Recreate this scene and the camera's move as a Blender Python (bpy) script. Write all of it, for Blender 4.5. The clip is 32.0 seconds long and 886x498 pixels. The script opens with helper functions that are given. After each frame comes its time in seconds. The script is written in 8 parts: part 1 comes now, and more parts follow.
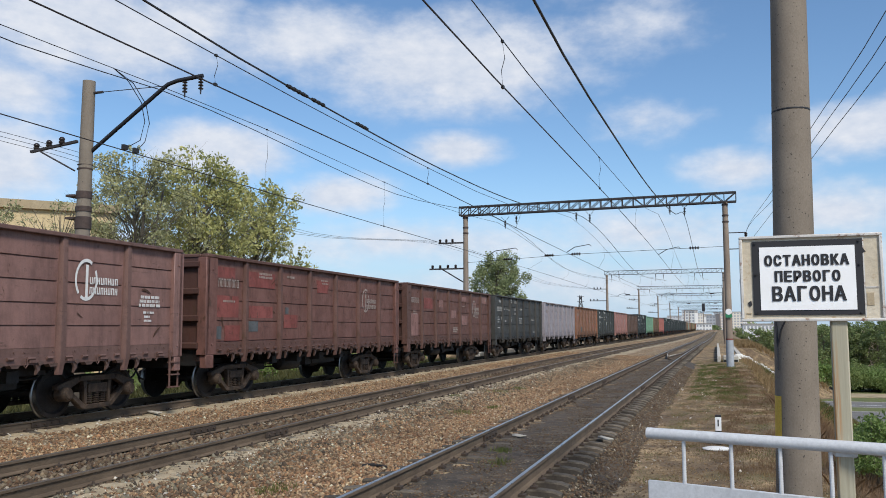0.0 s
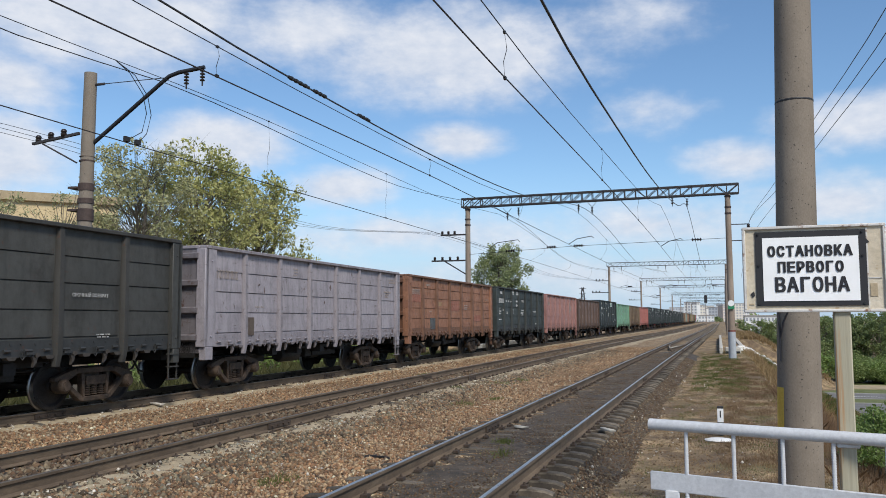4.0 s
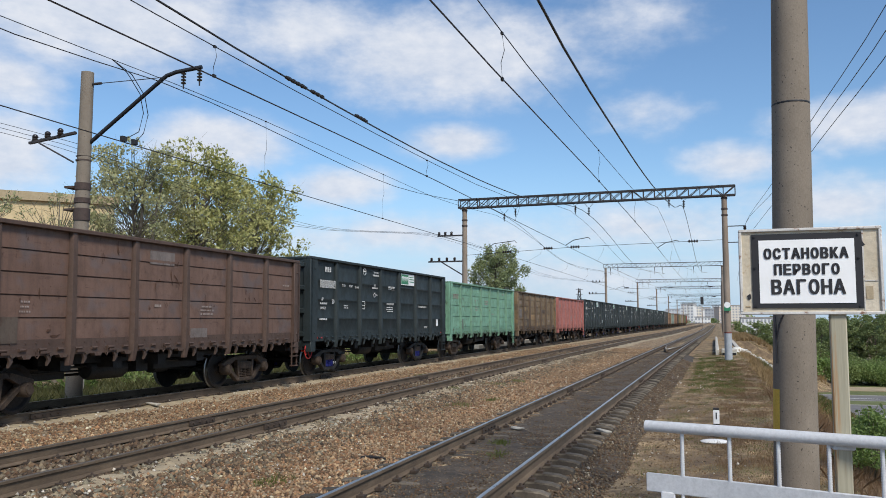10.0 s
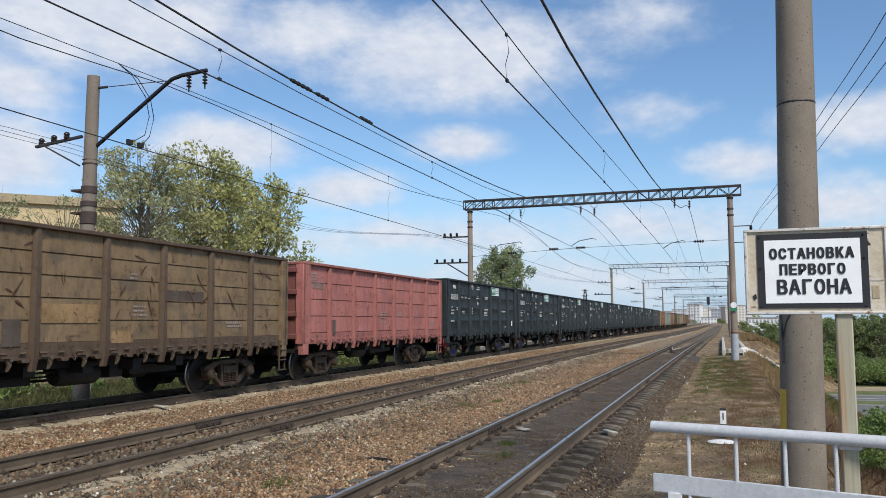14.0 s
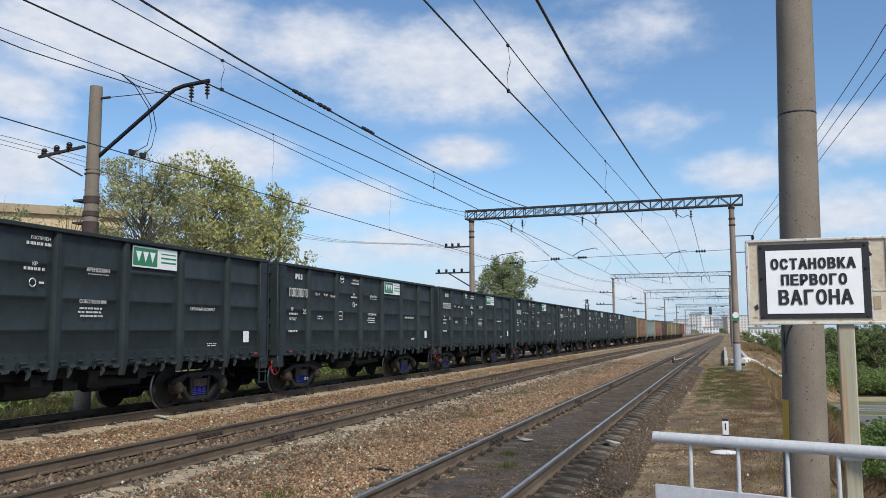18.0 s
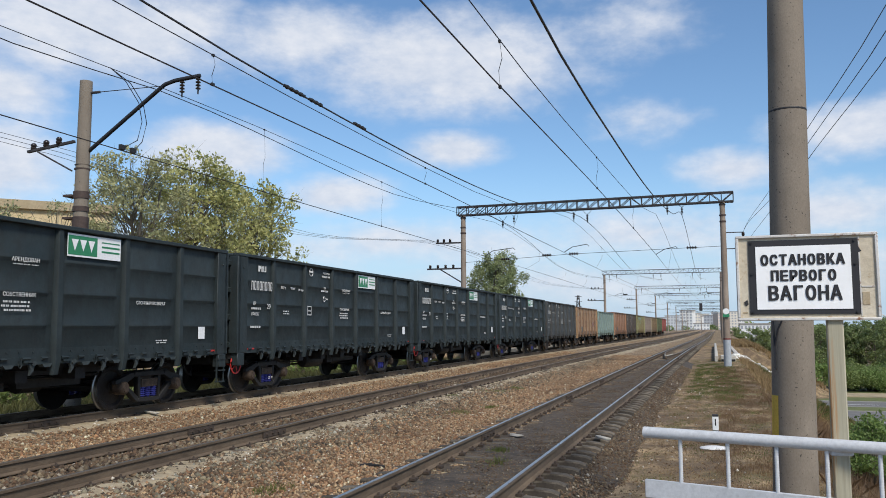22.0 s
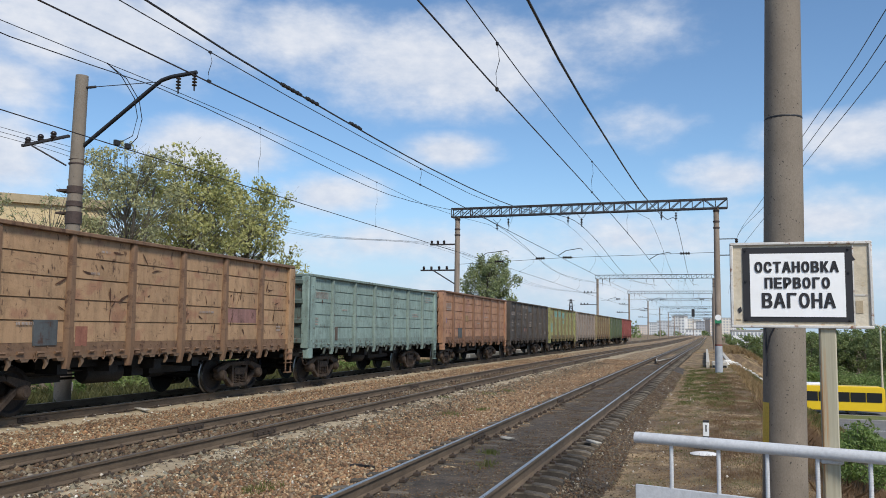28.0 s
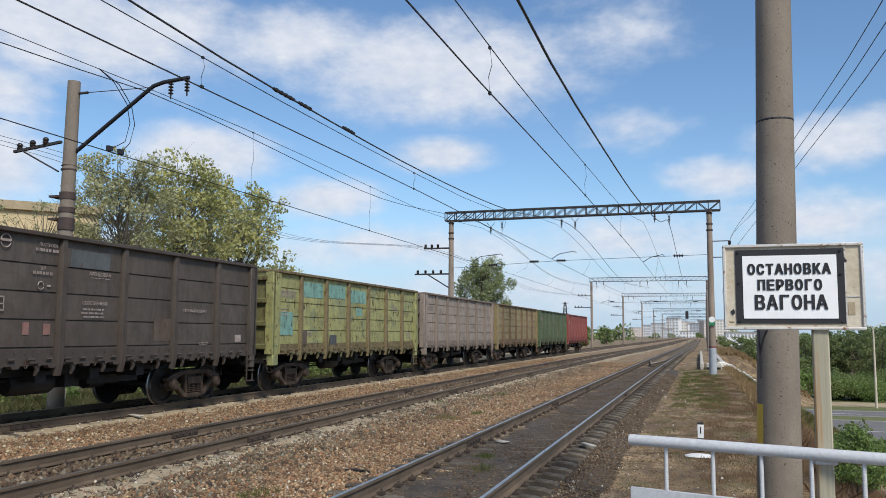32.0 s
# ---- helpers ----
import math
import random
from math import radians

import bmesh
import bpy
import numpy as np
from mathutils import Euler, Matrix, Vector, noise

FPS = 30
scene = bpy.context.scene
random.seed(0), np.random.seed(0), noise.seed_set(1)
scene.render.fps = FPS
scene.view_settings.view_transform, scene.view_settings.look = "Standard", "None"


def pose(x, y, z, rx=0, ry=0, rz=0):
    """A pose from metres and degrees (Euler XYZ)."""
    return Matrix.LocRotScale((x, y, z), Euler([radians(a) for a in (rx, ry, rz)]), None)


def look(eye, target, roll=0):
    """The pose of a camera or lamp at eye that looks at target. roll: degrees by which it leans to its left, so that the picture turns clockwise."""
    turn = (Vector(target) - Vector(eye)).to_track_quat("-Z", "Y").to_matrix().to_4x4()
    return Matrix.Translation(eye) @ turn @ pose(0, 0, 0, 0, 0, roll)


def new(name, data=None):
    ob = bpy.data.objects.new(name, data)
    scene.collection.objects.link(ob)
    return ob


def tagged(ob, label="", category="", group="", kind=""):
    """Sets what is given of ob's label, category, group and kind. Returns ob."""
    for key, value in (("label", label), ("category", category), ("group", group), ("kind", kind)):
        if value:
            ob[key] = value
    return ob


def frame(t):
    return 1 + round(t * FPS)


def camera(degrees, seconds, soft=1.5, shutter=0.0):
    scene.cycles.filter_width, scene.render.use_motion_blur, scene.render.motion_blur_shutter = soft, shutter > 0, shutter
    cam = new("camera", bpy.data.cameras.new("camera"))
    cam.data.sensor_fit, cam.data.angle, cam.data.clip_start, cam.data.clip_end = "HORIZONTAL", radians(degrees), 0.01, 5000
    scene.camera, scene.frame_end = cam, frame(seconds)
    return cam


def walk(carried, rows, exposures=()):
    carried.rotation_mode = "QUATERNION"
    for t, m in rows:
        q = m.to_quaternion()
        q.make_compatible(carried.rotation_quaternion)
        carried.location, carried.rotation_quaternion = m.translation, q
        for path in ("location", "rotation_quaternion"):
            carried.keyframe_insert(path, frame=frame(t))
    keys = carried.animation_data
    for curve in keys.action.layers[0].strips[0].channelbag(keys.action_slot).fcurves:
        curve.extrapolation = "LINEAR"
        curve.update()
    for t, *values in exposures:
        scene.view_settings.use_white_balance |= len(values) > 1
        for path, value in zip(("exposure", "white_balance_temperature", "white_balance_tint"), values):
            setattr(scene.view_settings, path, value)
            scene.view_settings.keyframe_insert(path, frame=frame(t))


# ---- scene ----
cam = camera(55.87, 32.0, soft=0.9)
PATH = [
    (0, -0.005, 0.004, 1.755, 95.407, 0.178, 18.045), (0.5, -0.007, 0.009, 1.755, 95.345, 0.161, 18.051),
    (1, -0.008, 0.003, 1.756, 95.174, 0.180, 18.067), (1.5, -0.006, 0.006, 1.755, 95.002, 0.179, 18.077),
    (2, -0.008, 0.012, 1.754, 94.891, 0.160, 18.098), (2.5, -0.010, 0.016, 1.751, 94.809, 0.145, 18.089),
    (3, -0.011, 0.008, 1.755, 94.688, 0.258, 18.169), (3.5, -0.009, 0.016, 1.751, 94.719, 0.208, 18.217),
    (5.5, -0.005, 0.009, 1.755, 95.271, 0.265, 18.099), (6, -0.009, 0.009, 1.756, 95.195, 0.111, 17.980),
    (6.5, -0.007, 0.004, 1.755, 95.163, 0.128, 17.872), (7, -0.007, 0.006, 1.755, 95.218, 0.120, 17.830),
    (7.5, -0.003, 0.004, 1.757, 95.307, 0.267, 17.825), (8, -0.003, 0.002, 1.755, 95.328, 0.283, 17.888),
    (8.5, -0.005, 0.007, 1.754, 95.240, 0.203, 17.942), (9, -0.004, 0.011, 1.755, 95.094, 0.124, 17.971),
    (9.5, -0.007, 0.008, 1.754, 94.945, 0.040, 17.961), (10, -0.007, 0.012, 1.754, 94.900, 0.034, 17.963),
    (10.5, -0.012, 0.014, 1.754, 94.843, 0.036, 17.987), (11, -0.013, 0.016, 1.752, 94.792, -0.075, 18.019),
    (11.5, -0.013, 0.017, 1.751, 94.645, -0.004, 18.028), (12, -0.013, 0.017, 1.751, 94.522, 0.160, 18.022),
    (12.5, -0.011, 0.011, 1.752, 94.449, 0.301, 18.071), (13, -0.009, 0.015, 1.751, 94.446, 0.272, 18.189),
    (13.5, -0.008, 0.010, 1.753, 94.638, 0.230, 18.287), (14, -0.004, 0.000, 1.754, 94.999, 0.280, 18.361),
    (14.5, -0.003, -0.003, 1.758, 95.300, 0.278, 18.361), (16.5, -0.006, 0.005, 1.758, 95.532, 0.174, 18.409),
    (17, -0.000, 0.001, 1.754, 95.595, 0.277, 18.445), (17.5, -0.002, -0.000, 1.755, 95.616, 0.349, 18.479),
    (18, -0.002, -0.004, 1.756, 95.672, 0.266, 18.472), (18.5, -0.000, -0.001, 1.757, 95.734, 0.267, 18.458),
    (19, -0.001, -0.008, 1.757, 95.710, 0.271, 18.412), (19.5, -0.002, -0.006, 1.755, 95.537, 0.195, 18.335),
    (20, 0.000, 0.000, 1.755, 95.474, 0.188, 18.310), (20.5, -0.000, 0.002, 1.755, 95.517, 0.136, 18.303),
    (21, -0.003, -0.002, 1.755, 95.592, 0.194, 18.176), (21.5, -0.002, -0.003, 1.756, 95.547, 0.246, 18.051),
    (22, 0.000, -0.000, 1.753, 95.403, 0.232, 17.892), (22.5, -0.004, 0.006, 1.751, 95.165, 0.177, 17.669),
    (23, -0.004, -0.003, 1.752, 95.126, -0.005, 17.488), (23.5, -0.004, 0.000, 1.754, 95.146, -0.176, 17.336),
    (24, -0.000, 0.002, 1.755, 95.225, -0.219, 17.265), (24.5, 0.001, 0.002, 1.752, 95.162, -0.168, 17.107),
    (25, -0.002, 0.003, 1.753, 95.140, -0.332, 16.923), (25.5, -0.005, 0.002, 1.754, 95.337, -0.449, 16.968),
    (27.5, -0.010, 0.001, 1.753, 95.479, -0.728, 17.372), (28, -0.006, 0.007, 1.754, 95.502, -0.736, 17.375),
    (28.5, -0.007, -0.000, 1.756, 95.523, -0.658, 17.368), (29, -0.004, 0.007, 1.754, 95.504, -0.559, 17.376),
    (29.5, -0.003, 0.004, 1.756, 95.512, -0.583, 17.368), (30, -0.004, 0.002, 1.757, 95.582, -0.622, 17.304),
    (30.5, -0.002, -0.005, 1.756, 95.727, -0.519, 17.250), (31, -0.004, -0.011, 1.755, 95.751, -0.442, 17.159),
    (31.5, -0.003, -0.003, 1.756, 95.716, -0.321, 17.143), (32, -0.004, 0.001, 1.755, 95.767, -0.338, 16.993),
]
walk(cam, [(t, pose(*rest)) for t, *rest in PATH])

# ---- sky and sun ----
SUN_AZ, SUN_EL = 138.0, 46.0     # degrees clockwise from the line of the tracks; height
sun = new("sun", bpy.data.lights.new("sun", "SUN"))
sun.data.energy, sun.data.angle, sun.data.color = 3.3, radians(14), (1.0, 0.94, 0.85)
_to_sun = Vector((math.sin(radians(SUN_AZ)) * math.cos(radians(SUN_EL)), math.cos(radians(SUN_AZ)) * math.cos(radians(SUN_EL)), math.sin(radians(SUN_EL))))
sun.matrix_world = look(_to_sun * 50, (0, 0, 0))
scene.view_settings.exposure = 0.15


def sky_world():
    w = bpy.data.worlds.new("sky")
    w.use_nodes = True
    nt = w.node_tree
    nt.nodes.clear()
    N, L = nt.nodes.new, nt.links.new

    def m(op, a, b=None, c=None):
        n = N("ShaderNodeMath")
        n.operation = op
        for i, v in enumerate((a, b, c)):
            if v is None:
                continue
            if isinstance(v, (int, float)):
                n.inputs[i].default_value = v
            else:
                L(v, n.inputs[i])
        return n.outputs[0]

    out, bg = N("ShaderNodeOutputWorld"), N("ShaderNodeBackground")
    sky = N("ShaderNodeTexSky")
    sky.sky_type, sky.sun_disc = "NISHITA", False
    sky.sun_elevation, sky.sun_rotation = radians(SUN_EL), radians(SUN_AZ)
    sky.air_density, sky.dust_density, sky.ozone_density = 1.0, 0.3, 3.0
    tc, sep = N("ShaderNodeTexCoord"), N("ShaderNodeSeparateXYZ")
    L(tc.outputs["Generated"], sep.inputs[0])
    X, Y, Z = sep.outputs
    az = m("MULTIPLY", m("ARCTAN2", X, Y), 57.2958)
    el = m("MULTIPLY", m("ARCSINE", Z), 57.2958)
    # cumulus banks: bearing, height, half width, half height, weight
    banks = [(-17.5, 17.8, 9.5, 3.3, 1.0), (-27, 19.5, 6, 2.2, 0.8), (-40, 18.8, 10, 3.4, 0.9), (-5.8, 20.0, 4.5, 2.4, 0.45), (-17.2, 12.2, 3.5, 1.25, 1.0),
             (-33.5, 11.6, 5.2, 2.0, 1.0), (-46.5, 10.0, 4.5, 2.6, 0.95), (-46.5, 14.6, 3.5, 1.7, 0.8), (-4.4, 13.6, 3.4, 1.3, 0.5),
             (9.0, 12.2, 5.5, 1.7, 0.85), (-25.4, 9.0, 4.0, 1.4, 0.85), (1.9, 10.2, 4.0, 1.4, 0.75), (7.5, 7.2, 6.0, 1.6, 0.7),
             (-20, 5.8, 11, 1.6, 0.62), (-4, 6.2, 9, 1.7, 0.6), (-40, 4.5, 12, 2.2, 0.7), (-10, 3.0, 14, 1.6, 0.5), (14, 3.5, 9, 2.0, 0.6),
             (-70, 14, 14, 5, 0.9), (40, 15, 14, 5, 0.9), (80, 22, 18, 6, 0.9), (130, 14, 20, 5, 0.8), (-120, 20, 22, 7, 0.9), (175, 24, 20, 7, 0.9),
             (-60, 38, 20, 7, 0.8), (30, 40, 18, 6, 0.8), (-150, 45, 20, 6, 0.7), (100, 50, 20, 6, 0.7)]
    cv = N("ShaderNodeCombineXYZ")
    L(m("MULTIPLY", az, 0.19), cv.inputs[0])
    L(m("MULTIPLY", el, 0.34), cv.inputs[1])
    big, small = N("ShaderNodeTexNoise"), N("ShaderNodeTexNoise")
    for n, s, d in ((big, 1.0, 5.0), (small, 3.6, 7.0)):
        n.inputs["Scale"].default_value, n.inputs["Detail"].default_value, n.inputs["Roughness"].default_value = s, d, 0.58
        L(cv.outputs[0], n.inputs["Vector"])
    total = None
    for a, e, wa, we, k in banks:
        dx, dy = m("DIVIDE", m("SUBTRACT", az, a), wa), m("DIVIDE", m("SUBTRACT", el, e), we)
        r = m("SQRT", m("ADD", m("MULTIPLY", dx, dx), m("MULTIPLY", dy, dy)))
        v = m("MULTIPLY", m("SUBTRACT", 1.25, r), k)
        total = v if total is None else m("MAXIMUM", total, v)
    dens = m("ADD", m("MAXIMUM", total, -0.5), m("MULTIPLY", m("SUBTRACT", big.outputs["Fac"], 0.5), 1.25))
    dens = m("ADD", dens, m("MULTIPLY", m("SUBTRACT", small.outputs["Fac"], 0.5), 0.24))
    ramp = N("ShaderNodeMapRange")
    ramp.interpolation_type = "SMOOTHSTEP"
    ramp.inputs["From Min"].default_value, ramp.inputs["From Max"].default_value = -0.12, 0.85
    ramp.inputs["To Max"].default_value = 0.95
    L(dens, ramp.inputs["Value"])
    # bodies of the clouds: lighter crests, greyer undersides
    tone = N("ShaderNodeMapRange")
    tone.inputs["From Min"].default_value, tone.inputs["From Max"].default_value = 0.35, 0.7
    L(m("ADD", m("MULTIPLY", small.outputs["Fac"], 0.6), m("MULTIPLY", big.outputs["Fac"], 0.4)), tone.inputs["Value"])
    col = N("ShaderNodeMix")
    col.data_type = "RGBA"
    col.inputs["A"].default_value, col.inputs["B"].default_value = (5.2, 5.8, 6.9, 1), (7.1, 7.3, 7.8, 1)
    L(tone.outputs[0], col.inputs["Factor"])
    mix = N("ShaderNodeMix")
    mix.data_type = "RGBA"
    L(ramp.outputs[0], mix.inputs["Factor"])
    tint = N("ShaderNodeMix")
    tint.data_type, tint.blend_type = "RGBA", "MULTIPLY"
    tint.inputs["Factor"].default_value, tint.inputs["B"].default_value = 1.0, (0.98, 1.12, 1.20, 1)
    L(sky.outputs[0], tint.inputs["A"])
    # pale haze towards the horizon
    hz = N("ShaderNodeMapRange")
    hz.interpolation_type = "SMOOTHSTEP"
    for key, v in (("From Min", 0.0), ("From Max", 11.0), ("To Min", 0.8), ("To Max", 0.0)):
        hz.inputs[key].default_value = v
    L(el, hz.inputs["Value"])
    veil = N("ShaderNodeMix")
    veil.data_type = "RGBA"
    veil.inputs["B"].default_value = (3.75, 5.1, 7.0, 1)
    L(hz.outputs[0], veil.inputs["Factor"])
    L(tint.outputs["Result"], veil.inputs["A"])
    L(veil.outputs["Result"], mix.inputs["A"])
    L(col.outputs["Result"], mix.inputs["B"])
    L(mix.outputs["Result"], bg.inputs["Color"])
    bg.inputs["Strength"].default_value = 0.105
    L(bg.outputs[0], out.inputs["Surface"])
    scene.world = w


sky_world()


# ---- materials ----
def nodes_of(name):
    mt = bpy.data.materials.new(name)
    mt.use_nodes = True
    nt = mt.node_tree
    return mt, nt, nt.nodes["Principled BSDF"]


def mixrgb(nt, fac, a, b, mode="MIX"):
    n = nt.nodes.new("ShaderNodeMix")
    n.data_type, n.blend_type = "RGBA", mode
    for key, v in (("Factor", fac), ("A", a), ("B", b)):
        if isinstance(v, (int, float)):
            n.inputs[key].default_value = v
        elif isinstance(v, tuple):
            n.inputs[key].default_value = (*v, 1) if len(v) == 3 else v
        else:
            nt.links.new(v, n.inputs[key])
    return n.outputs["Result"]


def noise_of(nt, scale, detail=5.0, rough=0.6, stretch=(1, 1, 1), where="Object", shift=0.0):
    tc, mp, n = nt.nodes.new("ShaderNodeTexCoord"), nt.nodes.new("ShaderNodeMapping"), nt.nodes.new("ShaderNodeTexNoise")
    mp.inputs["Scale"].default_value = stretch
    mp.inputs["Location"].default_value = (shift, shift * 0.7, shift * 1.3)
    nt.links.new(tc.outputs[where], mp.inputs["Vector"])
    nt.links.new(mp.outputs[0], n.inputs["Vector"])
    n.inputs["Scale"].default_value, n.inputs["Detail"].default_value, n.inputs["Roughness"].default_value = scale, detail, rough
    return n.outputs["Fac"]


def span(nt, v, lo, hi, a=0.0, b=1.0):
    n = nt.nodes.new("ShaderNodeMapRange")
    for key, x in (("From Min", lo), ("From Max", hi), ("To Min", a), ("To Max", b)):
        n.inputs[key].default_value = x
    nt.links.new(v, n.inputs["Value"])
    return n.outputs[0]


def surface(name, a, b, scale=4.0, rough=0.8, metal=0.0, bump=0.3, fine=None, spots=None, vary="", stretch=(1, 1, 1), bump_scale=None, pits=0):
    """A surface of two tones: a broad mottle, a fine grain, spots of a third colour, and per-piece variation."""
    mt, nt, bs = nodes_of(name)
    broad = noise_of(nt, scale, 6, 0.62, stretch)
    grain = noise_of(nt, fine or scale * 9, 4, 0.7, stretch, shift=3.1)
    c = mixrgb(nt, span(nt, broad, 0.33, 0.67), a, b)
    c = mixrgb(nt, span(nt, grain, 0.3, 0.75, 0.0, 0.45), c, tuple(x * 0.55 for x in a))
    if spots:
        c = mixrgb(nt, span(nt, noise_of(nt, scale * 2.3, 7, 0.7, stretch, shift=9.0), 0.56, 0.66), c, spots)
    if pits:
        c = mixrgb(nt, span(nt, noise_of(nt, pits, 2, 0.4, shift=12.0), 0.68, 0.72, 0, 0.85), c, (0.05, 0.042, 0.036))
    if vary:
        if vary == "piece":
            src = nt.nodes.new("ShaderNodeNewGeometry").outputs["Random Per Island"]
        else:
            src = nt.nodes.new("ShaderNodeObjectInfo").outputs["Random"]
        hsv = nt.nodes.new("ShaderNodeHueSaturation")
        nt.links.new(span(nt, src, 0, 1, 0.55, 1.5), hsv.inputs["Value"])
        nt.links.new(c, hsv.inputs["Color"])
        c = hsv.outputs[0]
    nt.links.new(c, bs.inputs["Base Color"])
    nt.links.new(span(nt, grain, 0.3, 0.7, max(0.02, rough - 0.1), min(1, rough + 0.1)), bs.inputs["Roughness"])
    bs.inputs["Metallic"].default_value = metal
    if bump:
        bp = nt.nodes.new("ShaderNodeBump")
        bp.inputs["Strength"].default_value, bp.inputs["Distance"].default_value = bump, 0.02
        nt.links.new(noise_of(nt, bump_scale or scale * 7, 6, 0.7, stretch, shift=5.0), bp.inputs["Height"])
        nt.links.new(bp.outputs[0], bs.inputs["Normal"])
    return mt


def wagon_paint(name, base, rust=0.4, fade=0.25, patch=None, seed=0.0):
    """Weathered wagon paint: faded areas, drips, scrapes, rust that eats through, odd repainted patches."""
    mt, nt, bs = nodes_of(name)
    broad = noise_of(nt, 0.7, 6, 0.65, shift=seed)
    blotch = noise_of(nt, 2.6, 8, 0.72, (1, 1, 0.8), shift=seed + 1.3)
    drip = noise_of(nt, 7.0, 5, 0.6, (1, 1, 0.12), shift=seed + 2)
    scrape = noise_of(nt, 3.0, 7, 0.75, (1, 0.5, 3.0), shift=seed + 6)
    grain = noise_of(nt, 45, 4, 0.7, shift=seed + 4)
    light = tuple(min(0.8, x * (1 + 1.3 * fade) + 0.07 * fade) for x in base)
    dark = tuple(x * 0.55 + 0.006 for x in base)
    c = mixrgb(nt, span(nt, broad, 0.3, 0.7), base, light)
    c = mixrgb(nt, span(nt, blotch, 0.48, 0.72, 0.0, 0.7), c, dark)
    c = mixrgb(nt, span(nt, drip, 0.48, 0.72, 0.0, 0.6), c, dark)
    if patch:
        c = mixrgb(nt, span(nt, noise_of(nt, 1.7, 2, 0.5, (0.2, 1, 1.3), shift=seed + 7), 0.55, 0.66, 0, 0.55), c, patch)
    if rust:
        c = mixrgb(nt, span(nt, scrape, 0.63 - 0.06 * rust, 0.68, 0.0, 0.7), c, (0.06, 0.03, 0.02))
        r = span(nt, noise_of(nt, 5.2, 9, 0.74, (1, 1, 0.55), shift=seed + 11), 0.65 - 0.12 * rust, 0.70 - 0.09 * rust, 0.0, 0.9)
        c = mixrgb(nt, r, c, (0.075, 0.034, 0.019))
        c = mixrgb(nt, span(nt, noise_of(nt, 11, 6, 0.7, shift=seed + 15), 0.66, 0.7, 0.0, 0.5), c, light)
    c = mixrgb(nt, span(nt, grain, 0.35, 0.7, 0.0, 0.25), c, (0.03, 0.024, 0.02))
    nt.links.new(c, bs.inputs["Base Color"])
    nt.links.new(span(nt, blotch, 0.3, 0.7, 0.5, 0.8), bs.inputs["Roughness"])
    bp = nt.nodes.new("ShaderNodeBump")
    bp.inputs["Strength"].default_value, bp.inputs["Distance"].default_value = 0.45, 0.03
    nt.links.new(noise_of(nt, 2.2, 6, 0.6, shift=seed), bp.inputs["Height"])
    nt.links.new(bp.outputs[0], bs.inputs["Normal"])
    return mt


def plain(name, colour, rough=0.6, metal=0.0, emit=0.0):
    mt, nt, bs = nodes_of(name)
    grain = noise_of(nt, 14, 5, 0.6)
    nt.links.new(mixrgb(nt, span(nt, grain, 0.35, 0.7, 0, 0.3), colour, tuple(x * 0.6 for x in colour)), bs.inputs["Base Color"])
    bs.inputs["Roughness"].default_value, bs.inputs["Metallic"].default_value = rough, metal
    if emit:
        bs.inputs["Emission Color"].default_value, bs.inputs["Emission Strength"].default_value = (*colour, 1), emit
    return mt


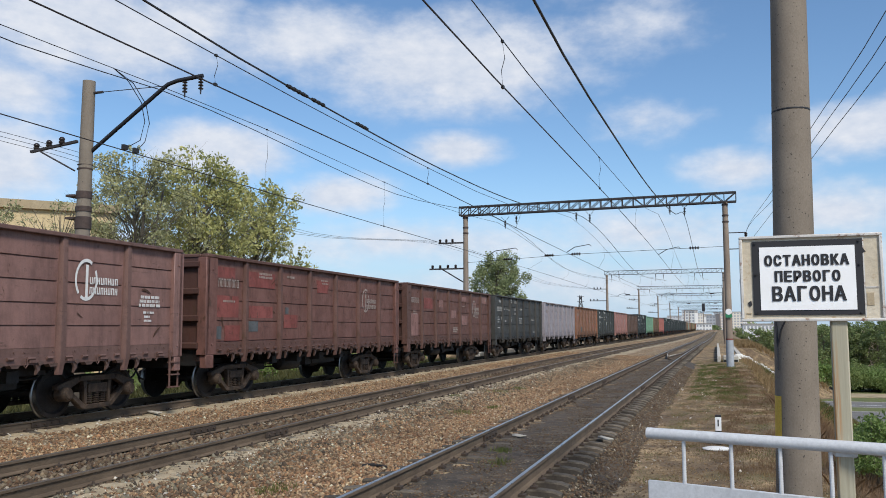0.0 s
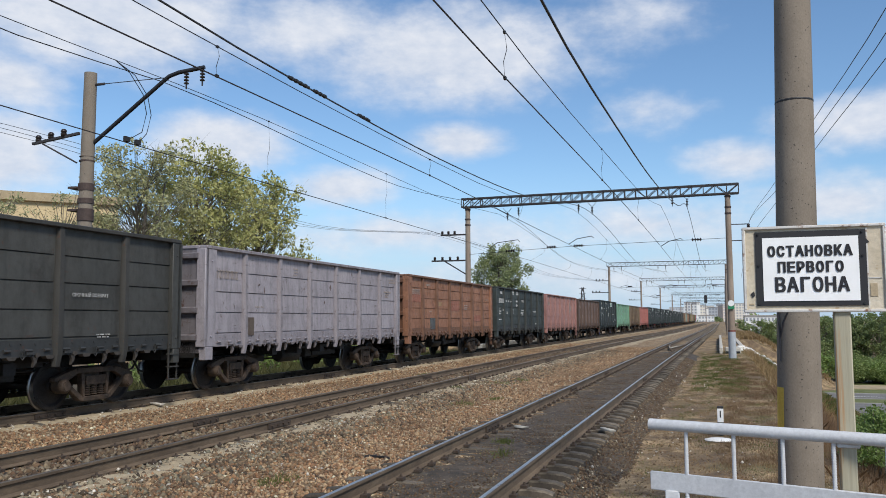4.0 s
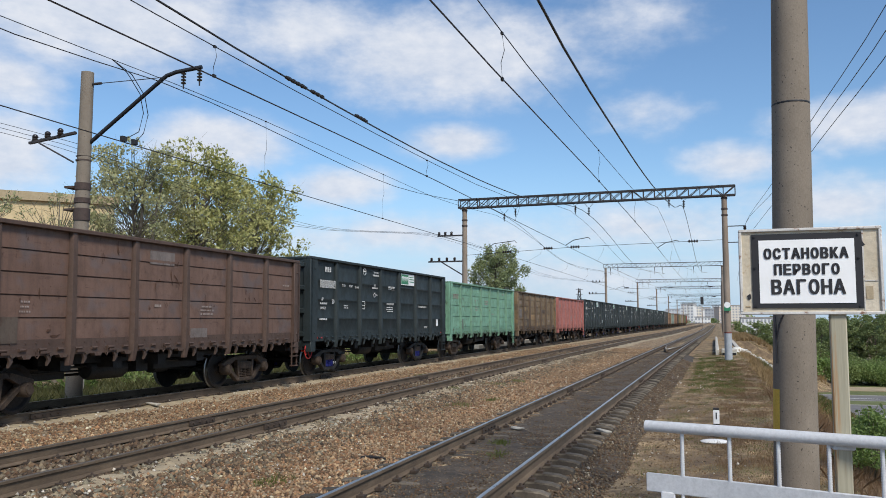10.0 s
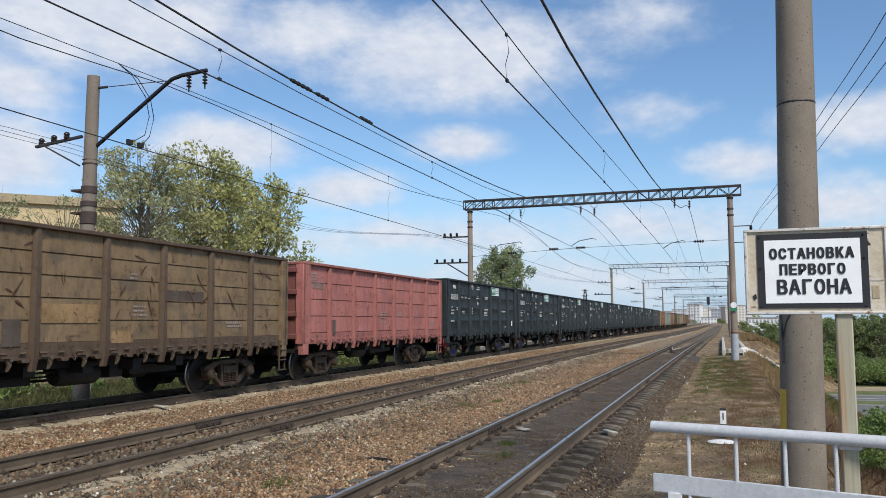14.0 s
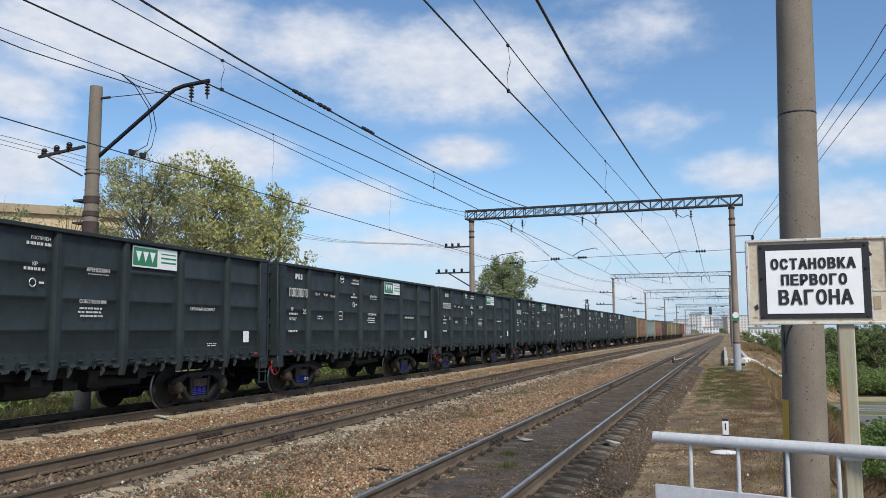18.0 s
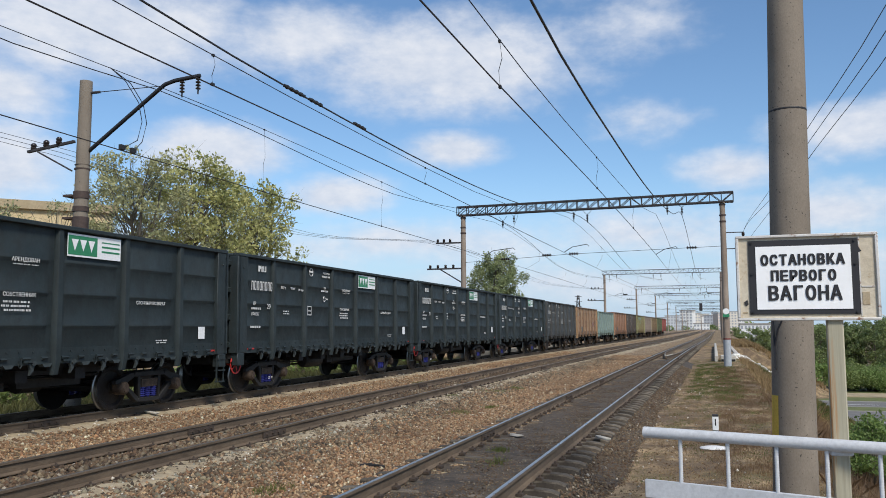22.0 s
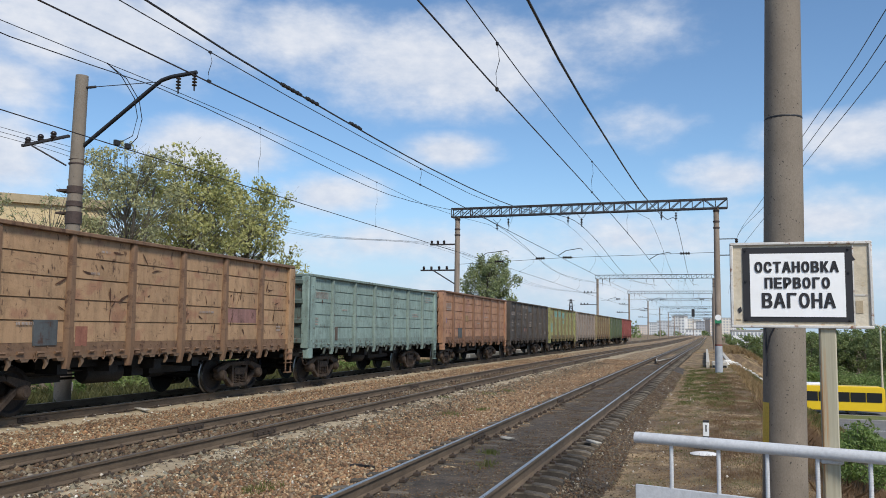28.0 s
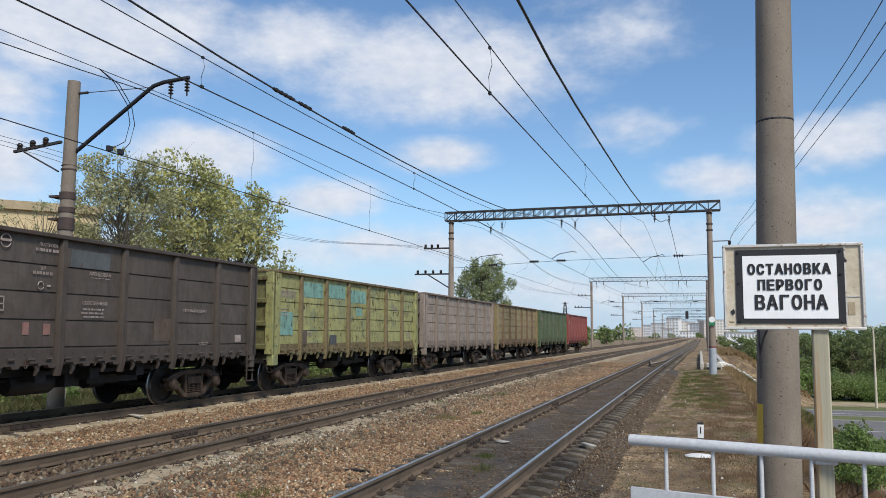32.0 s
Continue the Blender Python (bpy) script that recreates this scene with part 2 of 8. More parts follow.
M = {
    "concrete": surface("concrete", (0.19, 0.165, 0.14), (0.27, 0.24, 0.205), 3.0, 0.9, bump=0.25, fine=60),
    "pole_concrete": surface("pole_concrete", (0.20, 0.165, 0.128), (0.275, 0.232, 0.183), 2.2, 0.9, bump=0.2, fine=75, stretch=(1, 1, 0.6), pits=42),
    "mast_concrete": surface("mast_concrete", (0.25, 0.195, 0.15), (0.38, 0.31, 0.25), 1.6, 0.9, bump=0.2, fine=40, stretch=(1, 1, 0.4)),
    "whitewash": surface("whitewash", (0.34, 0.37, 0.40), (0.44, 0.47, 0.50), 5, 0.85),
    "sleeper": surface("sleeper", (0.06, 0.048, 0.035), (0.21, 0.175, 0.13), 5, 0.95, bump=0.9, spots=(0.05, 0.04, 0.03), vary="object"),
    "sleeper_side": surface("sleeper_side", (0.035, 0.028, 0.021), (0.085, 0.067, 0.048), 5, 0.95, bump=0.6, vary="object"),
    "clip": surface("clip", (0.045, 0.032, 0.024), (0.10, 0.07, 0.05), 9, 0.85, 0.1, bump=0.3),
    "rail_top": surface("rail_top", (0.5, 0.485, 0.47), (0.66, 0.65, 0.64), 2, 0.32, 0.95, bump=0.05, stretch=(1, 0.1, 1)),
    "rail_worn": surface("rail_worn", (0.20, 0.165, 0.13), (0.30, 0.25, 0.20), 2, 0.45, 0.7, bump=0.05, stretch=(1, 0.1, 1)),
    "rail_side": surface("rail_side", (0.088, 0.062, 0.041), (0.17, 0.122, 0.08), 5, 0.95, 0.0, bump=0.3, stretch=(1, 0.3, 1)),
    "steel_dark": surface("steel_dark", (0.014, 0.0135, 0.0135), (0.03, 0.0275, 0.026), 3, 0.65, 0.3, bump=0.2),
    "bogie": surface("bogie", (0.026, 0.0185, 0.0135), (0.135, 0.09, 0.06), 3.5, 0.75, 0.25, bump=0.35, spots=(0.05, 0.03, 0.02)),
    "wheel": surface("wheel", (0.018, 0.015, 0.014), (0.04, 0.032, 0.028), 4, 0.7, 0.4, bump=0.2),
    "tread": surface("tread", (0.3, 0.29, 0.28), (0.4, 0.39, 0.38), 6, 0.35, 0.9, bump=0.05),
    "gantry": surface("gantry", (0.032, 0.03, 0.033), (0.065, 0.06, 0.062), 3, 0.7, 0.2, bump=0.15),
    "black_steel": surface("black_steel", (0.02, 0.02, 0.022), (0.04, 0.04, 0.043), 5, 0.5, 0.3, bump=0.15),
    "band": surface("band", (0.05, 0.035, 0.03), (0.09, 0.06, 0.05), 5, 0.8, bump=0.3),
    "wire": plain("wire", (0.03, 0.028, 0.027), 0.5, 0.3),
    "copper_wire": plain("copper_wire", (0.045, 0.035, 0.03), 0.5, 0.4),
    "insulator": plain("insulator", (0.03, 0.022, 0.02), 0.2),
    "grey_paint": surface("grey_paint", (0.56, 0.57, 0.585), (0.66, 0.67, 0.68), 4, 0.68, 0.0, bump=0.12, fine=50),
    "post_paint": surface("post_paint", (0.36, 0.33, 0.23), (0.45, 0.41, 0.30), 3, 0.6, bump=0.2, spots=(0.42, 0.20, 0.06), stretch=(3, 3, 0.07)),
    "sign_white": plain("sign_white", (0.86, 0.86, 0.85), 0.45),
    "sign_black": plain("sign_black", (0.022, 0.022, 0.026), 0.7),
    "lime": surface("lime", (0.72, 0.71, 0.68), (0.82, 0.81, 0.79), 6, 0.9, bump=0.4),
    "sign_cream": surface("sign_cream", (0.58, 0.49, 0.35), (0.72, 0.64, 0.50), 5, 0.6, bump=0.2, spots=(0.40, 0.27, 0.15)),
    "sign_stain": surface("sign_stain", (0.42, 0.33, 0.21), (0.52, 0.42, 0.28), 12, 0.8, bump=0.1),
    "sign_back": surface("sign_back", (0.60, 0.57, 0.52), (0.76, 0.74, 0.70), 9, 0.6, bump=0.1, spots=(0.22, 0.10, 0.05)),
    "yellow": surface("yellow", (0.80, 0.50, 0.06), (0.86, 0.58, 0.10), 6, 0.7),
    "red": plain("red", (0.5, 0.035, 0.03), 0.5),
    "blue": plain("blue", (0.03, 0.035, 0.22), 0.6),
    "marking": plain("marking", (0.72, 0.72, 0.70), 0.6),
    "marking_worn": surface("marking_worn", (0.26, 0.20, 0.17), (0.46, 0.40, 0.36), 9, 0.7, bump=0),
    "marking_soft": surface("marking_soft", (0.42, 0.42, 0.40), (0.58, 0.58, 0.56), 9, 0.7, bump=0),
    "logo_green": plain("logo_green", (0.03, 0.22, 0.10), 0.5),
    "bark": surface("bark", (0.12, 0.10, 0.075), (0.20, 0.175, 0.135), 6, 0.95, bump=0.6, stretch=(1, 1, 0.3)),
    "asphalt": surface("asphalt", (0.15, 0.142, 0.132), (0.20, 0.19, 0.178), 0.6, 0.9, bump=0.3, fine=20),
    "kerb": surface("kerb", (0.3, 0.29, 0.27), (0.38, 0.36, 0.34), 2, 0.9),
}


def leaf_mat(name, a, b):
    mt, nt, bs = nodes_of(name)
    rnd = nt.nodes.new("ShaderNodeNewGeometry").outputs["Random Per Island"]
    broad = noise_of(nt, 0.35, 4, 0.6)
    f = nt.nodes.new("ShaderNodeMath")
    f.operation = "MULTIPLY_ADD"
    nt.links.new(rnd, f.inputs[0])
    f.inputs[1].default_value = 0.5
    nt.links.new(span(nt, broad, 0.35, 0.65, 0, 0.5), f.inputs[2])
    nt.links.new(mixrgb(nt, f.outputs[0], a, b), bs.inputs["Base Color"])
    bs.inputs["Roughness"].default_value = 0.6
    bs.inputs["Transmission Weight"].default_value = 0.0
    tr, mx, out = nt.nodes.new("ShaderNodeBsdfTranslucent"), nt.nodes.new("ShaderNodeMixShader"), nt.nodes["Material Output"]
    nt.links.new(mixrgb(nt, f.outputs[0], a, b), tr.inputs["Color"])
    mx.inputs[0].default_value = 0.4
    nt.links.new(bs.outputs[0], mx.inputs[1])
    nt.links.new(tr.outputs[0], mx.inputs[2])
    nt.links.new(mx.outputs[0], out.inputs["Surface"])
    return mt


_mt, _nt, _bs = nodes_of("sign_face")
_nt.links.new(mixrgb(_nt, span(_nt, noise_of(_nt, 9, 6, 0.7), 0.4, 0.75), (0.93, 0.93, 0.92), (0.86, 0.855, 0.83)), _bs.inputs["Base Color"])
_bs.inputs["Roughness"].default_value = 0.5
M["sign_face"] = _mt
M["leaf_pale"] = leaf_mat("leaf_pale", (0.23, 0.26, 0.085), (0.62, 0.58, 0.24))
M["leaf_grey"] = leaf_mat("leaf_grey", (0.25, 0.26, 0.12), (0.56, 0.54, 0.29))
M["leaf_green"] = leaf_mat("leaf_green", (0.11, 0.155, 0.05), (0.26, 0.32, 0.10))
M["leaf_dark"] = leaf_mat("leaf_dark", (0.125, 0.17, 0.065), (0.30, 0.36, 0.135))
M["leaf_bush"] = leaf_mat("leaf_bush", (0.115, 0.18, 0.045), (0.25, 0.34, 0.095))
M["dry_grass"] = leaf_mat("dry_grass", (0.20, 0.125, 0.055), (0.44, 0.31, 0.15))
M["grass"] = leaf_mat("grass", (0.075, 0.095, 0.02), (0.17, 0.19, 0.05))
M["meadow"] = leaf_mat("meadow", (0.055, 0.068, 0.02), (0.17, 0.165, 0.06))
M["weed"] = leaf_mat("weed", (0.15, 0.09, 0.05), (0.31, 0.20, 0.11))
M["leaf_birch"] = leaf_mat("leaf_birch", (0.17, 0.21, 0.09), (0.40, 0.44, 0.21))


# ---- mesh tools ----
def part(name, mesh, material, parent=None, label="", at=None):
    """Links a bmesh or a mesh as one object under its thing."""
    if isinstance(mesh, bmesh.types.BMesh):
        me = bpy.data.meshes.new(name)
        mesh.to_mesh(me)
        mesh.free()
        me.set_sharp_from_angle(angle=0.75)
    else:
        me = mesh
    if not me.materials:
        me.materials.append(material)
    ob = new(name, me)
    if material is not None and me.materials[0] is not material:
        ob.material_slots[0].link = "OBJECT"
        ob.material_slots[0].material = material
    if parent:
        ob.parent = parent
    if at is not None:
        ob.matrix_basis = at
    if label:
        ob["label"] = label
    if name in ("marking", "running_number", "owner_mark", "data_marking", "logo_shape", "red_mark", "badge", "limb", "writing"):
        ob["kind"] = "stuff"
    return ob


def to_mesh(name, bm, material=None):
    me = bpy.data.meshes.new(name)
    bm.to_mesh(me)
    bm.free()
    me.set_sharp_from_angle(angle=0.75)
    me.materials.append(material)
    return me


def raw(name, verts, faces, material):
    me = bpy.data.meshes.new(name)
    me.from_pydata([tuple(v) for v in verts], [], [tuple(f) for f in faces])
    me.materials.append(material)
    me.update()
    return me


def box(bm, x0, x1, y0, y1, z0, z1, m=None):
    vs = [bm.verts.new((x, y, z)) for x in (x0, x1) for y in (y0, y1) for z in (z0, z1)]
    for f in ((0, 1, 3, 2), (4, 6, 7, 5), (0, 4, 5, 1), (2, 3, 7, 6), (0, 2, 6, 4), (1, 5, 7, 3)):
        bm.faces.new([vs[i] for i in f])
    if m is not None:
        for v in vs:
            v.co = m @ v.co
    return vs


def rod(bm, a, b, r0, r1=None, n=8, caps=True):
    """A tapered round bar from a to b."""
    a, b = Vector(a), Vector(b)
    r1 = r0 if r1 is None else r1
    q = (b - a).to_track_quat("Z", "Y").to_matrix()
    rings = []
    for p, r in ((a, r0), (b, r1)):
        rings.append([bm.verts.new(p + q @ Vector((r * math.cos(2 * math.pi * i / n), r * math.sin(2 * math.pi * i / n), 0))) for i in range(n)])
    for i in range(n):
        f = bm.faces.new((rings[0][i], rings[0][(i + 1) % n], rings[1][(i + 1) % n], rings[1][i]))
        f.smooth = n > 6
    if caps:
        bm.faces.new(rings[0][::-1])
        bm.faces.new(rings[1])


def beam(bm, a, b, w, h=None):
    """A square bar from a to b."""
    a, b = Vector(a), Vector(b)
    h = h or w
    q = (b - a).to_track_quat("Z", "Y").to_matrix()
    rings = [[bm.verts.new(p + q @ Vector((sx * w / 2, sy * h / 2, 0))) for sx, sy in ((-1, -1), (1, -1), (1, 1), (-1, 1))] for p in (a, b)]
    for i in range(4):
        bm.faces.new((rings[0][i], rings[0][(i + 1) % 4], rings[1][(i + 1) % 4], rings[1][i]))
    bm.faces.new(rings[0][::-1])
    bm.faces.new(rings[1])


def tube(bm, pts, r, n=5):
    """A round wire through the points."""
    pts = [Vector(p) for p in pts]
    rings = []
    for i, p in enumerate(pts):
        d = (pts[min(i + 1, len(pts) - 1)] - pts[max(i - 1, 0)])
        q = d.to_track_quat("Z", "Y").to_matrix()
        rings.append([bm.verts.new(p + q @ Vector((r * math.cos(2 * math.pi * k / n), r * math.sin(2 * math.pi * k / n), 0))) for k in range(n)])
    for a, b in zip(rings, rings[1:]):
        for k in range(n):
            f = bm.faces.new((a[k], a[(k + 1) % n], b[(k + 1) % n], b[k]))
            f.smooth = True
    bm.faces.new(rings[0][::-1])
    bm.faces.new(rings[-1])


def lathe(bm, prof, centre=(0, 0, 0), axis="Z", n=16):
    """A turned body: prof is (radius, height) from one end to the other."""
    c = Vector(centre)
    rings = []
    for r, z in prof:
        ring = []
        for i in range(n):
            a = 2 * math.pi * i / n
            p = (r * math.cos(a), r * math.sin(a), z)
            if axis == "X":
                p = (p[2], p[0], p[1])
            elif axis == "Y":
                p = (p[1], p[2], p[0])
            ring.append(bm.verts.new(c + Vector(p)))
        rings.append(ring)
    for a, b in zip(rings, rings[1:]):
        for k in range(n):
            f = bm.faces.new((a[k], a[(k + 1) % n], b[(k + 1) % n], b[k]))
            f.smooth = True
    bm.faces.new(rings[0][::-1])
    bm.faces.new(rings[-1])


def bevelled(bm, w=0.01):
    bmesh.ops.bevel(bm, geom=bm.edges[:], offset=w, segments=1, affect="EDGES", clamp_overlap=True)
    return bm


def thing(name, label, category, group="", at=None, kind=""):
    ob = new(name)
    if at is not None:
        ob.matrix_basis = at
    return tagged(ob, label, category, group, kind)


FONT_CACHE = {}


def letters(body, size, material, wide=1.0, bold=0.0, heavy=0.0):
    """The mesh of a line of writing in the built-in font, in the XZ plane, centred."""
    key = (body, round(size, 4), wide, bold, heavy)
    if key not in FONT_CACHE:
        cu = bpy.data.curves.new("writing", "FONT")
        cu.body, cu.size, cu.align_x, cu.align_y, cu.extrude, cu.offset = body, size, "CENTER", "CENTER", 0.0015, bold
        cu.resolution_u = 2
        ob = new("writing", cu)
        me = bpy.data.meshes.new_from_object(ob.evaluated_get(bpy.context.evaluated_depsgraph_get()))
        bpy.data.objects.remove(ob)
        me.transform(Matrix.Diagonal((wide, 1, 1, 1)))
        me.transform(Matrix.Rotation(radians(90), 4, "X"))
        if heavy:
            both = bmesh.new()
            for dx, dz in ((-heavy, 0), (0, 0), (heavy, 0), (0, heavy * 0.5), (0, -heavy * 0.5)):
                twin = me.copy()
                twin.transform(Matrix.Translation((dx, 0.0002 * dx / heavy, dz)))
                both.from_mesh(twin)
                bpy.data.meshes.remove(twin)
            both.to_mesh(me)
            both.free()
        for p in me.polygons:
            p.use_smooth = False
        me.materials.clear()
        me.materials.append(material)
        FONT_CACHE[key] = me
    return FONT_CACHE[key]


# ---- lines of the tracks ----
def line_of(x0, slopes):
    """The axis of a track: its offset at the camera and its slope at stations along the way."""
    ys = np.arange(-80.0, 900.5, 0.5)
    sl = np.interp(ys, [a for a, _ in slopes], [b for _, b in slopes])
    xs = np.concatenate(([0.0], np.cumsum((sl[1:] + sl[:-1]) * 0.25)))
    xs += x0 - np.interp(0.0, ys, xs)
    return lambda y: float(np.interp(y, ys, xs))


TRAIN_X = line_of(-13.42, [(0, 0), (150, 0.012), (220, 0.004), (900, 0.004)])
MID_X = line_of(-8.20, [(-60, 0), (0, -0.0114), (100, 0.027), (160, 0.006), (900, 0.004)])
NEAR_X = line_of(-3.05, [(-60, 0), (0, -0.001), (100, 0.017), (160, 0.004), (900, 0.004)])

# ---- ground ----
PROFILE = [(-3000, -1.5), (-60, -1.5), (-30, -1.2), (-19, -0.75), (-16.6, -0.62), (-1.2, -0.45), (1.4, -0.38), (2.0, -0.55), (4.0, -1.9), (10.0, -5.6),
           (12.0, -5.9), (3000, -5.9)]


def ground_z(x, y):
    out = 2.6 * min(max((y - 97.0) / 4.0, 0.0), 1.0)     # the bank is wider beyond the road
    if x > 2:
        x = max(2.0, x - out)
    z = float(np.interp(x, [a for a, _ in PROFILE], [b for _, b in PROFILE]))
    if -20 < x < 12 and -5 < y < 60:
        z += 0.05 * noise.noise(Vector((x * 0.35, y * 0.35, 0))) + 0.008 * noise.noise(Vector((x * 3, y * 3, 7)))
    # cutting of the road that passes under the line
    k = min(max((y - 63.5) / 3.0, 0.0), 1.0) * min(max((98.5 - y) / 3.0, 0.0), 1.0)
    return z + (min(z, -5.9) - z) * k


def build_ground():
    xs = sorted(set([-3000, -1200, -500, -200, -100, -60, -40, -30, -24] + [round(-20 + 0.35 * i, 2) for i in range(96)] + [14, 16, 19, 23, 30, 45, 70, 120, 250, 600, 1500, 3000]))
    ys = sorted(set([-3000, -1000, -300, -100, -40, -15] + [round(-5 + 0.5 * i, 2) for i in range(130)] + [60.5, 62, 63, 64, 65, 66, 67, 72, 80, 88, 95, 96, 97, 98, 99, 105, 120, 140, 170, 210, 270, 350, 450, 600, 850, 1300, 2200, 4500]))
    verts = [(x, y, ground_z(x, y)) for y in ys for x in xs]
    nx = len(xs)
    faces = [(j * nx + i, j * nx + i + 1, (j + 1) * nx + i + 1, (j + 1) * nx + i) for j in range(len(ys) - 1) for i in range(nx - 1)]
    mt, nt, bs = nodes_of("soil")
    broad, mid, fine = noise_of(nt, 0.7, 6, 0.65), noise_of(nt, 1.7, 10, 0.8, shift=4), noise_of(nt, 18, 7, 0.85, shift=8)
    c = mixrgb(nt, span(nt, mid, 0.4, 0.62), (0.105, 0.068, 0.038), (0.56, 0.40, 0.215))
    c = mixrgb(nt, span(nt, broad, 0.54, 0.64, 0, 0.75), c, (0.13, 0.135, 0.04))
    c = mixrgb(nt, span(nt, noise_of(nt, 0.45, 6, 0.7, (1, 0.6, 1), shift=21), 0.46, 0.6, 0, 0.75), c, (0.10, 0.066, 0.04))
    c = mixrgb(nt, span(nt, fine, 0.42, 0.68, 0, 0.7), c, (0.085, 0.056, 0.032))
    nt.links.new(c, bs.inputs["Base Color"])
    bs.inputs["Roughness"].default_value = 0.95
    bp = nt.nodes.new("ShaderNodeBump")
    bp.inputs["Strength"].default_value, bp.inputs["Distance"].default_value = 0.7, 0.03
    nt.links.new(noise_of(nt, 22, 6, 0.75), bp.inputs["Height"])
    nt.links.new(bp.outputs[0], bs.inputs["Normal"])
    M["soil"] = mt
    ob = new("ground", raw("ground", verts, faces, mt))
    for p in ob.data.polygons:
        p.use_smooth = True
    tagged(ob, "dry grassy soil of a railway embankment and the low land beside it", "ground", kind="structure")


build_ground()


def sweep(name, prof, line, y0, y1, step, material, closed=True):
    """A profile of (offset, height) points drawn along a track."""
    ys = list(np.arange(y0, y1, step)) + [y1]
    verts = [(line(y) + o, y, z) for y in ys for o, z in prof]
    n, faces = len(prof), []
    for j in range(len(ys) - 1):
        for i in range(n if closed else n - 1):
            k = (i + 1) % n
            faces.append((j * n + i, j * n + k, (j + 1) * n + k, (j + 1) * n + i))
    if closed:
        faces += [tuple(range(n))[::-1], tuple((len(ys) - 1) * n + i for i in range(n))]
    return raw(name, verts, faces, material)


def ramp_of(nt, fac, stops):
    n = nt.nodes.new("ShaderNodeValToRGB")
    n.color_ramp.interpolation = "LINEAR"
    while len(n.color_ramp.elements) < len(stops):
        n.color_ramp.elements.new(0.5)
    for e, (p, c) in zip(n.color_ramp.elements, stops):
        e.position, e.color = p, (*c, 1)
    nt.links.new(fac, n.inputs[0])
    return n.outputs[0]


ROCK = [(0.0, (0.04, 0.03, 0.022)), (0.16, (0.105, 0.066, 0.04)), (0.32, (0.185, 0.105, 0.06)), (0.46, (0.145, 0.112, 0.072)), (0.6, (0.25, 0.15, 0.083)), (0.74, (0.19, 0.165, 0.122)), (0.88, (0.33, 0.25, 0.155)), (0.965, (0.28, 0.245, 0.19)), (1.0, (0.55, 0.49, 0.40))]


def tinted(stops, k, tint=(1, 1, 1)):
    return [(p, tuple(min(0.8, v * k * t) for v, t in zip(c, tint))) for p, c in stops]


def gravel_mat(name, stops, dark, patches, cells=20):
    """Crushed stone seen from some way off: cells of many colours, dust and dirt in broad patches."""
    mt, nt, bs = nodes_of(name)
    tc, vo = nt.nodes.new("ShaderNodeTexCoord"), nt.nodes.new("ShaderNodeTexVoronoi")
    vo.inputs["Scale"].default_value = cells
    nt.links.new(tc.outputs["Object"], vo.inputs["Vector"])
    sep = nt.nodes.new("ShaderNodeSeparateColor")
    nt.links.new(vo.outputs["Color"], sep.inputs[0])
    c = ramp_of(nt, sep.outputs[0], stops)
    c = mixrgb(nt, span(nt, vo.outputs["Distance"], 0.3, 0.75, 0, 0.8), c, dark)
    c = mixrgb(nt, span(nt, noise_of(nt, 0.9, 5, 0.6), 0.42, 0.66, 0, 0.55), c, dark)
    c = mixrgb(nt, span(nt, noise_of(nt, 0.5, 6, 0.7, (1, 0.5, 1), shift=6), 0.52, 0.66, 0, 0.5), c, patches)
    c = mixrgb(nt, span(nt, noise_of(nt, 7, 4, 0.8, shift=11), 0.5, 0.64, 0, 0.65), c, tuple(v * 0.45 for v in dark))
    c = mixrgb(nt, span(nt, noise_of(nt, 9, 3, 0.8, shift=17), 0.66, 0.72, 0, 0.7), c, (0.46, 0.40, 0.31))
    nt.links.new(c, bs.inputs["Base Color"])
    bs.inputs["Roughness"].default_value = 0.95
    bp = nt.nodes.new("ShaderNodeBump")
    bp.inputs["Strength"].default_value, bp.inputs["Distance"].default_value = 0.9, 0.035
    bp.invert = True
    nt.links.new(vo.outputs["Distance"], bp.inputs["Height"])
    nt.links.new(bp.outputs[0], bs.inputs["Normal"])
    return mt


def stone_mat(name, stops):
    """Loose stones, each of its own colour, dusted in patches."""
    mt, nt, bs = nodes_of(name)
    c = ramp_of(nt, nt.nodes.new("ShaderNodeNewGeometry").outputs["Random Per Island"], stops)
    c = mixrgb(nt, span(nt, noise_of(nt, 0.7, 6, 0.65, (1, 0.6, 1)), 0.36, 0.66, 0, 0.55), c, tuple(v * 0.55 for v in stops[1][1]))
    c = mixrgb(nt, span(nt, noise_of(nt, 60, 4, 0.7), 0.4, 0.7, 0, 0.4), c, tuple(v * 0.9 for v in stops[0][1]))
    nt.links.new(c, bs.inputs["Base Color"])
    bs.inputs["Roughness"].default_value = 0.92
    return mt


M["gravel"] = gravel_mat("gravel", tinted(ROCK, 2.3, (1, 0.99, 0.86)), (0.105, 0.066, 0.036), (0.34, 0.25, 0.15))
M["gravel_oily"] = surface("oily_dirt", (0.035, 0.028, 0.021), (0.115, 0.088, 0.062), 3.5, 0.95, bump=1.0, fine=30, spots=(0.17, 0.125, 0.082), bump_scale=16)
M["gravel_pale"] = surface("pale_dust", (0.30, 0.235, 0.145), (0.46, 0.375, 0.25), 2.2, 0.95, bump=0.35, fine=30, spots=(0.17, 0.125, 0.085), bump_scale=26)
M["stones"] = stone_mat("stones", tinted(ROCK, 1.62, (1.06, 0.95, 0.82)))
M["stones_grey"] = stone_mat("stones_grey", tinted(ROCK, 0.95, (0.96, 1.04, 1.02)))
M["stones_oily"] = stone_mat("stones_oily", tinted(ROCK, 0.85, (1, 0.97, 0.9)))

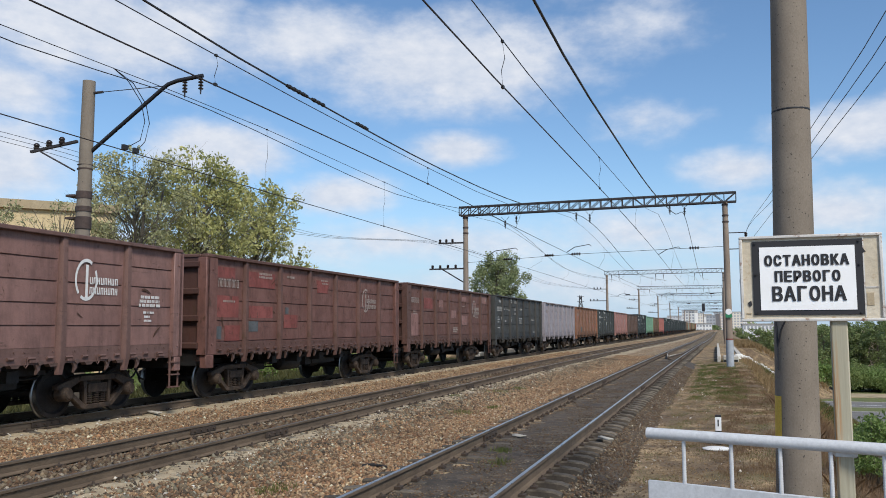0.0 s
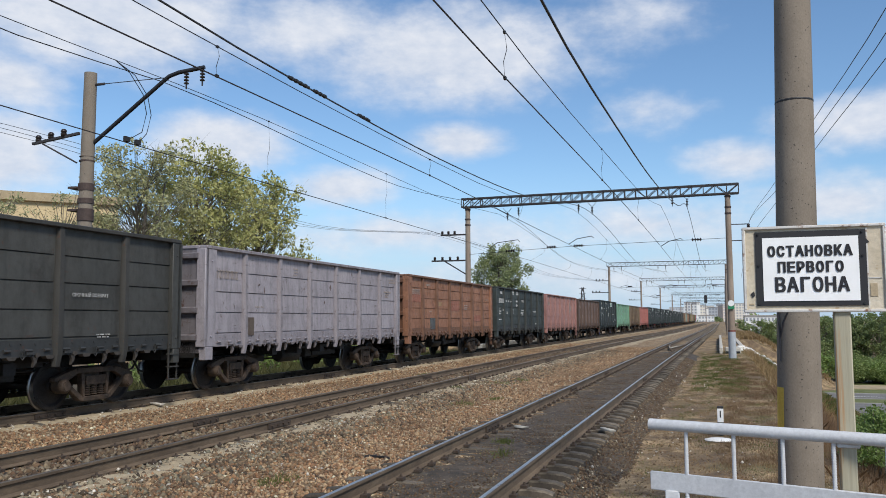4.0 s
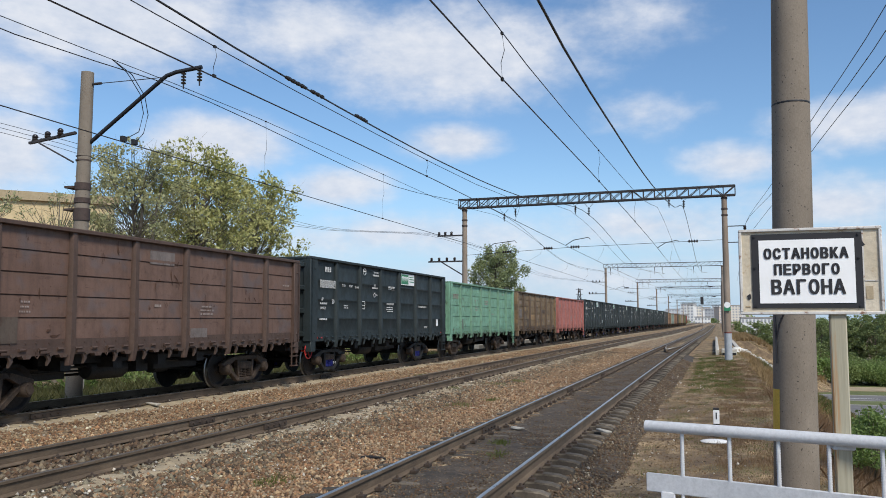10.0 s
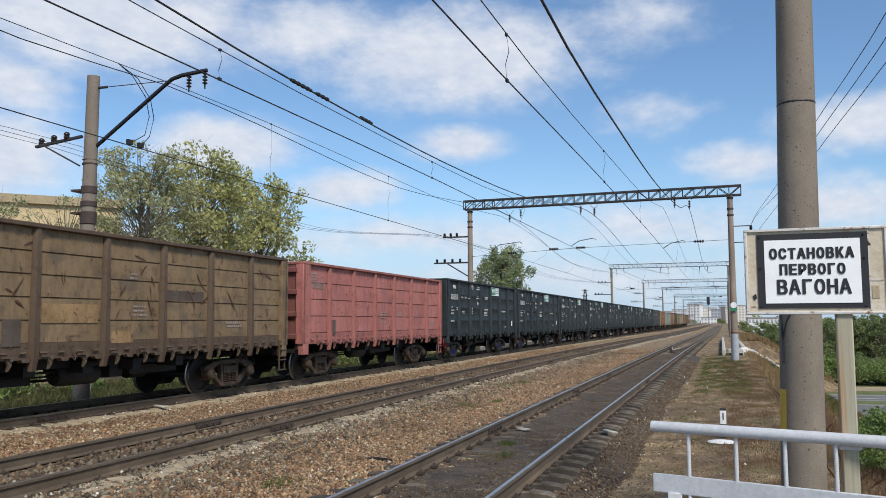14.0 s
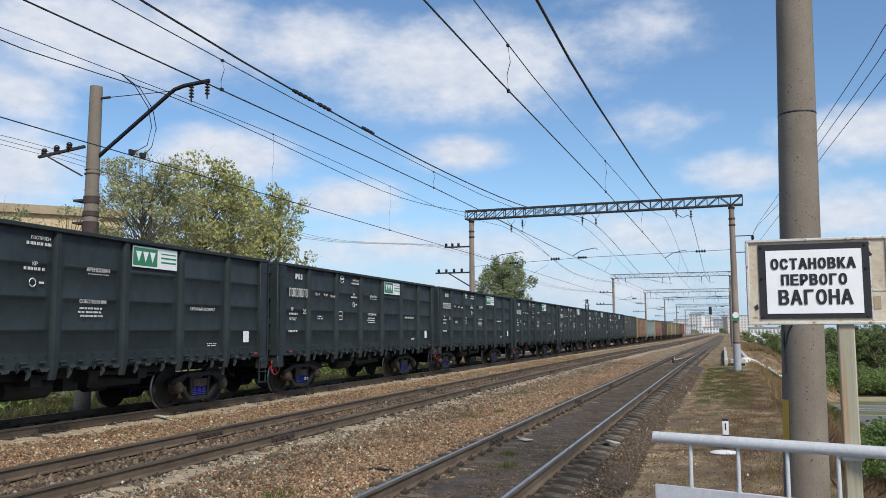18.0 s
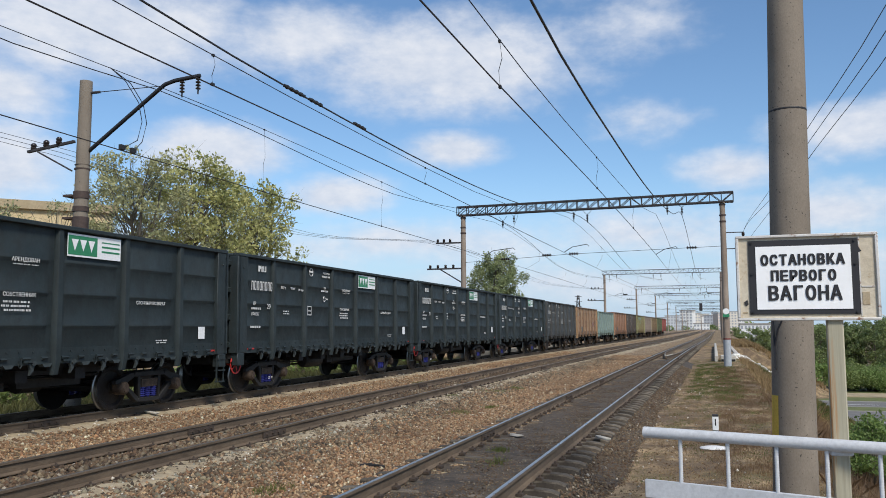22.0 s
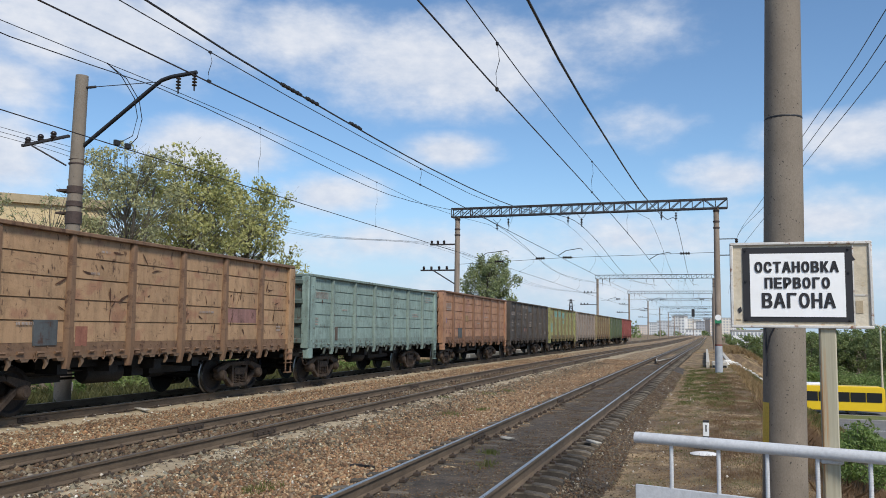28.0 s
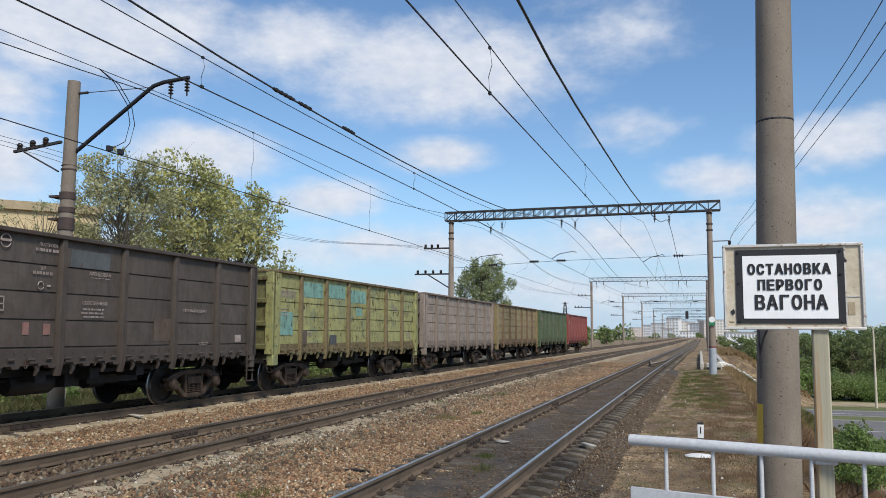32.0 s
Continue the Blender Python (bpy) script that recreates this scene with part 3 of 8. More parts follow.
Y0, Y1 = -60.0, 700.0
RAIL = [(-0.065, -0.18), (0.065, -0.18), (0.065, -0.168), (0.012, -0.145), (0.012, -0.045), (0.036, -0.035), (0.036, -0.006), (-0.036, -0.006), (-0.036, -0.035),
        (-0.012, -0.045), (-0.012, -0.145), (-0.065, -0.168)]
HEAD = [(-0.022, -0.006), (0.022, -0.006), (0.021, -0.001), (0.018, 0.0), (-0.018, 0.0), (-0.021, -0.001)]


def bed_row(a, b, c, y):
    """Cross-section of the ballast bed for the three track axes."""
    return [(a - 2.9, -0.62), (a - 1.9, -0.25), (a - 0.8, -0.2), (a, -0.23), (a + 0.8, -0.2), (a + 1.75, -0.25), ((a + b) / 2, -0.34), (b - 1.75, -0.26), (b - 0.8, -0.2), (b, -0.24),
            (b + 0.8, -0.2), (b + 1.75, -0.25), ((b + c) / 2, -0.31), (c - 1.7, -0.25), (c - 0.8, -0.19), (c, -0.21), (c + 0.8, -0.42), (c + 1.15, -0.46), (c + 1.3, -0.52),
            (c + 2.2 + 0.3 * noise.noise(Vector((y * 0.4, 1, 1))), -0.75)]


def bed_z(x, y):
    row = bed_row(TRAIN_X(y), MID_X(y), NEAR_X(y), y)
    return float(np.interp(x, [p for p, _ in row], [q for _, q in row]))


def build_bed():
    verts, faces = [], []
    ys = [-60, -30, -10] + list(np.arange(-4, 60, 1.0)) + list(np.arange(60, 200, 4.0)) + list(np.arange(200, 701, 20.0))
    offs = None
    for y in ys:
        a, b, c = TRAIN_X(y), MID_X(y), NEAR_X(y)
        row = bed_row(a, b, c, y)
        offs = len(row)
        verts += [(x, y, z + 0.012 * noise.noise(Vector((x * 2, y * 0.7, 3)))) for x, z in row]
    for j in range(len(ys) - 1):
        for i in range(offs - 1):
            k = j * offs + i
            faces.append((k, k + 1, k + offs + 1, k + offs))
    ob = new("ballast_bed", raw("ballast_bed", verts, faces, M["gravel"]))
    tagged(ob, "brown crushed-stone ballast under three railway tracks", "ballast", kind="structure")
    for line, o0, o1, base, amp, seed in ((NEAR_X, -1.2, 1.72, -0.194, 0.016, 2.0), (MID_X, -0.68, 0.68, -0.21, 0.02, 5.0)):
        xs = np.linspace(o0, o1, 17)
        ys = list(np.arange(0, 52, 0.22))
        verts, faces = [], []
        for y in ys:
            for k, o in enumerate(xs):
                z = base + amp * (noise.noise(Vector((o * 1.6, y * 0.9, seed))) + 0.7 * noise.noise(Vector((o * 5, y * 4, seed + 3))))
                verts.append((line(y) + o, y, z - (0.09 if k == 0 else 0.0) - float(np.interp(o, (0.68, 0.8, 1.2, 1.35, 1.72), (0, 0.075, 0.08, 0.12, 0.28)))))
        for j in range(len(ys) - 1):
            for i in range(16):
                faces.append((17 * j + i, 17 * j + i + 1, 17 * j + i + 18, 17 * j + i + 17))
        tagged(new("oily_ballast", raw("oily_ballast", verts, faces, M["gravel_oily"])), "dark oil-stained dirt between the rails", "ballast", kind="structure")


build_bed()


def pale_strip(line, o0, o1, z, seed):
    """Dusty pale grit that fills the hollows along the sleeper ends, so that its edge is ragged."""
    xs = np.linspace(o0 - 0.1, o1 + 0.35, 14)
    ys = list(np.arange(4, 50, 0.12)) + list(np.arange(50, 160, 1.0))
    verts, faces = [], []
    for y in ys:
        for k, o in enumerate(xs):
            x = line(y) + o
            rough = noise.noise(Vector((o * 2.2, y * 1.1, seed))) + 0.9 * noise.noise(Vector((o * 9, y * 8, seed + 3))) + 0.5 * noise.noise(Vector((o * 25, y * 22, seed + 6)))
            body = 1.0 - abs(o - (o0 + o1) / 2) / ((o1 - o0) / 2 + 0.1)
            verts.append((x, y, bed_z(x, y) + 0.004 + 0.022 * body + 0.032 * rough))
    for j in range(len(ys) - 1):
        for i in range(13):
            faces.append((14 * j + i, 14 * j + i + 1, 14 * j + i + 15, 14 * j + i + 14))
    tagged(new("pale_grit", raw("pale_grit", verts, faces, M["gravel_pale"])), "pale dusty grit along the sleeper ends", "ballast", kind="structure")


pale_strip(MID_X, 0.9, 1.4, -0.176, 1.0)
pale_strip(TRAIN_X, 0.88, 1.3, -0.166, 2.0)


def sleeper_mesh():
    """A tapered concrete sleeper: paler top, darker flanks, rail clips on both sides of each rail."""
    bm = bmesh.new()
    xs = [(-1.35, -0.02, 0.062), (-1.2, -0.004, 0.07), (-0.95, 0.0, 0.082), (-0.5, -0.02, 0.074), (0, -0.032, 0.07), (0.5, -0.018, 0.074), (0.95, 0.0, 0.082), (1.12, -0.012, 0.07), (1.22, -0.045, 0.06)]
    rings = [[bm.verts.new((x, y, z)) for y, z in ((-0.135, -0.2), (0.135, -0.2), (w + 0.012, dz - 0.018), (w - 0.008, dz), (8e-4 - w, dz), (-w - 0.012, dz - 0.018))] for x, dz, w in xs]
    for a, b in zip(rings, rings[1:]):
        for k in range(6):
            f = bm.faces.new((a[k], b[k], b[(k + 1) % 6], a[(k + 1) % 6]))
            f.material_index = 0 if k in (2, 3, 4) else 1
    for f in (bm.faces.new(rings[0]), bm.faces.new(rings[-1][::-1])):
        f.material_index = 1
    n = len(bm.faces)
    for s in (-0.76, 0.76):
        for d in (-0.115, 0.115):
            box(bm, s + d - 0.04, s + d + 0.04, -0.055, 0.055, -0.005, 0.03)
            rod(bm, (s + d, 0, 0.03), (s + d, 0, 0.062), 0.022, 0.014, 6)
    bm.faces.ensure_lookup_table()
    for f in bm.faces[n:]:
        f.material_index = 2
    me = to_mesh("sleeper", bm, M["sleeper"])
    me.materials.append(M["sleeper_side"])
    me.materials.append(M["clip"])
    return me


def build_tracks():
    sleeper = sleeper_mesh()
    for word, line, y_near, top, drop in (("near", NEAR_X, 2, "rail_top", -0.166), ("middle", MID_X, 6, "rail_worn", -0.182), ("far", TRAIN_X, 8, "rail_worn", -0.182)):
        tr = thing("track", {"near": "near railway track with shiny rails on concrete sleepers", "middle": "little-used railway track with rusty rails sunk in ballast",
                             "far": "railway track that carries the goods train"}[word], "railway track", kind="structure")
        for s in (-0.76, 0.76):
            shift = lambda y, line=line, s=s: line(y) + s
            part("rail", sweep("rail", RAIL, shift, Y0, Y1, 2.0, M["rail_side"]), None, tr)
            part("rail_head", sweep("rail_head", HEAD, shift, Y0, Y1, 2.0, M[top]), None, tr)
            # bolted joints
            for yj in ((14.2, 22.6, 29.4) if s < 0 else (26.7, 51.7)) if word == "near" else (13.5, 26.0, 38.5, 51.0):
                bm = bmesh.new()
                for o in (-0.03, 0.03):
                    beam(bm, (shift(yj - 0.4) + o, yj - 0.4, -0.095), (shift(yj + 0.4) + o, yj + 0.4, -0.095), 0.03, 0.09)
                for q in (-0.3, -0.1, 0.1, 0.3):
                    rod(bm, (shift(yj + q) - 0.075, yj + q, -0.09), (shift(yj + q) + 0.075, yj + q, -0.09), 0.018, n=6)
                part("joint_plate", bm, M["clip"], tr, "dark bolted joint plate")
        n_parts = 150
        for i in range(n_parts):
            y = y_near + 0.545 * i
            a = math.degrees(math.atan2(line(y + 0.5) - line(y - 0.5), 1.0))
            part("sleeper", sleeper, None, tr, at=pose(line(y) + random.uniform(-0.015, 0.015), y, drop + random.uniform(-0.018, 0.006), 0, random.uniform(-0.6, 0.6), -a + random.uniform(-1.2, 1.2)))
        bm = bmesh.new()
        for i in range(n_parts, n_parts + 500):
            y = y_near + 0.545 * i
            box(bm, line(y) - 1.35, line(y) + 1.2, y - 0.1, y + 0.1, drop - 0.1, drop)
        o = part("far_sleepers", bm, M["sleeper"], tr)
        o["kind"] = "stuff"


build_tracks()


def scatter_stones(name, label, count, area, material, lo, hi, seed):
    """Loose crushed stones lying on the bed: one object. area(rng, n) gives places x, y, z."""
    rng = np.random.default_rng(seed)
    base = np.array([(0, 0, 1), (0.9, 0, 0.25), (0.1, 0.9, 0.1), (-0.85, 0.15, 0.2), (-0.1, -0.9, 0.15), (0, 0, -0.7)])
    tri = np.array([(0, 1, 2), (0, 2, 3), (0, 3, 4), (0, 4, 1), (5, 2, 1), (5, 3, 2), (5, 4, 3), (5, 1, 4)])
    p = area(rng, count)
    n = len(p)
    size = rng.uniform(lo, hi, n) * (0.6 + 0.8 * rng.random(n))
    a = rng.uniform(0, 2 * np.pi, n)
    v = base[None] * (0.65 + 0.7 * rng.random((n, 6, 3)))
    v = v * (size[:, None, None] * (0.6 + 0.6 * rng.random((n, 1, 3))))
    ca, sa = np.cos(a)[:, None], np.sin(a)[:, None]
    tilt = rng.uniform(-0.5, 0.5, n)[:, None]
    x = v[:, :, 0] * ca - v[:, :, 1] * sa
    y = v[:, :, 0] * sa + v[:, :, 1] * ca
    z = v[:, :, 2] * 0.8 + x * tilt
    verts = np.stack([x, y, z], -1) + p[:, None, :]
    faces = (tri[None] + (np.arange(n) * 6)[:, None, None]).reshape(-1, 3)
    me = bpy.data.meshes.new(name)
    me.vertices.add(n * 6)
    me.vertices.foreach_set("co", verts.reshape(-1))
    me.loops.add(len(faces) * 3)
    me.loops.foreach_set("vertex_index", faces.reshape(-1))
    me.polygons.add(len(faces))
    me.polygons.foreach_set("loop_start", np.arange(0, len(faces) * 3, 3))
    me.update(calc_edges=True)
    me.materials.append(material)
    tagged(new(name, me), label, "gravel", kind="stuff")


def strip(line, o0, o1, y0, y1, z0, z1, power=1.7, fall=0.0):
    """Places on a strip beside a track axis, denser near the camera."""
    ys = np.arange(y0 - 1, y1 + 2, 0.5)
    xs = np.array([line(v) for v in ys])

    def area(rng, n):
        y = y0 + (y1 - y0) * rng.random(n) ** power
        k = rng.beta(1.0, fall, n) if fall else rng.random(n)
        x = np.interp(y, ys, xs) + o0 + (o1 - o0) * k
        z = z0(x, y, o0 + (o1 - o0) * k) if callable(z0) else z0 + (z1 - z0) * k if z0 is not None else np.array([bed_z(p, q) for p, q in zip(x, y)]) + 0.004
        return np.stack([x, y, z], -1)
    return area


M["stones_white"] = surface("stones_white", (0.46, 0.41, 0.33), (0.68, 0.63, 0.55), 6, 0.9, bump=0.3, vary="piece")
M["leaf_litter"] = surface("leaf_litter", (0.22, 0.11, 0.05), (0.34, 0.20, 0.09), 8, 0.9, bump=0.2, vary="piece")
scatter_stones("loose_ballast", "brown and reddish crushed stones between the tracks", 60000, strip(NEAR_X, -4.2, -0.85, 3.5, 62, None, None, 1.6), M["stones"], 0.017, 0.042, 1)
scatter_stones("loose_ballast", "grey crushed stones beside the middle track", 15000, strip(NEAR_X, -4.35, -2.7, 4, 55, None, None, 1.5, 2.0), M["stones_grey"], 0.026, 0.054, 2)
scatter_stones("loose_ballast", "brown crushed stones between the middle and far tracks", 34000, strip(TRAIN_X, 1.25, 4.3, 8, 70, None, None, 1.4), M["stones"], 0.02, 0.046, 3)
scatter_stones("loose_ballast", "dark oily stones between the rails of the near track", 30000, strip(NEAR_X, -0.7, 0.7, 3.5, 50, -0.194, -0.194, 1.5), M["stones_oily"], 0.006, 0.019, 4)
scatter_stones("loose_ballast", "dark stones between the rails of the middle track", 14000, strip(MID_X, -0.62, 0.62, 6, 60, -0.2, -0.19, 1.4), M["stones_oily"], 0.025, 0.06, 5)
scatter_stones("loose_ballast", "dark grit on the shoulder of the near track", 30000, strip(NEAR_X, 0.82, 1.75, 4, 46, lambda x, y, o: -0.19 - np.interp(o, (0.68, 0.8, 1.2, 1.35, 1.72), (0, 0.075, 0.08, 0.12, 0.28)), 0, 1.5), M["stones_oily"], 0.010, 0.028, 6)
scatter_stones("dry_leaves", "brown litter and crumbs of soil on the shoulder", 26000, strip(NEAR_X, 1.5, 4.5, 4.5, 46, lambda x, y, o: np.array([ground_z(p, q) for p, q in zip(x, y)]), 0, 1.5), stone_mat("litter", tinted(ROCK, 1.15, (1.05, 0.95, 0.75))), 0.007, 0.02, 14)
scatter_stones("pale_chips", "pale stone chips along the sleeper ends", 350, strip(MID_X, 0.8, 1.55, 5, 50, -0.17, -0.21, 1.4), M["stones_white"], 0.014, 0.034, 11)
scatter_stones("pale_chips", "pale stone chips along the far track", 260, strip(TRAIN_X, 0.85, 1.5, 8, 50, -0.17, -0.2, 1.4), M["stones_white"], 0.014, 0.034, 12)
scatter_stones("white_pebbles", "scattered white pebbles on the ballast", 520, strip(NEAR_X, -4.4, -0.9, 4, 50, None, None, 1.4), M["stones_white"], 0.016, 0.032, 7)
scatter_stones("white_pebbles", "scattered white pebbles on the shoulder", 260, strip(NEAR_X, 0.9, 3.6, 6, 40, -0.26, -0.39, 1.3), M["stones_white"], 0.014, 0.028, 8)
scatter_stones("dry_leaves", "scattered brown fallen leaves on the ballast", 2600, strip(NEAR_X, -4.2, -0.9, 4, 50, None, None, 1.4), M["leaf_litter"], 0.014, 0.026, 9)
scatter_stones("dry_leaves", "scattered brown fallen leaves beyond the middle track", 1600, strip(TRAIN_X, 1.2, 4.2, 9, 50, None, None, 1.3), M["leaf_litter"], 0.016, 0.03, 10)


# ---- the goods train ----
PITCH = 13.92     # length of a wagon over its couplers


def side_wall_mesh(name, length, z0, z1, ridges, pressed):
    """A side sheet, outer face towards +X: pressed ridges on new wagons, lapped boards on old ones."""
    half, n = length / 2, ridges
    step = (z1 - z0) / (n + 1) if pressed else (z1 - z0) / (n + 0.45)
    prof = [(0.0, z0)]
    for i in range(1, n + 1):
        zc = z0 + i * step if pressed else z0 + (i - 0.55) * step
        if pressed:
            prof += [(0.0, zc - 0.055), (0.032, zc - 0.02), (0.038, zc + 0.01), (0.0, zc + 0.05)]
        else:
            prof += [(-0.004, zc - 0.018), (-0.03, zc - 0.012), (-0.03, zc), (0.014, zc + 0.006), (0.014, zc + 0.05)]
    prof += [(0.0, z1)]
    bm = bmesh.new()
    rows = []
    for p in range(7):
        y0, y1 = -half + length * p / 7, -half + length * (p + 1) / 7
        a, b = y0 + (0.2 if pressed else 0.09), y1 - (0.2 if pressed else 0.09)
        for y, k in ((y0, 0), (a, 0), (a + 0.05, 1), (b - 0.05, 1), (b, 0)) + (((y1, 0),) if p == 6 else ()):
            rows.append([bm.verts.new((1.5 + x * k + (0.006 * noise.noise(Vector((y * 0.9, z * 1.1, n))) if not pressed and k else 0), y, z)) for x, z in prof])
    for r, s in zip(rows, rows[1:]):
        for i in range(len(prof) - 1):
            bm.faces.new((r[i], s[i], s[i + 1], r[i + 1]))
    back = [[bm.verts.new((1.44, y, z)) for z in (z0, z1)] for y in (-half, half)]
    bm.faces.new((back[0][0], back[0][1], back[1][1], back[1][0]))
    bm.faces.new([r[-1] for r in rows] + [back[1][1], back[0][1]])
    bm.faces.new([r[0] for r in rows][::-1] + [back[0][0], back[1][0]])
    return to_mesh(name, bm)


def post_mesh(name, z0, z1, width=0.2, tail=0.0):
    """A hat-section side post that tapers at its foot."""
    bm = bmesh.new()
    w = width / 2
    rows = []
    for z, k, d in ((z0 - 0.32, 0.8, 0.07), (z0 - 0.05, 1.0, 0.12), (z0 + 0.4, 1.0, 0.12), (z1 - 0.25, 0.85, 0.1), (z1, 0.85, 0.085)):
        rows.append([bm.verts.new((1.495 + x, y * k, z)) for x, y in ((0, -w), (d * 0.35, -w), (d, -w * 0.62), (d, w * 0.62), (d * 0.35, w), (0, w))])
    for a, b in zip(rows, rows[1:]):
        for i in range(5):
            bm.faces.new((a[i], a[i + 1], b[i + 1], b[i]))
        bm.faces.new((a[5], a[0], b[0], b[5]))
    bm.faces.new(rows[0][::-1])
    bm.faces.new(rows[-1])
    return to_mesh(name, bm)


def corner_mesh(name, z0, z1, wide):
    """The broad corner post with its gusset, for the end at +Y."""
    bm = bmesh.new()
    a = box(bm, 1.47, 1.6, -wide, 0.0, z0 - 0.1, z1)
    box(bm, 1.42, 1.6, -wide * 0.75, 0.0, z0 - 0.42, z0 - 0.1)
    box(bm, 1.35, 1.6, -0.1, 0.055, z0 - 0.1, z1)
    for z in (z0 + 0.15, z1 - 0.3):
        rod(bm, (1.6, -wide * 0.5, z), (1.625, -wide * 0.5, z), 0.03, n=6)
    return to_mesh(name, bevelled(bm, 0.012))


def end_wall_mesh(name, z0, z1):
    """The end wall with its four cross ribs, outer face towards +Y."""
    bm = bmesh.new()
    box(bm, -1.42, 1.42, -0.06, 0.0, z0 - 0.25, z1)
    for k in range(4):
        z = z0 + 0.12 + (z1 - z0 - 0.3) * k / 3
        vs = box(bm, -1.4, 1.4, 0.0, 0.11, z - 0.09, z + 0.09)
        for v in vs:
            if v.co.y > 0.05:
                v.co.z = z + (v.co.z - z) * 0.6
    return to_mesh(name, bm)


def top_rail_mesh(name, length, z1):
    bm = bmesh.new()
    h = length / 2
    for s in (-1, 1):
        box(bm, *sorted((s * 1.40, s * 1.615)), -h, h, z1, z1 + 0.085)
    for s in (-1, 1):
        box(bm, -1.40, 1.40, *sorted((s * (h - 0.13), s * (h + 0.03))), z1, z1 + 0.08)
    return to_mesh(name, bevelled(bm, 0.014))


def sill_mesh(name, length, z0):
    """The lower side beam with hinge knuckles, flat brackets and hanging chain loops."""
    bm = bmesh.new()
    h = length / 2
    box(bm, 1.40, 1.535, -h, h, z0 - 0.11, z0 + 0.03)
    box(bm, 1.40, 1.515, -h, h, z0 + 0.03, z0 + 0.19)
    for i in range(14):
        y = -h + length * (i + 0.5) / 14
        box(bm, 1.44, 1.58, y - 0.30, y - 0.10, z0 - 0.07, z0 - 0.025)
        rod(bm, (1.55, y - 0.34, z0 + 0.005), (1.55, y - 0.16, z0 + 0.005), 0.032, n=6)
        rod(bm, (1.55, y + 0.12, z0 + 0.005), (1.55, y + 0.26, z0 + 0.005), 0.032, n=6)
        for q in (-0.38, -0.05, 0.3):
            rod(bm, (1.51, y + q, z0 + 0.12), (1.528, y + q, z0 + 0.12), 0.02, n=5)
        if i % 2:
            tube(bm, [(1.56, y - 0.42, z0 + 0.0), (1.57, y - 0.43, z0 - 0.12), (1.57, y - 0.39, z0 - 0.16), (1.57, y - 0.35, z0 - 0.11), (1.56, y - 0.36, z0 + 0.0)], 0.011, 5)
    return to_mesh(name, bm)


def latch_mesh(z0):
    """A claw-shaped discharge-hatch latch with its pivot and a flat tongue beside it."""
    bm = bmesh.new()
    pts = [(0.0, 0.0), (0.12, 0.01), (0.18, -0.04), (0.10, -0.08), (0.085, -0.16), (0.0, -0.25), (0.02, -0.14), (-0.03, -0.06)]
    f = [bm.verts.new((1.49, y - 0.1, z0 - 0.05 + z)) for y, z in pts]
    g = [bm.verts.new((1.545, y - 0.1, z0 - 0.05 + z)) for y, z in pts]
    bm.faces.new(f[::-1])
    bm.faces.new(g)
    for i in range(len(pts)):
        k = (i + 1) % len(pts)
        bm.faces.new((f[i], f[k], g[k], g[i]))
    rod(bm, (1.44, -0.05, z0 - 0.1), (1.575, -0.05, z0 - 0.1), 0.032, n=6)
    tongue = box(bm, 1.45, 1.57, 0.16, 0.40, z0 - 0.16, z0 - 0.10)
    for v in tongue:
        if v.co.z < z0 - 0.13:
            v.co.y = 0.28 + (v.co.y - 0.28) * 0.6
    return to_mesh("hatch_latch", bm, M["steel_dark"])


def wheelset_mesh():
    """Two flanged wheels on their axle, centred on the axle line."""
    bm = bmesh.new()
    prof = [(0.02, 0.10), (0.11, 0.10), (0.13, 0.05), (0.36, 0.02), (0.40, 0.065), (0.448, 0.067), (0.475, 0.055), (0.48, -0.03), (0.505, -0.045), (0.505, -0.07), (0.40, -0.075),
            (0.35, -0.05), (0.12, -0.02), (0.10, -0.08), (0.02, -0.08)]
    lathe(bm, prof, centre=(0.79, 0, 0), axis="X", n=28)
    lathe(bm, [(r, -x) for r, x in prof], centre=(-0.79, 0, 0), axis="X", n=28)
    rod(bm, (-1.0, 0, 0), (1.0, 0, 0), 0.085, n=10)
    bmesh.ops.recalc_face_normals(bm, faces=bm.faces[:])
    me = to_mesh("wheelset", bm, M["wheel"])
    me.materials.append(M["tread"])
    for p in me.polygons:
        rr = [math.hypot(me.vertices[v].co.y, me.vertices[v].co.z) for v in p.vertices]
        if min(rr) > 0.47:
            p.material_index = 1
    return me


def side_frame_mesh():
    """Cast side frame of a three-piece bogie: arched top, two pedestals, spring window."""
    bm = bmesh.new()
    x0, x1 = 0.98, 1.12
    def bar(pts, w0=0.0):
        a = [bm.verts.new((x0, y, z)) for y, z in pts]
        b = [bm.verts.new((x1, y, z)) for y, z in pts]
        bm.faces.new(a[::-1])
        bm.faces.new(b)
        for i in range(len(pts)):
            k = (i + 1) % len(pts)
            bm.faces.new((a[i], a[k], b[k], b[i]))
    bar([(-0.38, 0.13), (0.38, 0.13), (0.36, 0.23), (-0.36, 0.23)])
    bar([(-0.56, 0.70), (0.56, 0.70), (0.50, 0.81), (-0.50, 0.81)])
    for s in (-1, 1):
        bar([(s * y, z) for y, z in ((0.36, 0.13), (0.46, 0.16), (0.82, 0.46), (0.82, 0.56), (0.74, 0.52), (0.36, 0.23))])
        bar([(s * y, z) for y, z in ((0.30, 0.23), (0.37, 0.23), (0.41, 0.70), (0.31, 0.70))])
        bar([(s * y, z) for y, z in ((0.52, 0.70), (0.78, 0.57), (1.02, 0.60), (1.14, 0.56), (1.14, 0.65), (0.95, 0.70), (0.56, 0.81))])
    return to_mesh("side_frame", bevelled(bm, 0.012), M["bogie"])


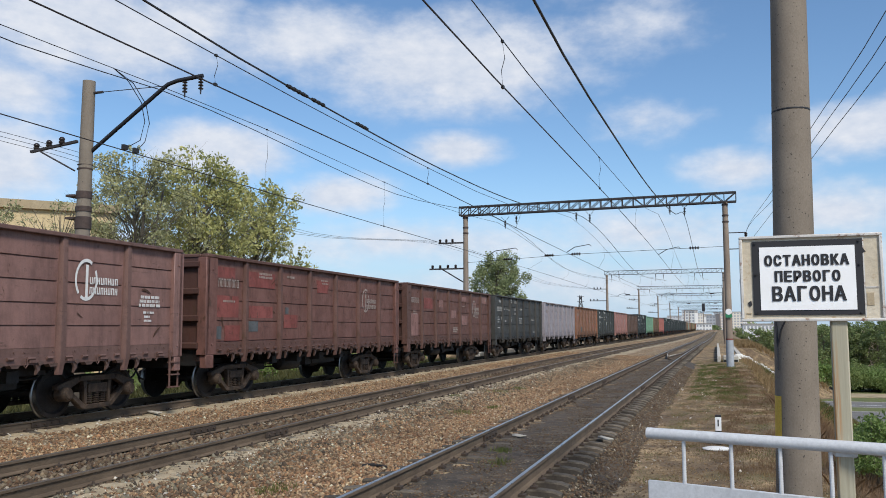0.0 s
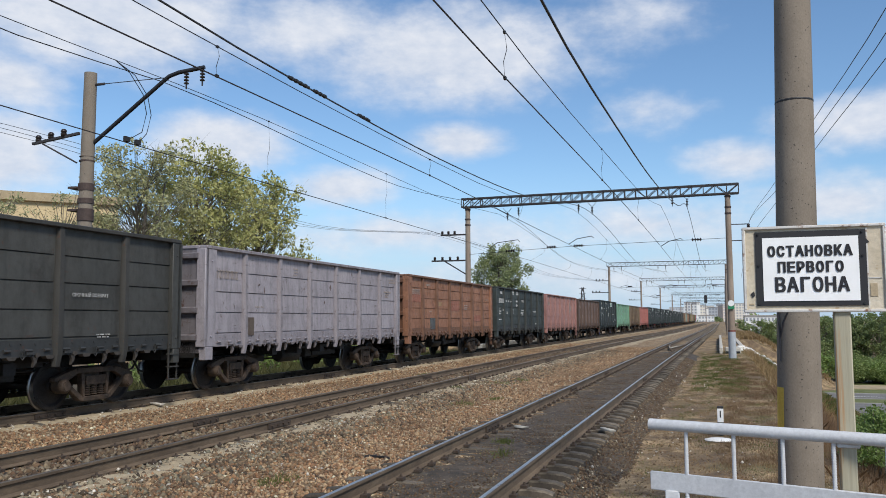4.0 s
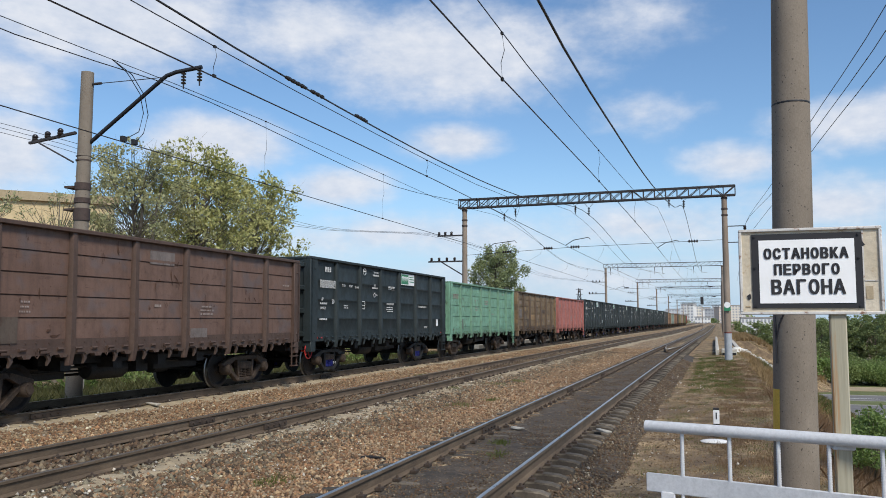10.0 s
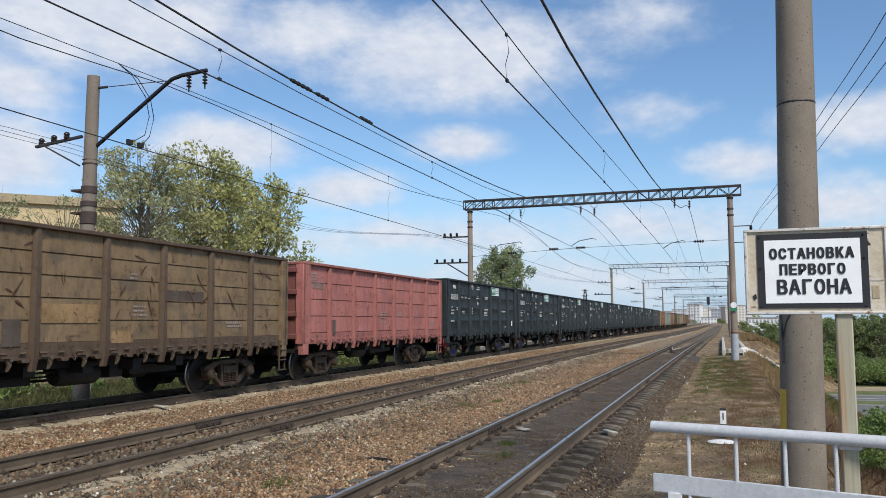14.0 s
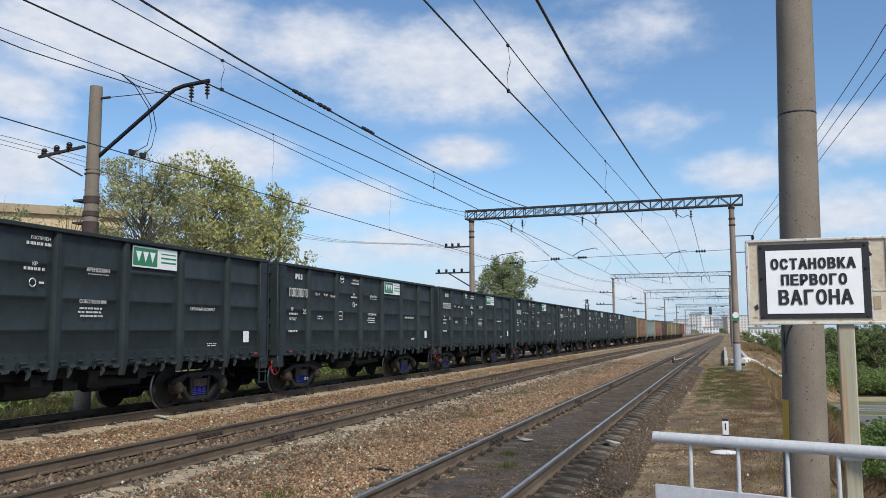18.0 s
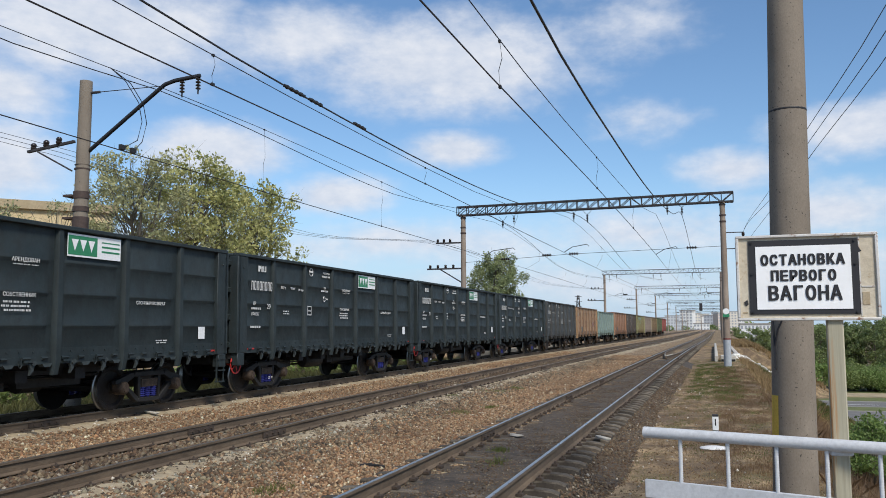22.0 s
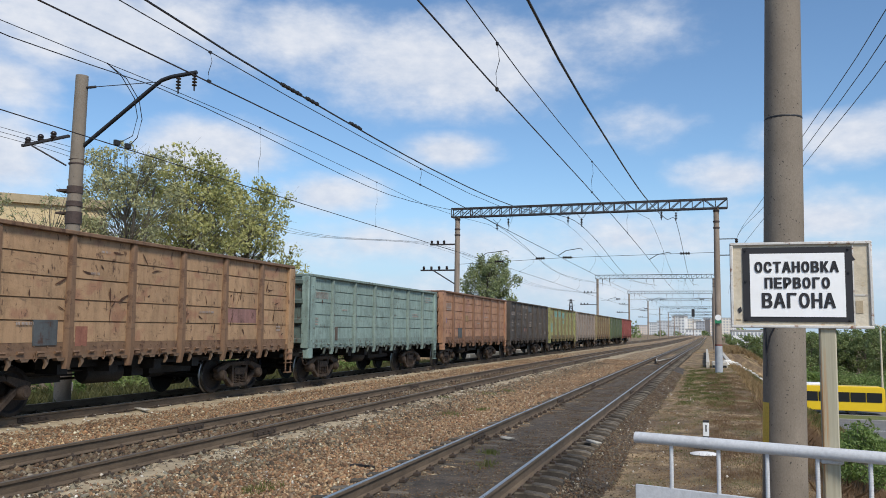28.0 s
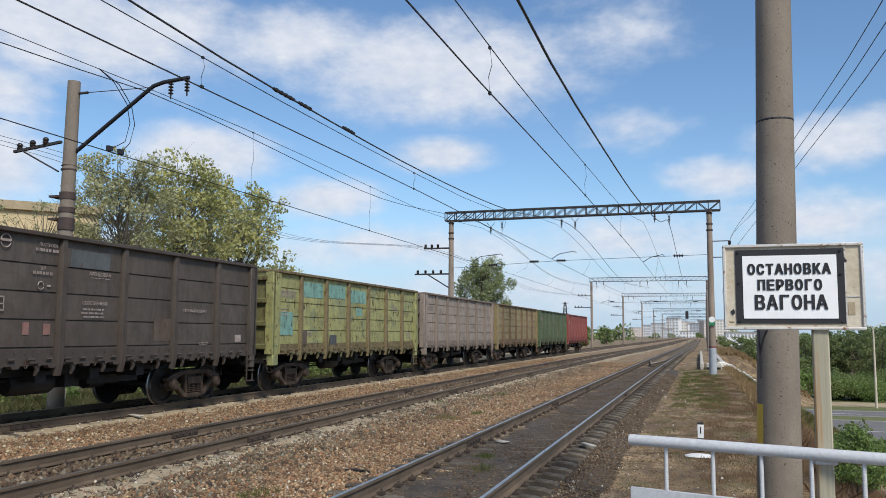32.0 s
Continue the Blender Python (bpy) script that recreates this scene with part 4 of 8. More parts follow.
def spring_mesh():
    """One coil spring of the bogie."""
    bm = bmesh.new()
    prof = [(0.05, 0.23)]
    for k in range(5):
        z = 0.25 + 0.044 * k
        prof += [(0.062, z), (0.09, z + 0.011), (0.062, z + 0.024)]
    lathe(bm, prof + [(0.05, 0.47)], n=10)
    return to_mesh("spring", bm, M["bogie"])


def axle_box_mesh():
    bm = bmesh.new()
    lathe(bm, [(0.12, -0.12), (0.145, -0.1), (0.145, 0.11), (0.11, 0.15), (0.09, 0.15), (0.085, 0.165), (0.02, 0.165)], centre=(1.07, 0, 0.475), axis="X", n=14)
    box(bm, 0.98, 1.11, -0.15, 0.15, 0.50, 0.60)
    return to_mesh("axle_box", bm, M["bogie"])


SHARED = {}
WHEELSETS = []     # each wheelset, its wagon's number, its place along the wagon


def shared(key, build):
    if key not in SHARED:
        SHARED[key] = build()
    return SHARED[key]


def build_bogie(wagon, y, axle_mat=None):
    b = part("bogie", shared("bolster", bolster_mesh), None, wagon, "cast steel two-axle bogie", at=pose(0, y, 0))
    for s in (1, -1):
        turn = pose(0, 0, 0, 0, 0, 0 if s > 0 else 180)
        part("side_frame", shared("side_frame", side_frame_mesh), M["steel_dark"] if axle_mat else M["bogie"], b, at=turn)
        for d in (-0.2, 0.0, 0.2):
            part("spring", shared("spring", spring_mesh), axle_mat or M["bogie"], b, at=turn @ pose(1.05, d, 0), label="blue-painted spring" if axle_mat else "")
        for d in (-0.925, 0.925):
            part("axle_box", shared("axle_box", axle_box_mesh), None, b, at=pose(0, d, 0) @ turn)
    for d in (-0.925, 0.925):
        WHEELSETS.append((part("wheelset", shared("wheelset", wheelset_mesh), None, b, at=pose(0, d, 0.475)), len(WHEELSETS) // 4, y + d))
    return b


def bolster_mesh():
    bm = bmesh.new()
    box(bm, -1.12, 1.12, -0.28, 0.28, 0.46, 0.64)
    box(bm, -1.0, 1.0, -0.22, 0.22, 0.64, 0.78)
    lathe(bm, [(0.02, 0.78), (0.2, 0.78), (0.2, 0.86), (0.02, 0.86)], n=12)
    return to_mesh("bogie", bm, M["bogie"])


def frame_mesh(length):
    """Centre sill, cross-bearers and sloped hatch bottoms."""
    bm = bmesh.new()
    h = length / 2
    box(bm, -0.28, 0.28, -h, h, 0.82, 1.2)
    for i in range(8):
        y = -h + 0.05 + (length - 0.1) * i / 7
        box(bm, -1.4, 1.4, y - 0.05, y + 0.05, 0.98, 1.2)
    box(bm, -1.42, 1.42, -h, h, 1.2, 1.26)
    for s in (-1, 1):
        box(bm, -1.3, 1.3, *sorted((s * (h - 0.25), s * h)), 0.86, 1.2)
        # longitudinal hatch beams and brake gear between the bogies
        box(bm, *sorted((s * 0.9, s * 1.0)), -3.0, 3.0, 0.88, 1.2)
        for y in (-2.6, -1.1, 0.4, 1.9):
            box(bm, *sorted((s * 0.3, s * 1.3)), y - 0.14, y + 0.14, 0.78, 1.0)
        rod(bm, (s * 0.62, -3.4, 0.72), (s * 0.45, 3.4, 0.66), 0.022, n=6)
    box(bm, -0.45, 0.45, -3.1, -1.7, 0.55, 0.84)
    box(bm, -0.3, 0.7, 0.9, 2.6, 0.62, 0.84)
    rod(bm, (-0.1, -3.3, 0.6), (0.2, 3.3, 0.55), 0.03, n=6)
    return to_mesh("underframe", bm, M["steel_dark"])


def coupler_mesh():
    bm = bmesh.new()
    box(bm, -0.09, 0.09, 0.0, 0.36, 0.93, 1.11)
    box(bm, -0.2, 0.22, 0.34, 0.56, 0.88, 1.16)
    box(bm, -0.28, 0.28, -0.02, 0.02, 0.82, 1.2)
    tube(bm, [(0.3, 0.0, 0.9), (0.34, 0.2, 0.6), (0.3, 0.42, 0.55), (0.2, 0.55, 0.75)], 0.028, 6)
    return to_mesh("coupler", bevelled(bm, 0.008), M["steel_dark"])


def tank_mesh():
    bm = bmesh.new()
    lathe(bm, [(0.02, -0.62), (0.18, -0.58), (0.22, -0.5), (0.22, 0.5), (0.18, 0.58), (0.02, 0.62)], centre=(0.7, -0.8, 0.72), axis="Y", n=14)
    lathe(bm, [(0.05, -0.3), (0.2, -0.28), (0.2, 0.25), (0.05, 0.3)], centre=(0.35, 1.5, 0.7), axis="Y", n=12)
    rod(bm, (0.75, -5.2, 0.8), (0.75, 5.2, 0.8), 0.025, n=6)
    for y in (-0.8, 1.5, -0.3, 1.2):
        beam(bm, (0.5, y, 0.85), (0.5, y, 1.22), 0.05)
    box(bm, 0.55, 0.95, -0.05, 0.35, 0.62, 0.95)
    return to_mesh("air_tank", bm, M["steel_dark"])


def ladder_mesh(z0):
    """The step irons under a corner, for the end at +Y."""
    bm = bmesh.new()
    for y in (-0.34, -0.04):
        beam(bm, (1.56, y, 0.42), (1.56, y, z0 + 0.05), 0.03, 0.03)
    for z in (0.44, 0.72, 1.0):
        box(bm, 1.5, 1.62, -0.35, -0.03, z - 0.012, z + 0.012)
    return to_mesh("step_ladder", bm)


def end_ladder_mesh(z0, z1):
    bm = bmesh.new()
    for x in (0.95, 1.3):
        beam(bm, (x, 0.13, z0 - 0.2), (x, 0.13, z1), 0.03, 0.03)
    for k in range(7):
        z = z0 - 0.05 + (z1 - z0) * k / 6.5
        rod(bm, (0.95, 0.13, z), (1.3, 0.13, z), 0.012, n=6)
    return to_mesh("end_ladder", bm)


def brake_wheel_mesh():
    bm = bmesh.new()
    ring = [(0, 0.24 * math.cos(2 * math.pi * i / 20), 0.24 * math.sin(2 * math.pi * i / 20)) for i in range(21)]
    tube(bm, ring, 0.018, 6)
    for i in range(5):
        a = 2 * math.pi * i / 5
        rod(bm, (0, 0, 0), (0, 0.24 * math.cos(a), 0.24 * math.sin(a)), 0.012, n=5)
    rod(bm, (-0.25, 0, 0), (0.03, 0, 0), 0.03, n=8)
    return to_mesh("brake_wheel", bm)


def bars_mesh(name, rows):
    """Painted writing too small to read, as bars: rows of (y0, y1, z0, z1) on the side sheet."""
    bm = bmesh.new()
    for y0, y1, z0, z1 in rows:
        box(bm, 1.5045, 1.5075, y0, y1, z0, z1)
    me = to_mesh(name, bm)
    return me


def digits(y0, z, h, n=8, slant=0.12):
    """A running number as n upright strokes of its height."""
    rows, w = [], h * 0.46
    for i in range(n):
        y = y0 + i * w * 1.25
        rows.append((y, y + w * 0.19, z - h / 2, z + h / 2))
        rows.append((y + w * 0.67, y + w * 0.86, z - h / 2, z + h / 2))
        rows.append((y, y + w * 0.86, z + h * 0.36, z + h / 2))
        if i % 2:
            rows.append((y, y + w * 0.86, z - h / 2, z - h * 0.36))
    return rows


def small_lines(y, z, w, n, h=0.05, gap=0.085, seed=1):
    """Lines of small writing, each as a row of word-long bars."""
    r = random.Random(seed * 7 + n)
    rows = []
    for i in range(n):
        p, end = y + r.uniform(0, 0.12) * w, y + w * r.uniform(0.8, 1.0)
        while p < end - 0.03:
            q = min(end, p + r.uniform(0.05, 0.16))
            k = p
            while k < q - 0.01:
                rows.append((k, min(q, k + 0.022), z - i * gap - h * 0.8, z - i * gap))
                k += 0.034
            p = q + 0.025
    return rows


def build_wagon(i, kind):
    new_type = kind["new"]
    L = 13.36 if new_type else 12.9
    z0, z1 = 1.22, kind["top"] - 0.085
    mt = kind["paint"]
    w = thing("gondola_wagon", kind["label"], "goods wagon", "wagons of the goods train")
    t = (L, z1, kind["ridges"], new_type)
    for s in (1, -1):
        turn = pose(0, 0, 0, 0, 0, 0 if s > 0 else 180)
        part("side_wall", shared(("side",) + t, lambda: side_wall_mesh("side_wall", L - 0.1, z0, z1, kind["ridges"], new_type)), mt, w, at=turn)
        part("side_sill", shared(("sill", L), lambda: sill_mesh("side_sill", L, z0)), kind["frame"], w, at=turn)
        for k in range(1, 7):
            part("side_post", shared(("post", z1), lambda: post_mesh("side_post", z0, z1)), kind["posts"], w, at=turn @ pose(0, -L / 2 + L * k / 7, 0))
        for e in (1, -1):
            m = turn @ (pose(0, L / 2, 0) if e > 0 else Matrix.Translation((0, -L / 2, 0)) @ Matrix.Diagonal((1, -1, 1, 1)))
            if e > 0:
                part("corner_post", shared(("corner", z1, new_type), lambda: corner_mesh("corner_post", z0, z1, 0.42 if new_type else 0.3)), kind["corners"], w, at=m)
            else:
                part("corner_post", shared(("corner_m", z1, new_type), lambda: mirrored(corner_mesh("corner_post", z0, z1, 0.44))), kind["corners"], w, at=turn @ pose(0, -L / 2, 0))
        for k in range(7):
            for d in ((-0.45, 0.45) if 0 < k < 6 else (0.45,) if k == 0 else (-0.45,)):
                part("hatch_latch", shared(("latch", z0), lambda: latch_mesh(z0)), kind["latch"], w, at=turn @ pose(0, -L / 2 + L * (k + 0.5) / 7 + d, 0))
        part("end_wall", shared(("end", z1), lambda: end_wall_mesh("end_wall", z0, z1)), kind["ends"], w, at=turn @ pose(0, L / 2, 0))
        part("step_ladder", shared(("ladder", z0), lambda: ladder_mesh(z0)), kind["posts"], w, at=turn @ pose(0, L / 2, 0))
        part("end_ladder", shared(("eladder", z1), lambda: end_ladder_mesh(z0, z1)), kind["posts"], w, at=turn @ pose(0, L / 2, 0))
        part("coupler", shared("coupler", coupler_mesh), None, w, at=turn @ pose(0, L / 2, 0))
        build_bogie(w, s * 4.325, M["blue"] if new_type else None)
    part("top_rail", shared(("top", L, z1), lambda: top_rail_mesh("top_rail", L, z1)), kind["posts"], w)
    part("underframe", shared(("frame", L), lambda: frame_mesh(L)), None, w)
    part("air_tank", shared("tank", tank_mesh), None, w)
    if kind.get("brake"):
        part("brake_wheel", shared("brake", brake_wheel_mesh), kind["brake"], w, "red hand-brake wheel" if kind["brake"] is M["red"] else "hand-brake wheel", at=pose(1.42, -L / 2 + 0.2, 0.83))
    kind["marks"](w, L, z0, z1) if kind.get("marks") else None
    return w


def mirrored(me):
    me.transform(Matrix.Diagonal((1, -1, 1, 1)))
    me.flip_normals()
    return me


FACE = 1.54


def write(w, body, size, y, z, mat, bold=0.0, wide=1.0):
    """A line of painted writing on the side sheet that faces the platform."""
    part("marking", letters(body, size, mat, wide, bold), mat, w, at=Matrix.Translation((FACE + 0.002, y, z)) @ Matrix.Rotation(radians(90), 4, "Z"))


def panel_y(L, k, f):
    return -L / 2 + L * (k + f) / 7


def marks_new(w, L, z0, z1, mat="marking", plate=True):
    a = lambda k, f: panel_y(L, k, f)
    z = lambda f: z0 + (z1 - z0) * f
    mt = M[mat]
    part("running_number", shared(("num", L, z1), lambda: bars_mesh("running_number", digits(a(0, 0.38), z(0.70), 0.25))), mt, w, "white painted running number", at=pose(0.036, 0, 0))
    part("owner_mark", shared(("own", L, z1), lambda: bars_mesh("owner_mark", [(a(0, .56), a(0, .60), z(.86), z(.925)), (a(0, .605), a(0, .63), z(.89), z(.925)), (a(0, .645), a(0, .66), z(.86), z(.925)), (a(0, .67), a(0, .685), z(.86), z(.925)), (a(0, .695), a(0, .71), z(.86), z(.925)), (a(0, .73), a(0, .78), z(.86), z(.875)), (a(0, .74), a(0, .755), z(.875), z(.925)), (a(0, .765), a(0, .78), z(.875), z(.925))])), mt, w, at=pose(0.036, 0, 0))
    write(w, "20", 0.2, a(0, 0.87), z(0.47), mt)
    write(w, "ДР", 0.11, a(0, 0.47), z(0.50), mt)
    write(w, "ПРОБЕГ", 0.11, a(0, 0.5), z(0.38), mt)
    write(w, "75.0 т", 0.12, a(1, 0.3), z(0.70), mt)
    write(w, "92 м³", 0.12, a(1, 0.60), z(0.70), mt)
    write(w, "120 км/ч", 0.1, a(1, 0.87), z(0.69), mt)
    write(w, "25 тс", 0.1, a(0, 0.95), 0.40, mt)
    for body, size, k, f, q in (("ПОСТРОЕН", 0.085, 2, 0.78, 0.935), ("КР", 0.1, 2, 0.72, 0.74), ("АРЕНДОВАН", 0.105, 3, 0.58, 0.735), ("СОБСТВЕННИК", 0.1, 3, 0.52, 0.475), ("СРОЧНЫЙ ВОЗВРАТ", 0.1, 5, 0.46, 0.45)):
        write(w, body, size, a(k, f), z(q), mt)
    bm = bmesh.new()
    for yc, zc, rad in ((a(2, 0.22), z(0.93), 0.12), (a(2, 0.70), z(0.60), 0.075)):
        tube(bm, [(FACE, yc + rad * math.sin(2 * math.pi * q / 16), zc + rad * math.cos(2 * math.pi * q / 16)) for q in range(17)], 0.011, 4)
    for y0, y1, q0, q1 in ((a(2, .16), a(2, .28), .925, .945), (a(2, .78), a(2, .84), .595, .61), (a(2, .1), a(2, .24), .49, .5), (a(2, .1), a(2, .24), .435, .445), (a(2, .1), a(2, .24), .385, .395), (a(2, .1), a(2, .11), .39, .5), (a(2, .23), a(2, .24), .39, .5)):
        box(bm, FACE - 0.003, FACE, y0, y1, z(q0), z(q1))
    part("marking", bm, mt, w, "white painted emblem and box")
    rows = small_lines(a(0, .38), z(.455), .5, 1, .07) + small_lines(a(0, .36), z(.25), .55, 1, .07) + small_lines(a(1, .3), z(.43), .4, 2, .04, .07) + \
        small_lines(a(2, .6), z(.905), .6, 1, .07) + small_lines(a(2, .58), z(.715), .5, 1, .07) + small_lines(a(3, .3), z(.43), .75, 3, .045, .075) + \
        small_lines(a(3, .42), z(.705), .6, 1, .02) + small_lines(a(5, .55), z(.12), .5, 2, .03, .05)
    part("data_marking", shared(("data", L, z1), lambda: bars_mesh("data_marking", rows)), mt, w, "white painted data lines", at=pose(0.036, 0, 0))
    if not plate:
        return
    part("logo_plate", shared(("plate", L), lambda: bars_mesh("logo_plate", [(a(4, .1), a(4, .9), z(.80), z(.985))])), M["sign_white"], w, "white plate with a green sign", at=pose(0.045, 0, 0))
    part("logo_shape", shared(("logo", L), logo_shape(a, z)), M["logo_green"], w, at=pose(0.049, 0, 0))
    part("logo_shape", shared(("mark", L), logo_mark(a, z)), M["sign_white"], w, at=pose(0.053, 0, 0))
    part("end_sticker", shared(("stick", L), lambda: bars_mesh("end_sticker", [(a(6, .42), a(6, .56), z(.12), z(.24))])), M["sign_white"], w, at=pose(0.02, 0, 0))
    part("red_mark", shared(("redm", L), lambda: bars_mesh("red_mark", [(a(0, .3), a(0, .48), z0 - .02, z0 + .02), (a(6, .6), a(6, .78), z0 - .02, z0 + .02)])), M["red"], w, at=pose(0.035, 0, 0))


def logo_shape(a, z):
    """A green block over the inner half of the plate and thin green lines beside it."""
    return lambda: bars_mesh("logo_shape", [(a(4, .11), a(4, .53), z(.815), z(.97)), (a(4, .60), a(4, .88), z(.935), z(.945)), (a(4, .60), a(4, .88), z(.895), z(.91)), (a(4, .60), a(4, .88), z(.855), z(.87))])


def logo_mark(a, z):
    """Plain white wedges on the green block."""
    def build():
        bm = bmesh.new()
        for pts in ([(.15, .94), (.25, .94), (.20, .845)], [(.27, .94), (.37, .94), (.32, .845)], [(.39, .94), (.49, .94), (.44, .845)]):
            bm.faces.new([bm.verts.new((1.5085, a(4, f), z(q))) for f, q in pts])
        return to_mesh("logo_mark", bm)
    return build


M["scar"] = surface("scar", (0.05, 0.026, 0.017), (0.12, 0.055, 0.03), 9, 0.9, bump=0.3)
PATCHES = {1: (3, ("patch_red",)), 2: (6, ("patch_red", "patch_rose")), 8: (2, ("patch_grey",)), 11: (1, ("patch_grey", "patch_dark", "patch_ochre"))}
for _n, _c in (("red", (0.20, 0.045, 0.034)), ("rose", (0.24, 0.12, 0.10)), ("brick", (0.27, 0.10, 0.06)), ("ochre", (0.28, 0.17, 0.07)), ("grey", (0.16, 0.13, 0.115)), ("dark", (0.085, 0.06, 0.042)), ("slate", (0.07, 0.078, 0.08)), ("aqua", (0.17, 0.33, 0.27)), ("mint", (0.16, 0.34, 0.23)), ("lilac", (0.22, 0.14, 0.20))):
    M["patch_" + _n] = wagon_paint("patch_" + _n, _c, 0.7, 0.3, None, len(_n) * 2.1)


# panel, from, to, foot, head (shares of the panel), paint
REPAINTED = {
    1: [(0, .08, .84, .36, .60, "red"), (0, .5, .88, .1, .27, "red"), (1, .1, .86, .72, .9, "red"), (1, .12, .8, .36, .5, "red"), (3, .3, .72, .72, .88, "red"), (0, .12, .42, .12, .26, "slate"), (1, .1, .38, .2, .32, "slate"), (2, .2, .3, .42, .5, "slate")],
    2: [(0, .1, .8, .1, .5, "rose"), (1, .2, .8, .6, .8, "red"), (4, .2, .7, .3, .5, "rose")],
    5: [(0, .1, .9, .56, .72, "brick"), (3, .2, .8, .42, .62, "brick"), (5, .25, .9, .2, .33, "brick"), (2, .02, .4, .5, .58, "ochre"), (1, .0, .2, .08, .2, "brick")],
    10: [(0, .25, .7, .4, .52, "mint"), (2, .2, .8, .8, .86, "mint")],
    11: [(0, .35, .8, .3, .56, "grey"), (1, .1, .5, .5, .62, "ochre"), (4, .05, .85, .46, .56, "dark"), (2, .1, .9, .24, .4, "ochre"), (1, -.02, .14, .03, .2, "grey")],
    22: [(5, .1, .88, .28, .44, "rose"), (2, .12, .3, .05, .22, "brick")],
    24: [(0, .15, .45, .36, .48, "lilac"), (2, .2, .5, .42, .56, "ochre")],
    26: [(1, .08, .88, .72, .93, "aqua"), (2, .1, .86, .74, .94, "aqua"), (3, .12, .88, .7, .9, "aqua"), (0, .3, .75, .2, .5, "aqua"), (3, .4, .7, .5, .62, "aqua"), (2, .2, .5, .06, .2, "slate")],
}
# plate on the second panel: where it begins, and its width in metres
PLATES = {5: (0.56, 0.62), 22: (0.52, 0.6), 24: (0.5, 0.62), 12: (0.02, 0.42), 10: (0.02, 0.45), 23: (0.02, 0.42), 26: (0.03, 0.42), 11: (0.62, 0.4), 8: (0.05, 0.45), 4: (0.05, 0.4), 7: (0.05, 0.4)}
# number of rusty gashes, longest, how upright
SCARS = {0: (8, .5, .6), 1: (26, .4, .5), 2: (24, .4, .5), 4: (14, .3, .7), 5: (42, .3, .8), 7: (20, .5, .4), 8: (24, .4, .6), 10: (16, .35, .4), 11: (60, .7, .5), 12: (12, .4, .5), 22: (70, .5, .5), 23: (14, .3, .6), 24: (80, .4, .6),
         26: (120, .35, .9), 27: (30, .4, .6), 28: (50, .4, .7), 29: (16, .4, .5)}


def scar_mesh(r, n, longest, upright, a, z):
    """Gashes and scrapes where rust shows through: short bent strokes that taper to a point."""
    bm = bmesh.new()
    for _ in range(n):
        y, q = a(r.randrange(7), r.uniform(0.14, 0.84)), z(r.uniform(0.1, 0.93))
        t = radians(90 * r.choice((-1, 1)) + r.gauss(0, 14)) if r.random() < upright else radians(r.uniform(-65, 65))
        bend, step, w = r.uniform(-0.5, 0.5), longest * r.uniform(0.25, 1.0) ** 2 / 4, r.uniform(0.008, 0.028)
        prev = None
        for k in range(5):
            hw = w * (0.25, 1.0, 0.8, 0.55, 0.1)[k] * r.uniform(0.7, 1.3)
            pair = [bm.verts.new((1.5235, y - math.sin(t) * hw, min(z(0.985), max(z(0.03), q + math.cos(t) * hw)))), bm.verts.new((1.5235, y + math.sin(t) * hw, min(z(0.985), max(z(0.03), q - math.cos(t) * hw))))]
            if prev:
                bm.faces.new((prev[0], prev[1], pair[1], pair[0]))
            prev = pair
            y, q, t = y + math.cos(t) * step, q + math.sin(t) * step, t + bend * 0.35
    return bm


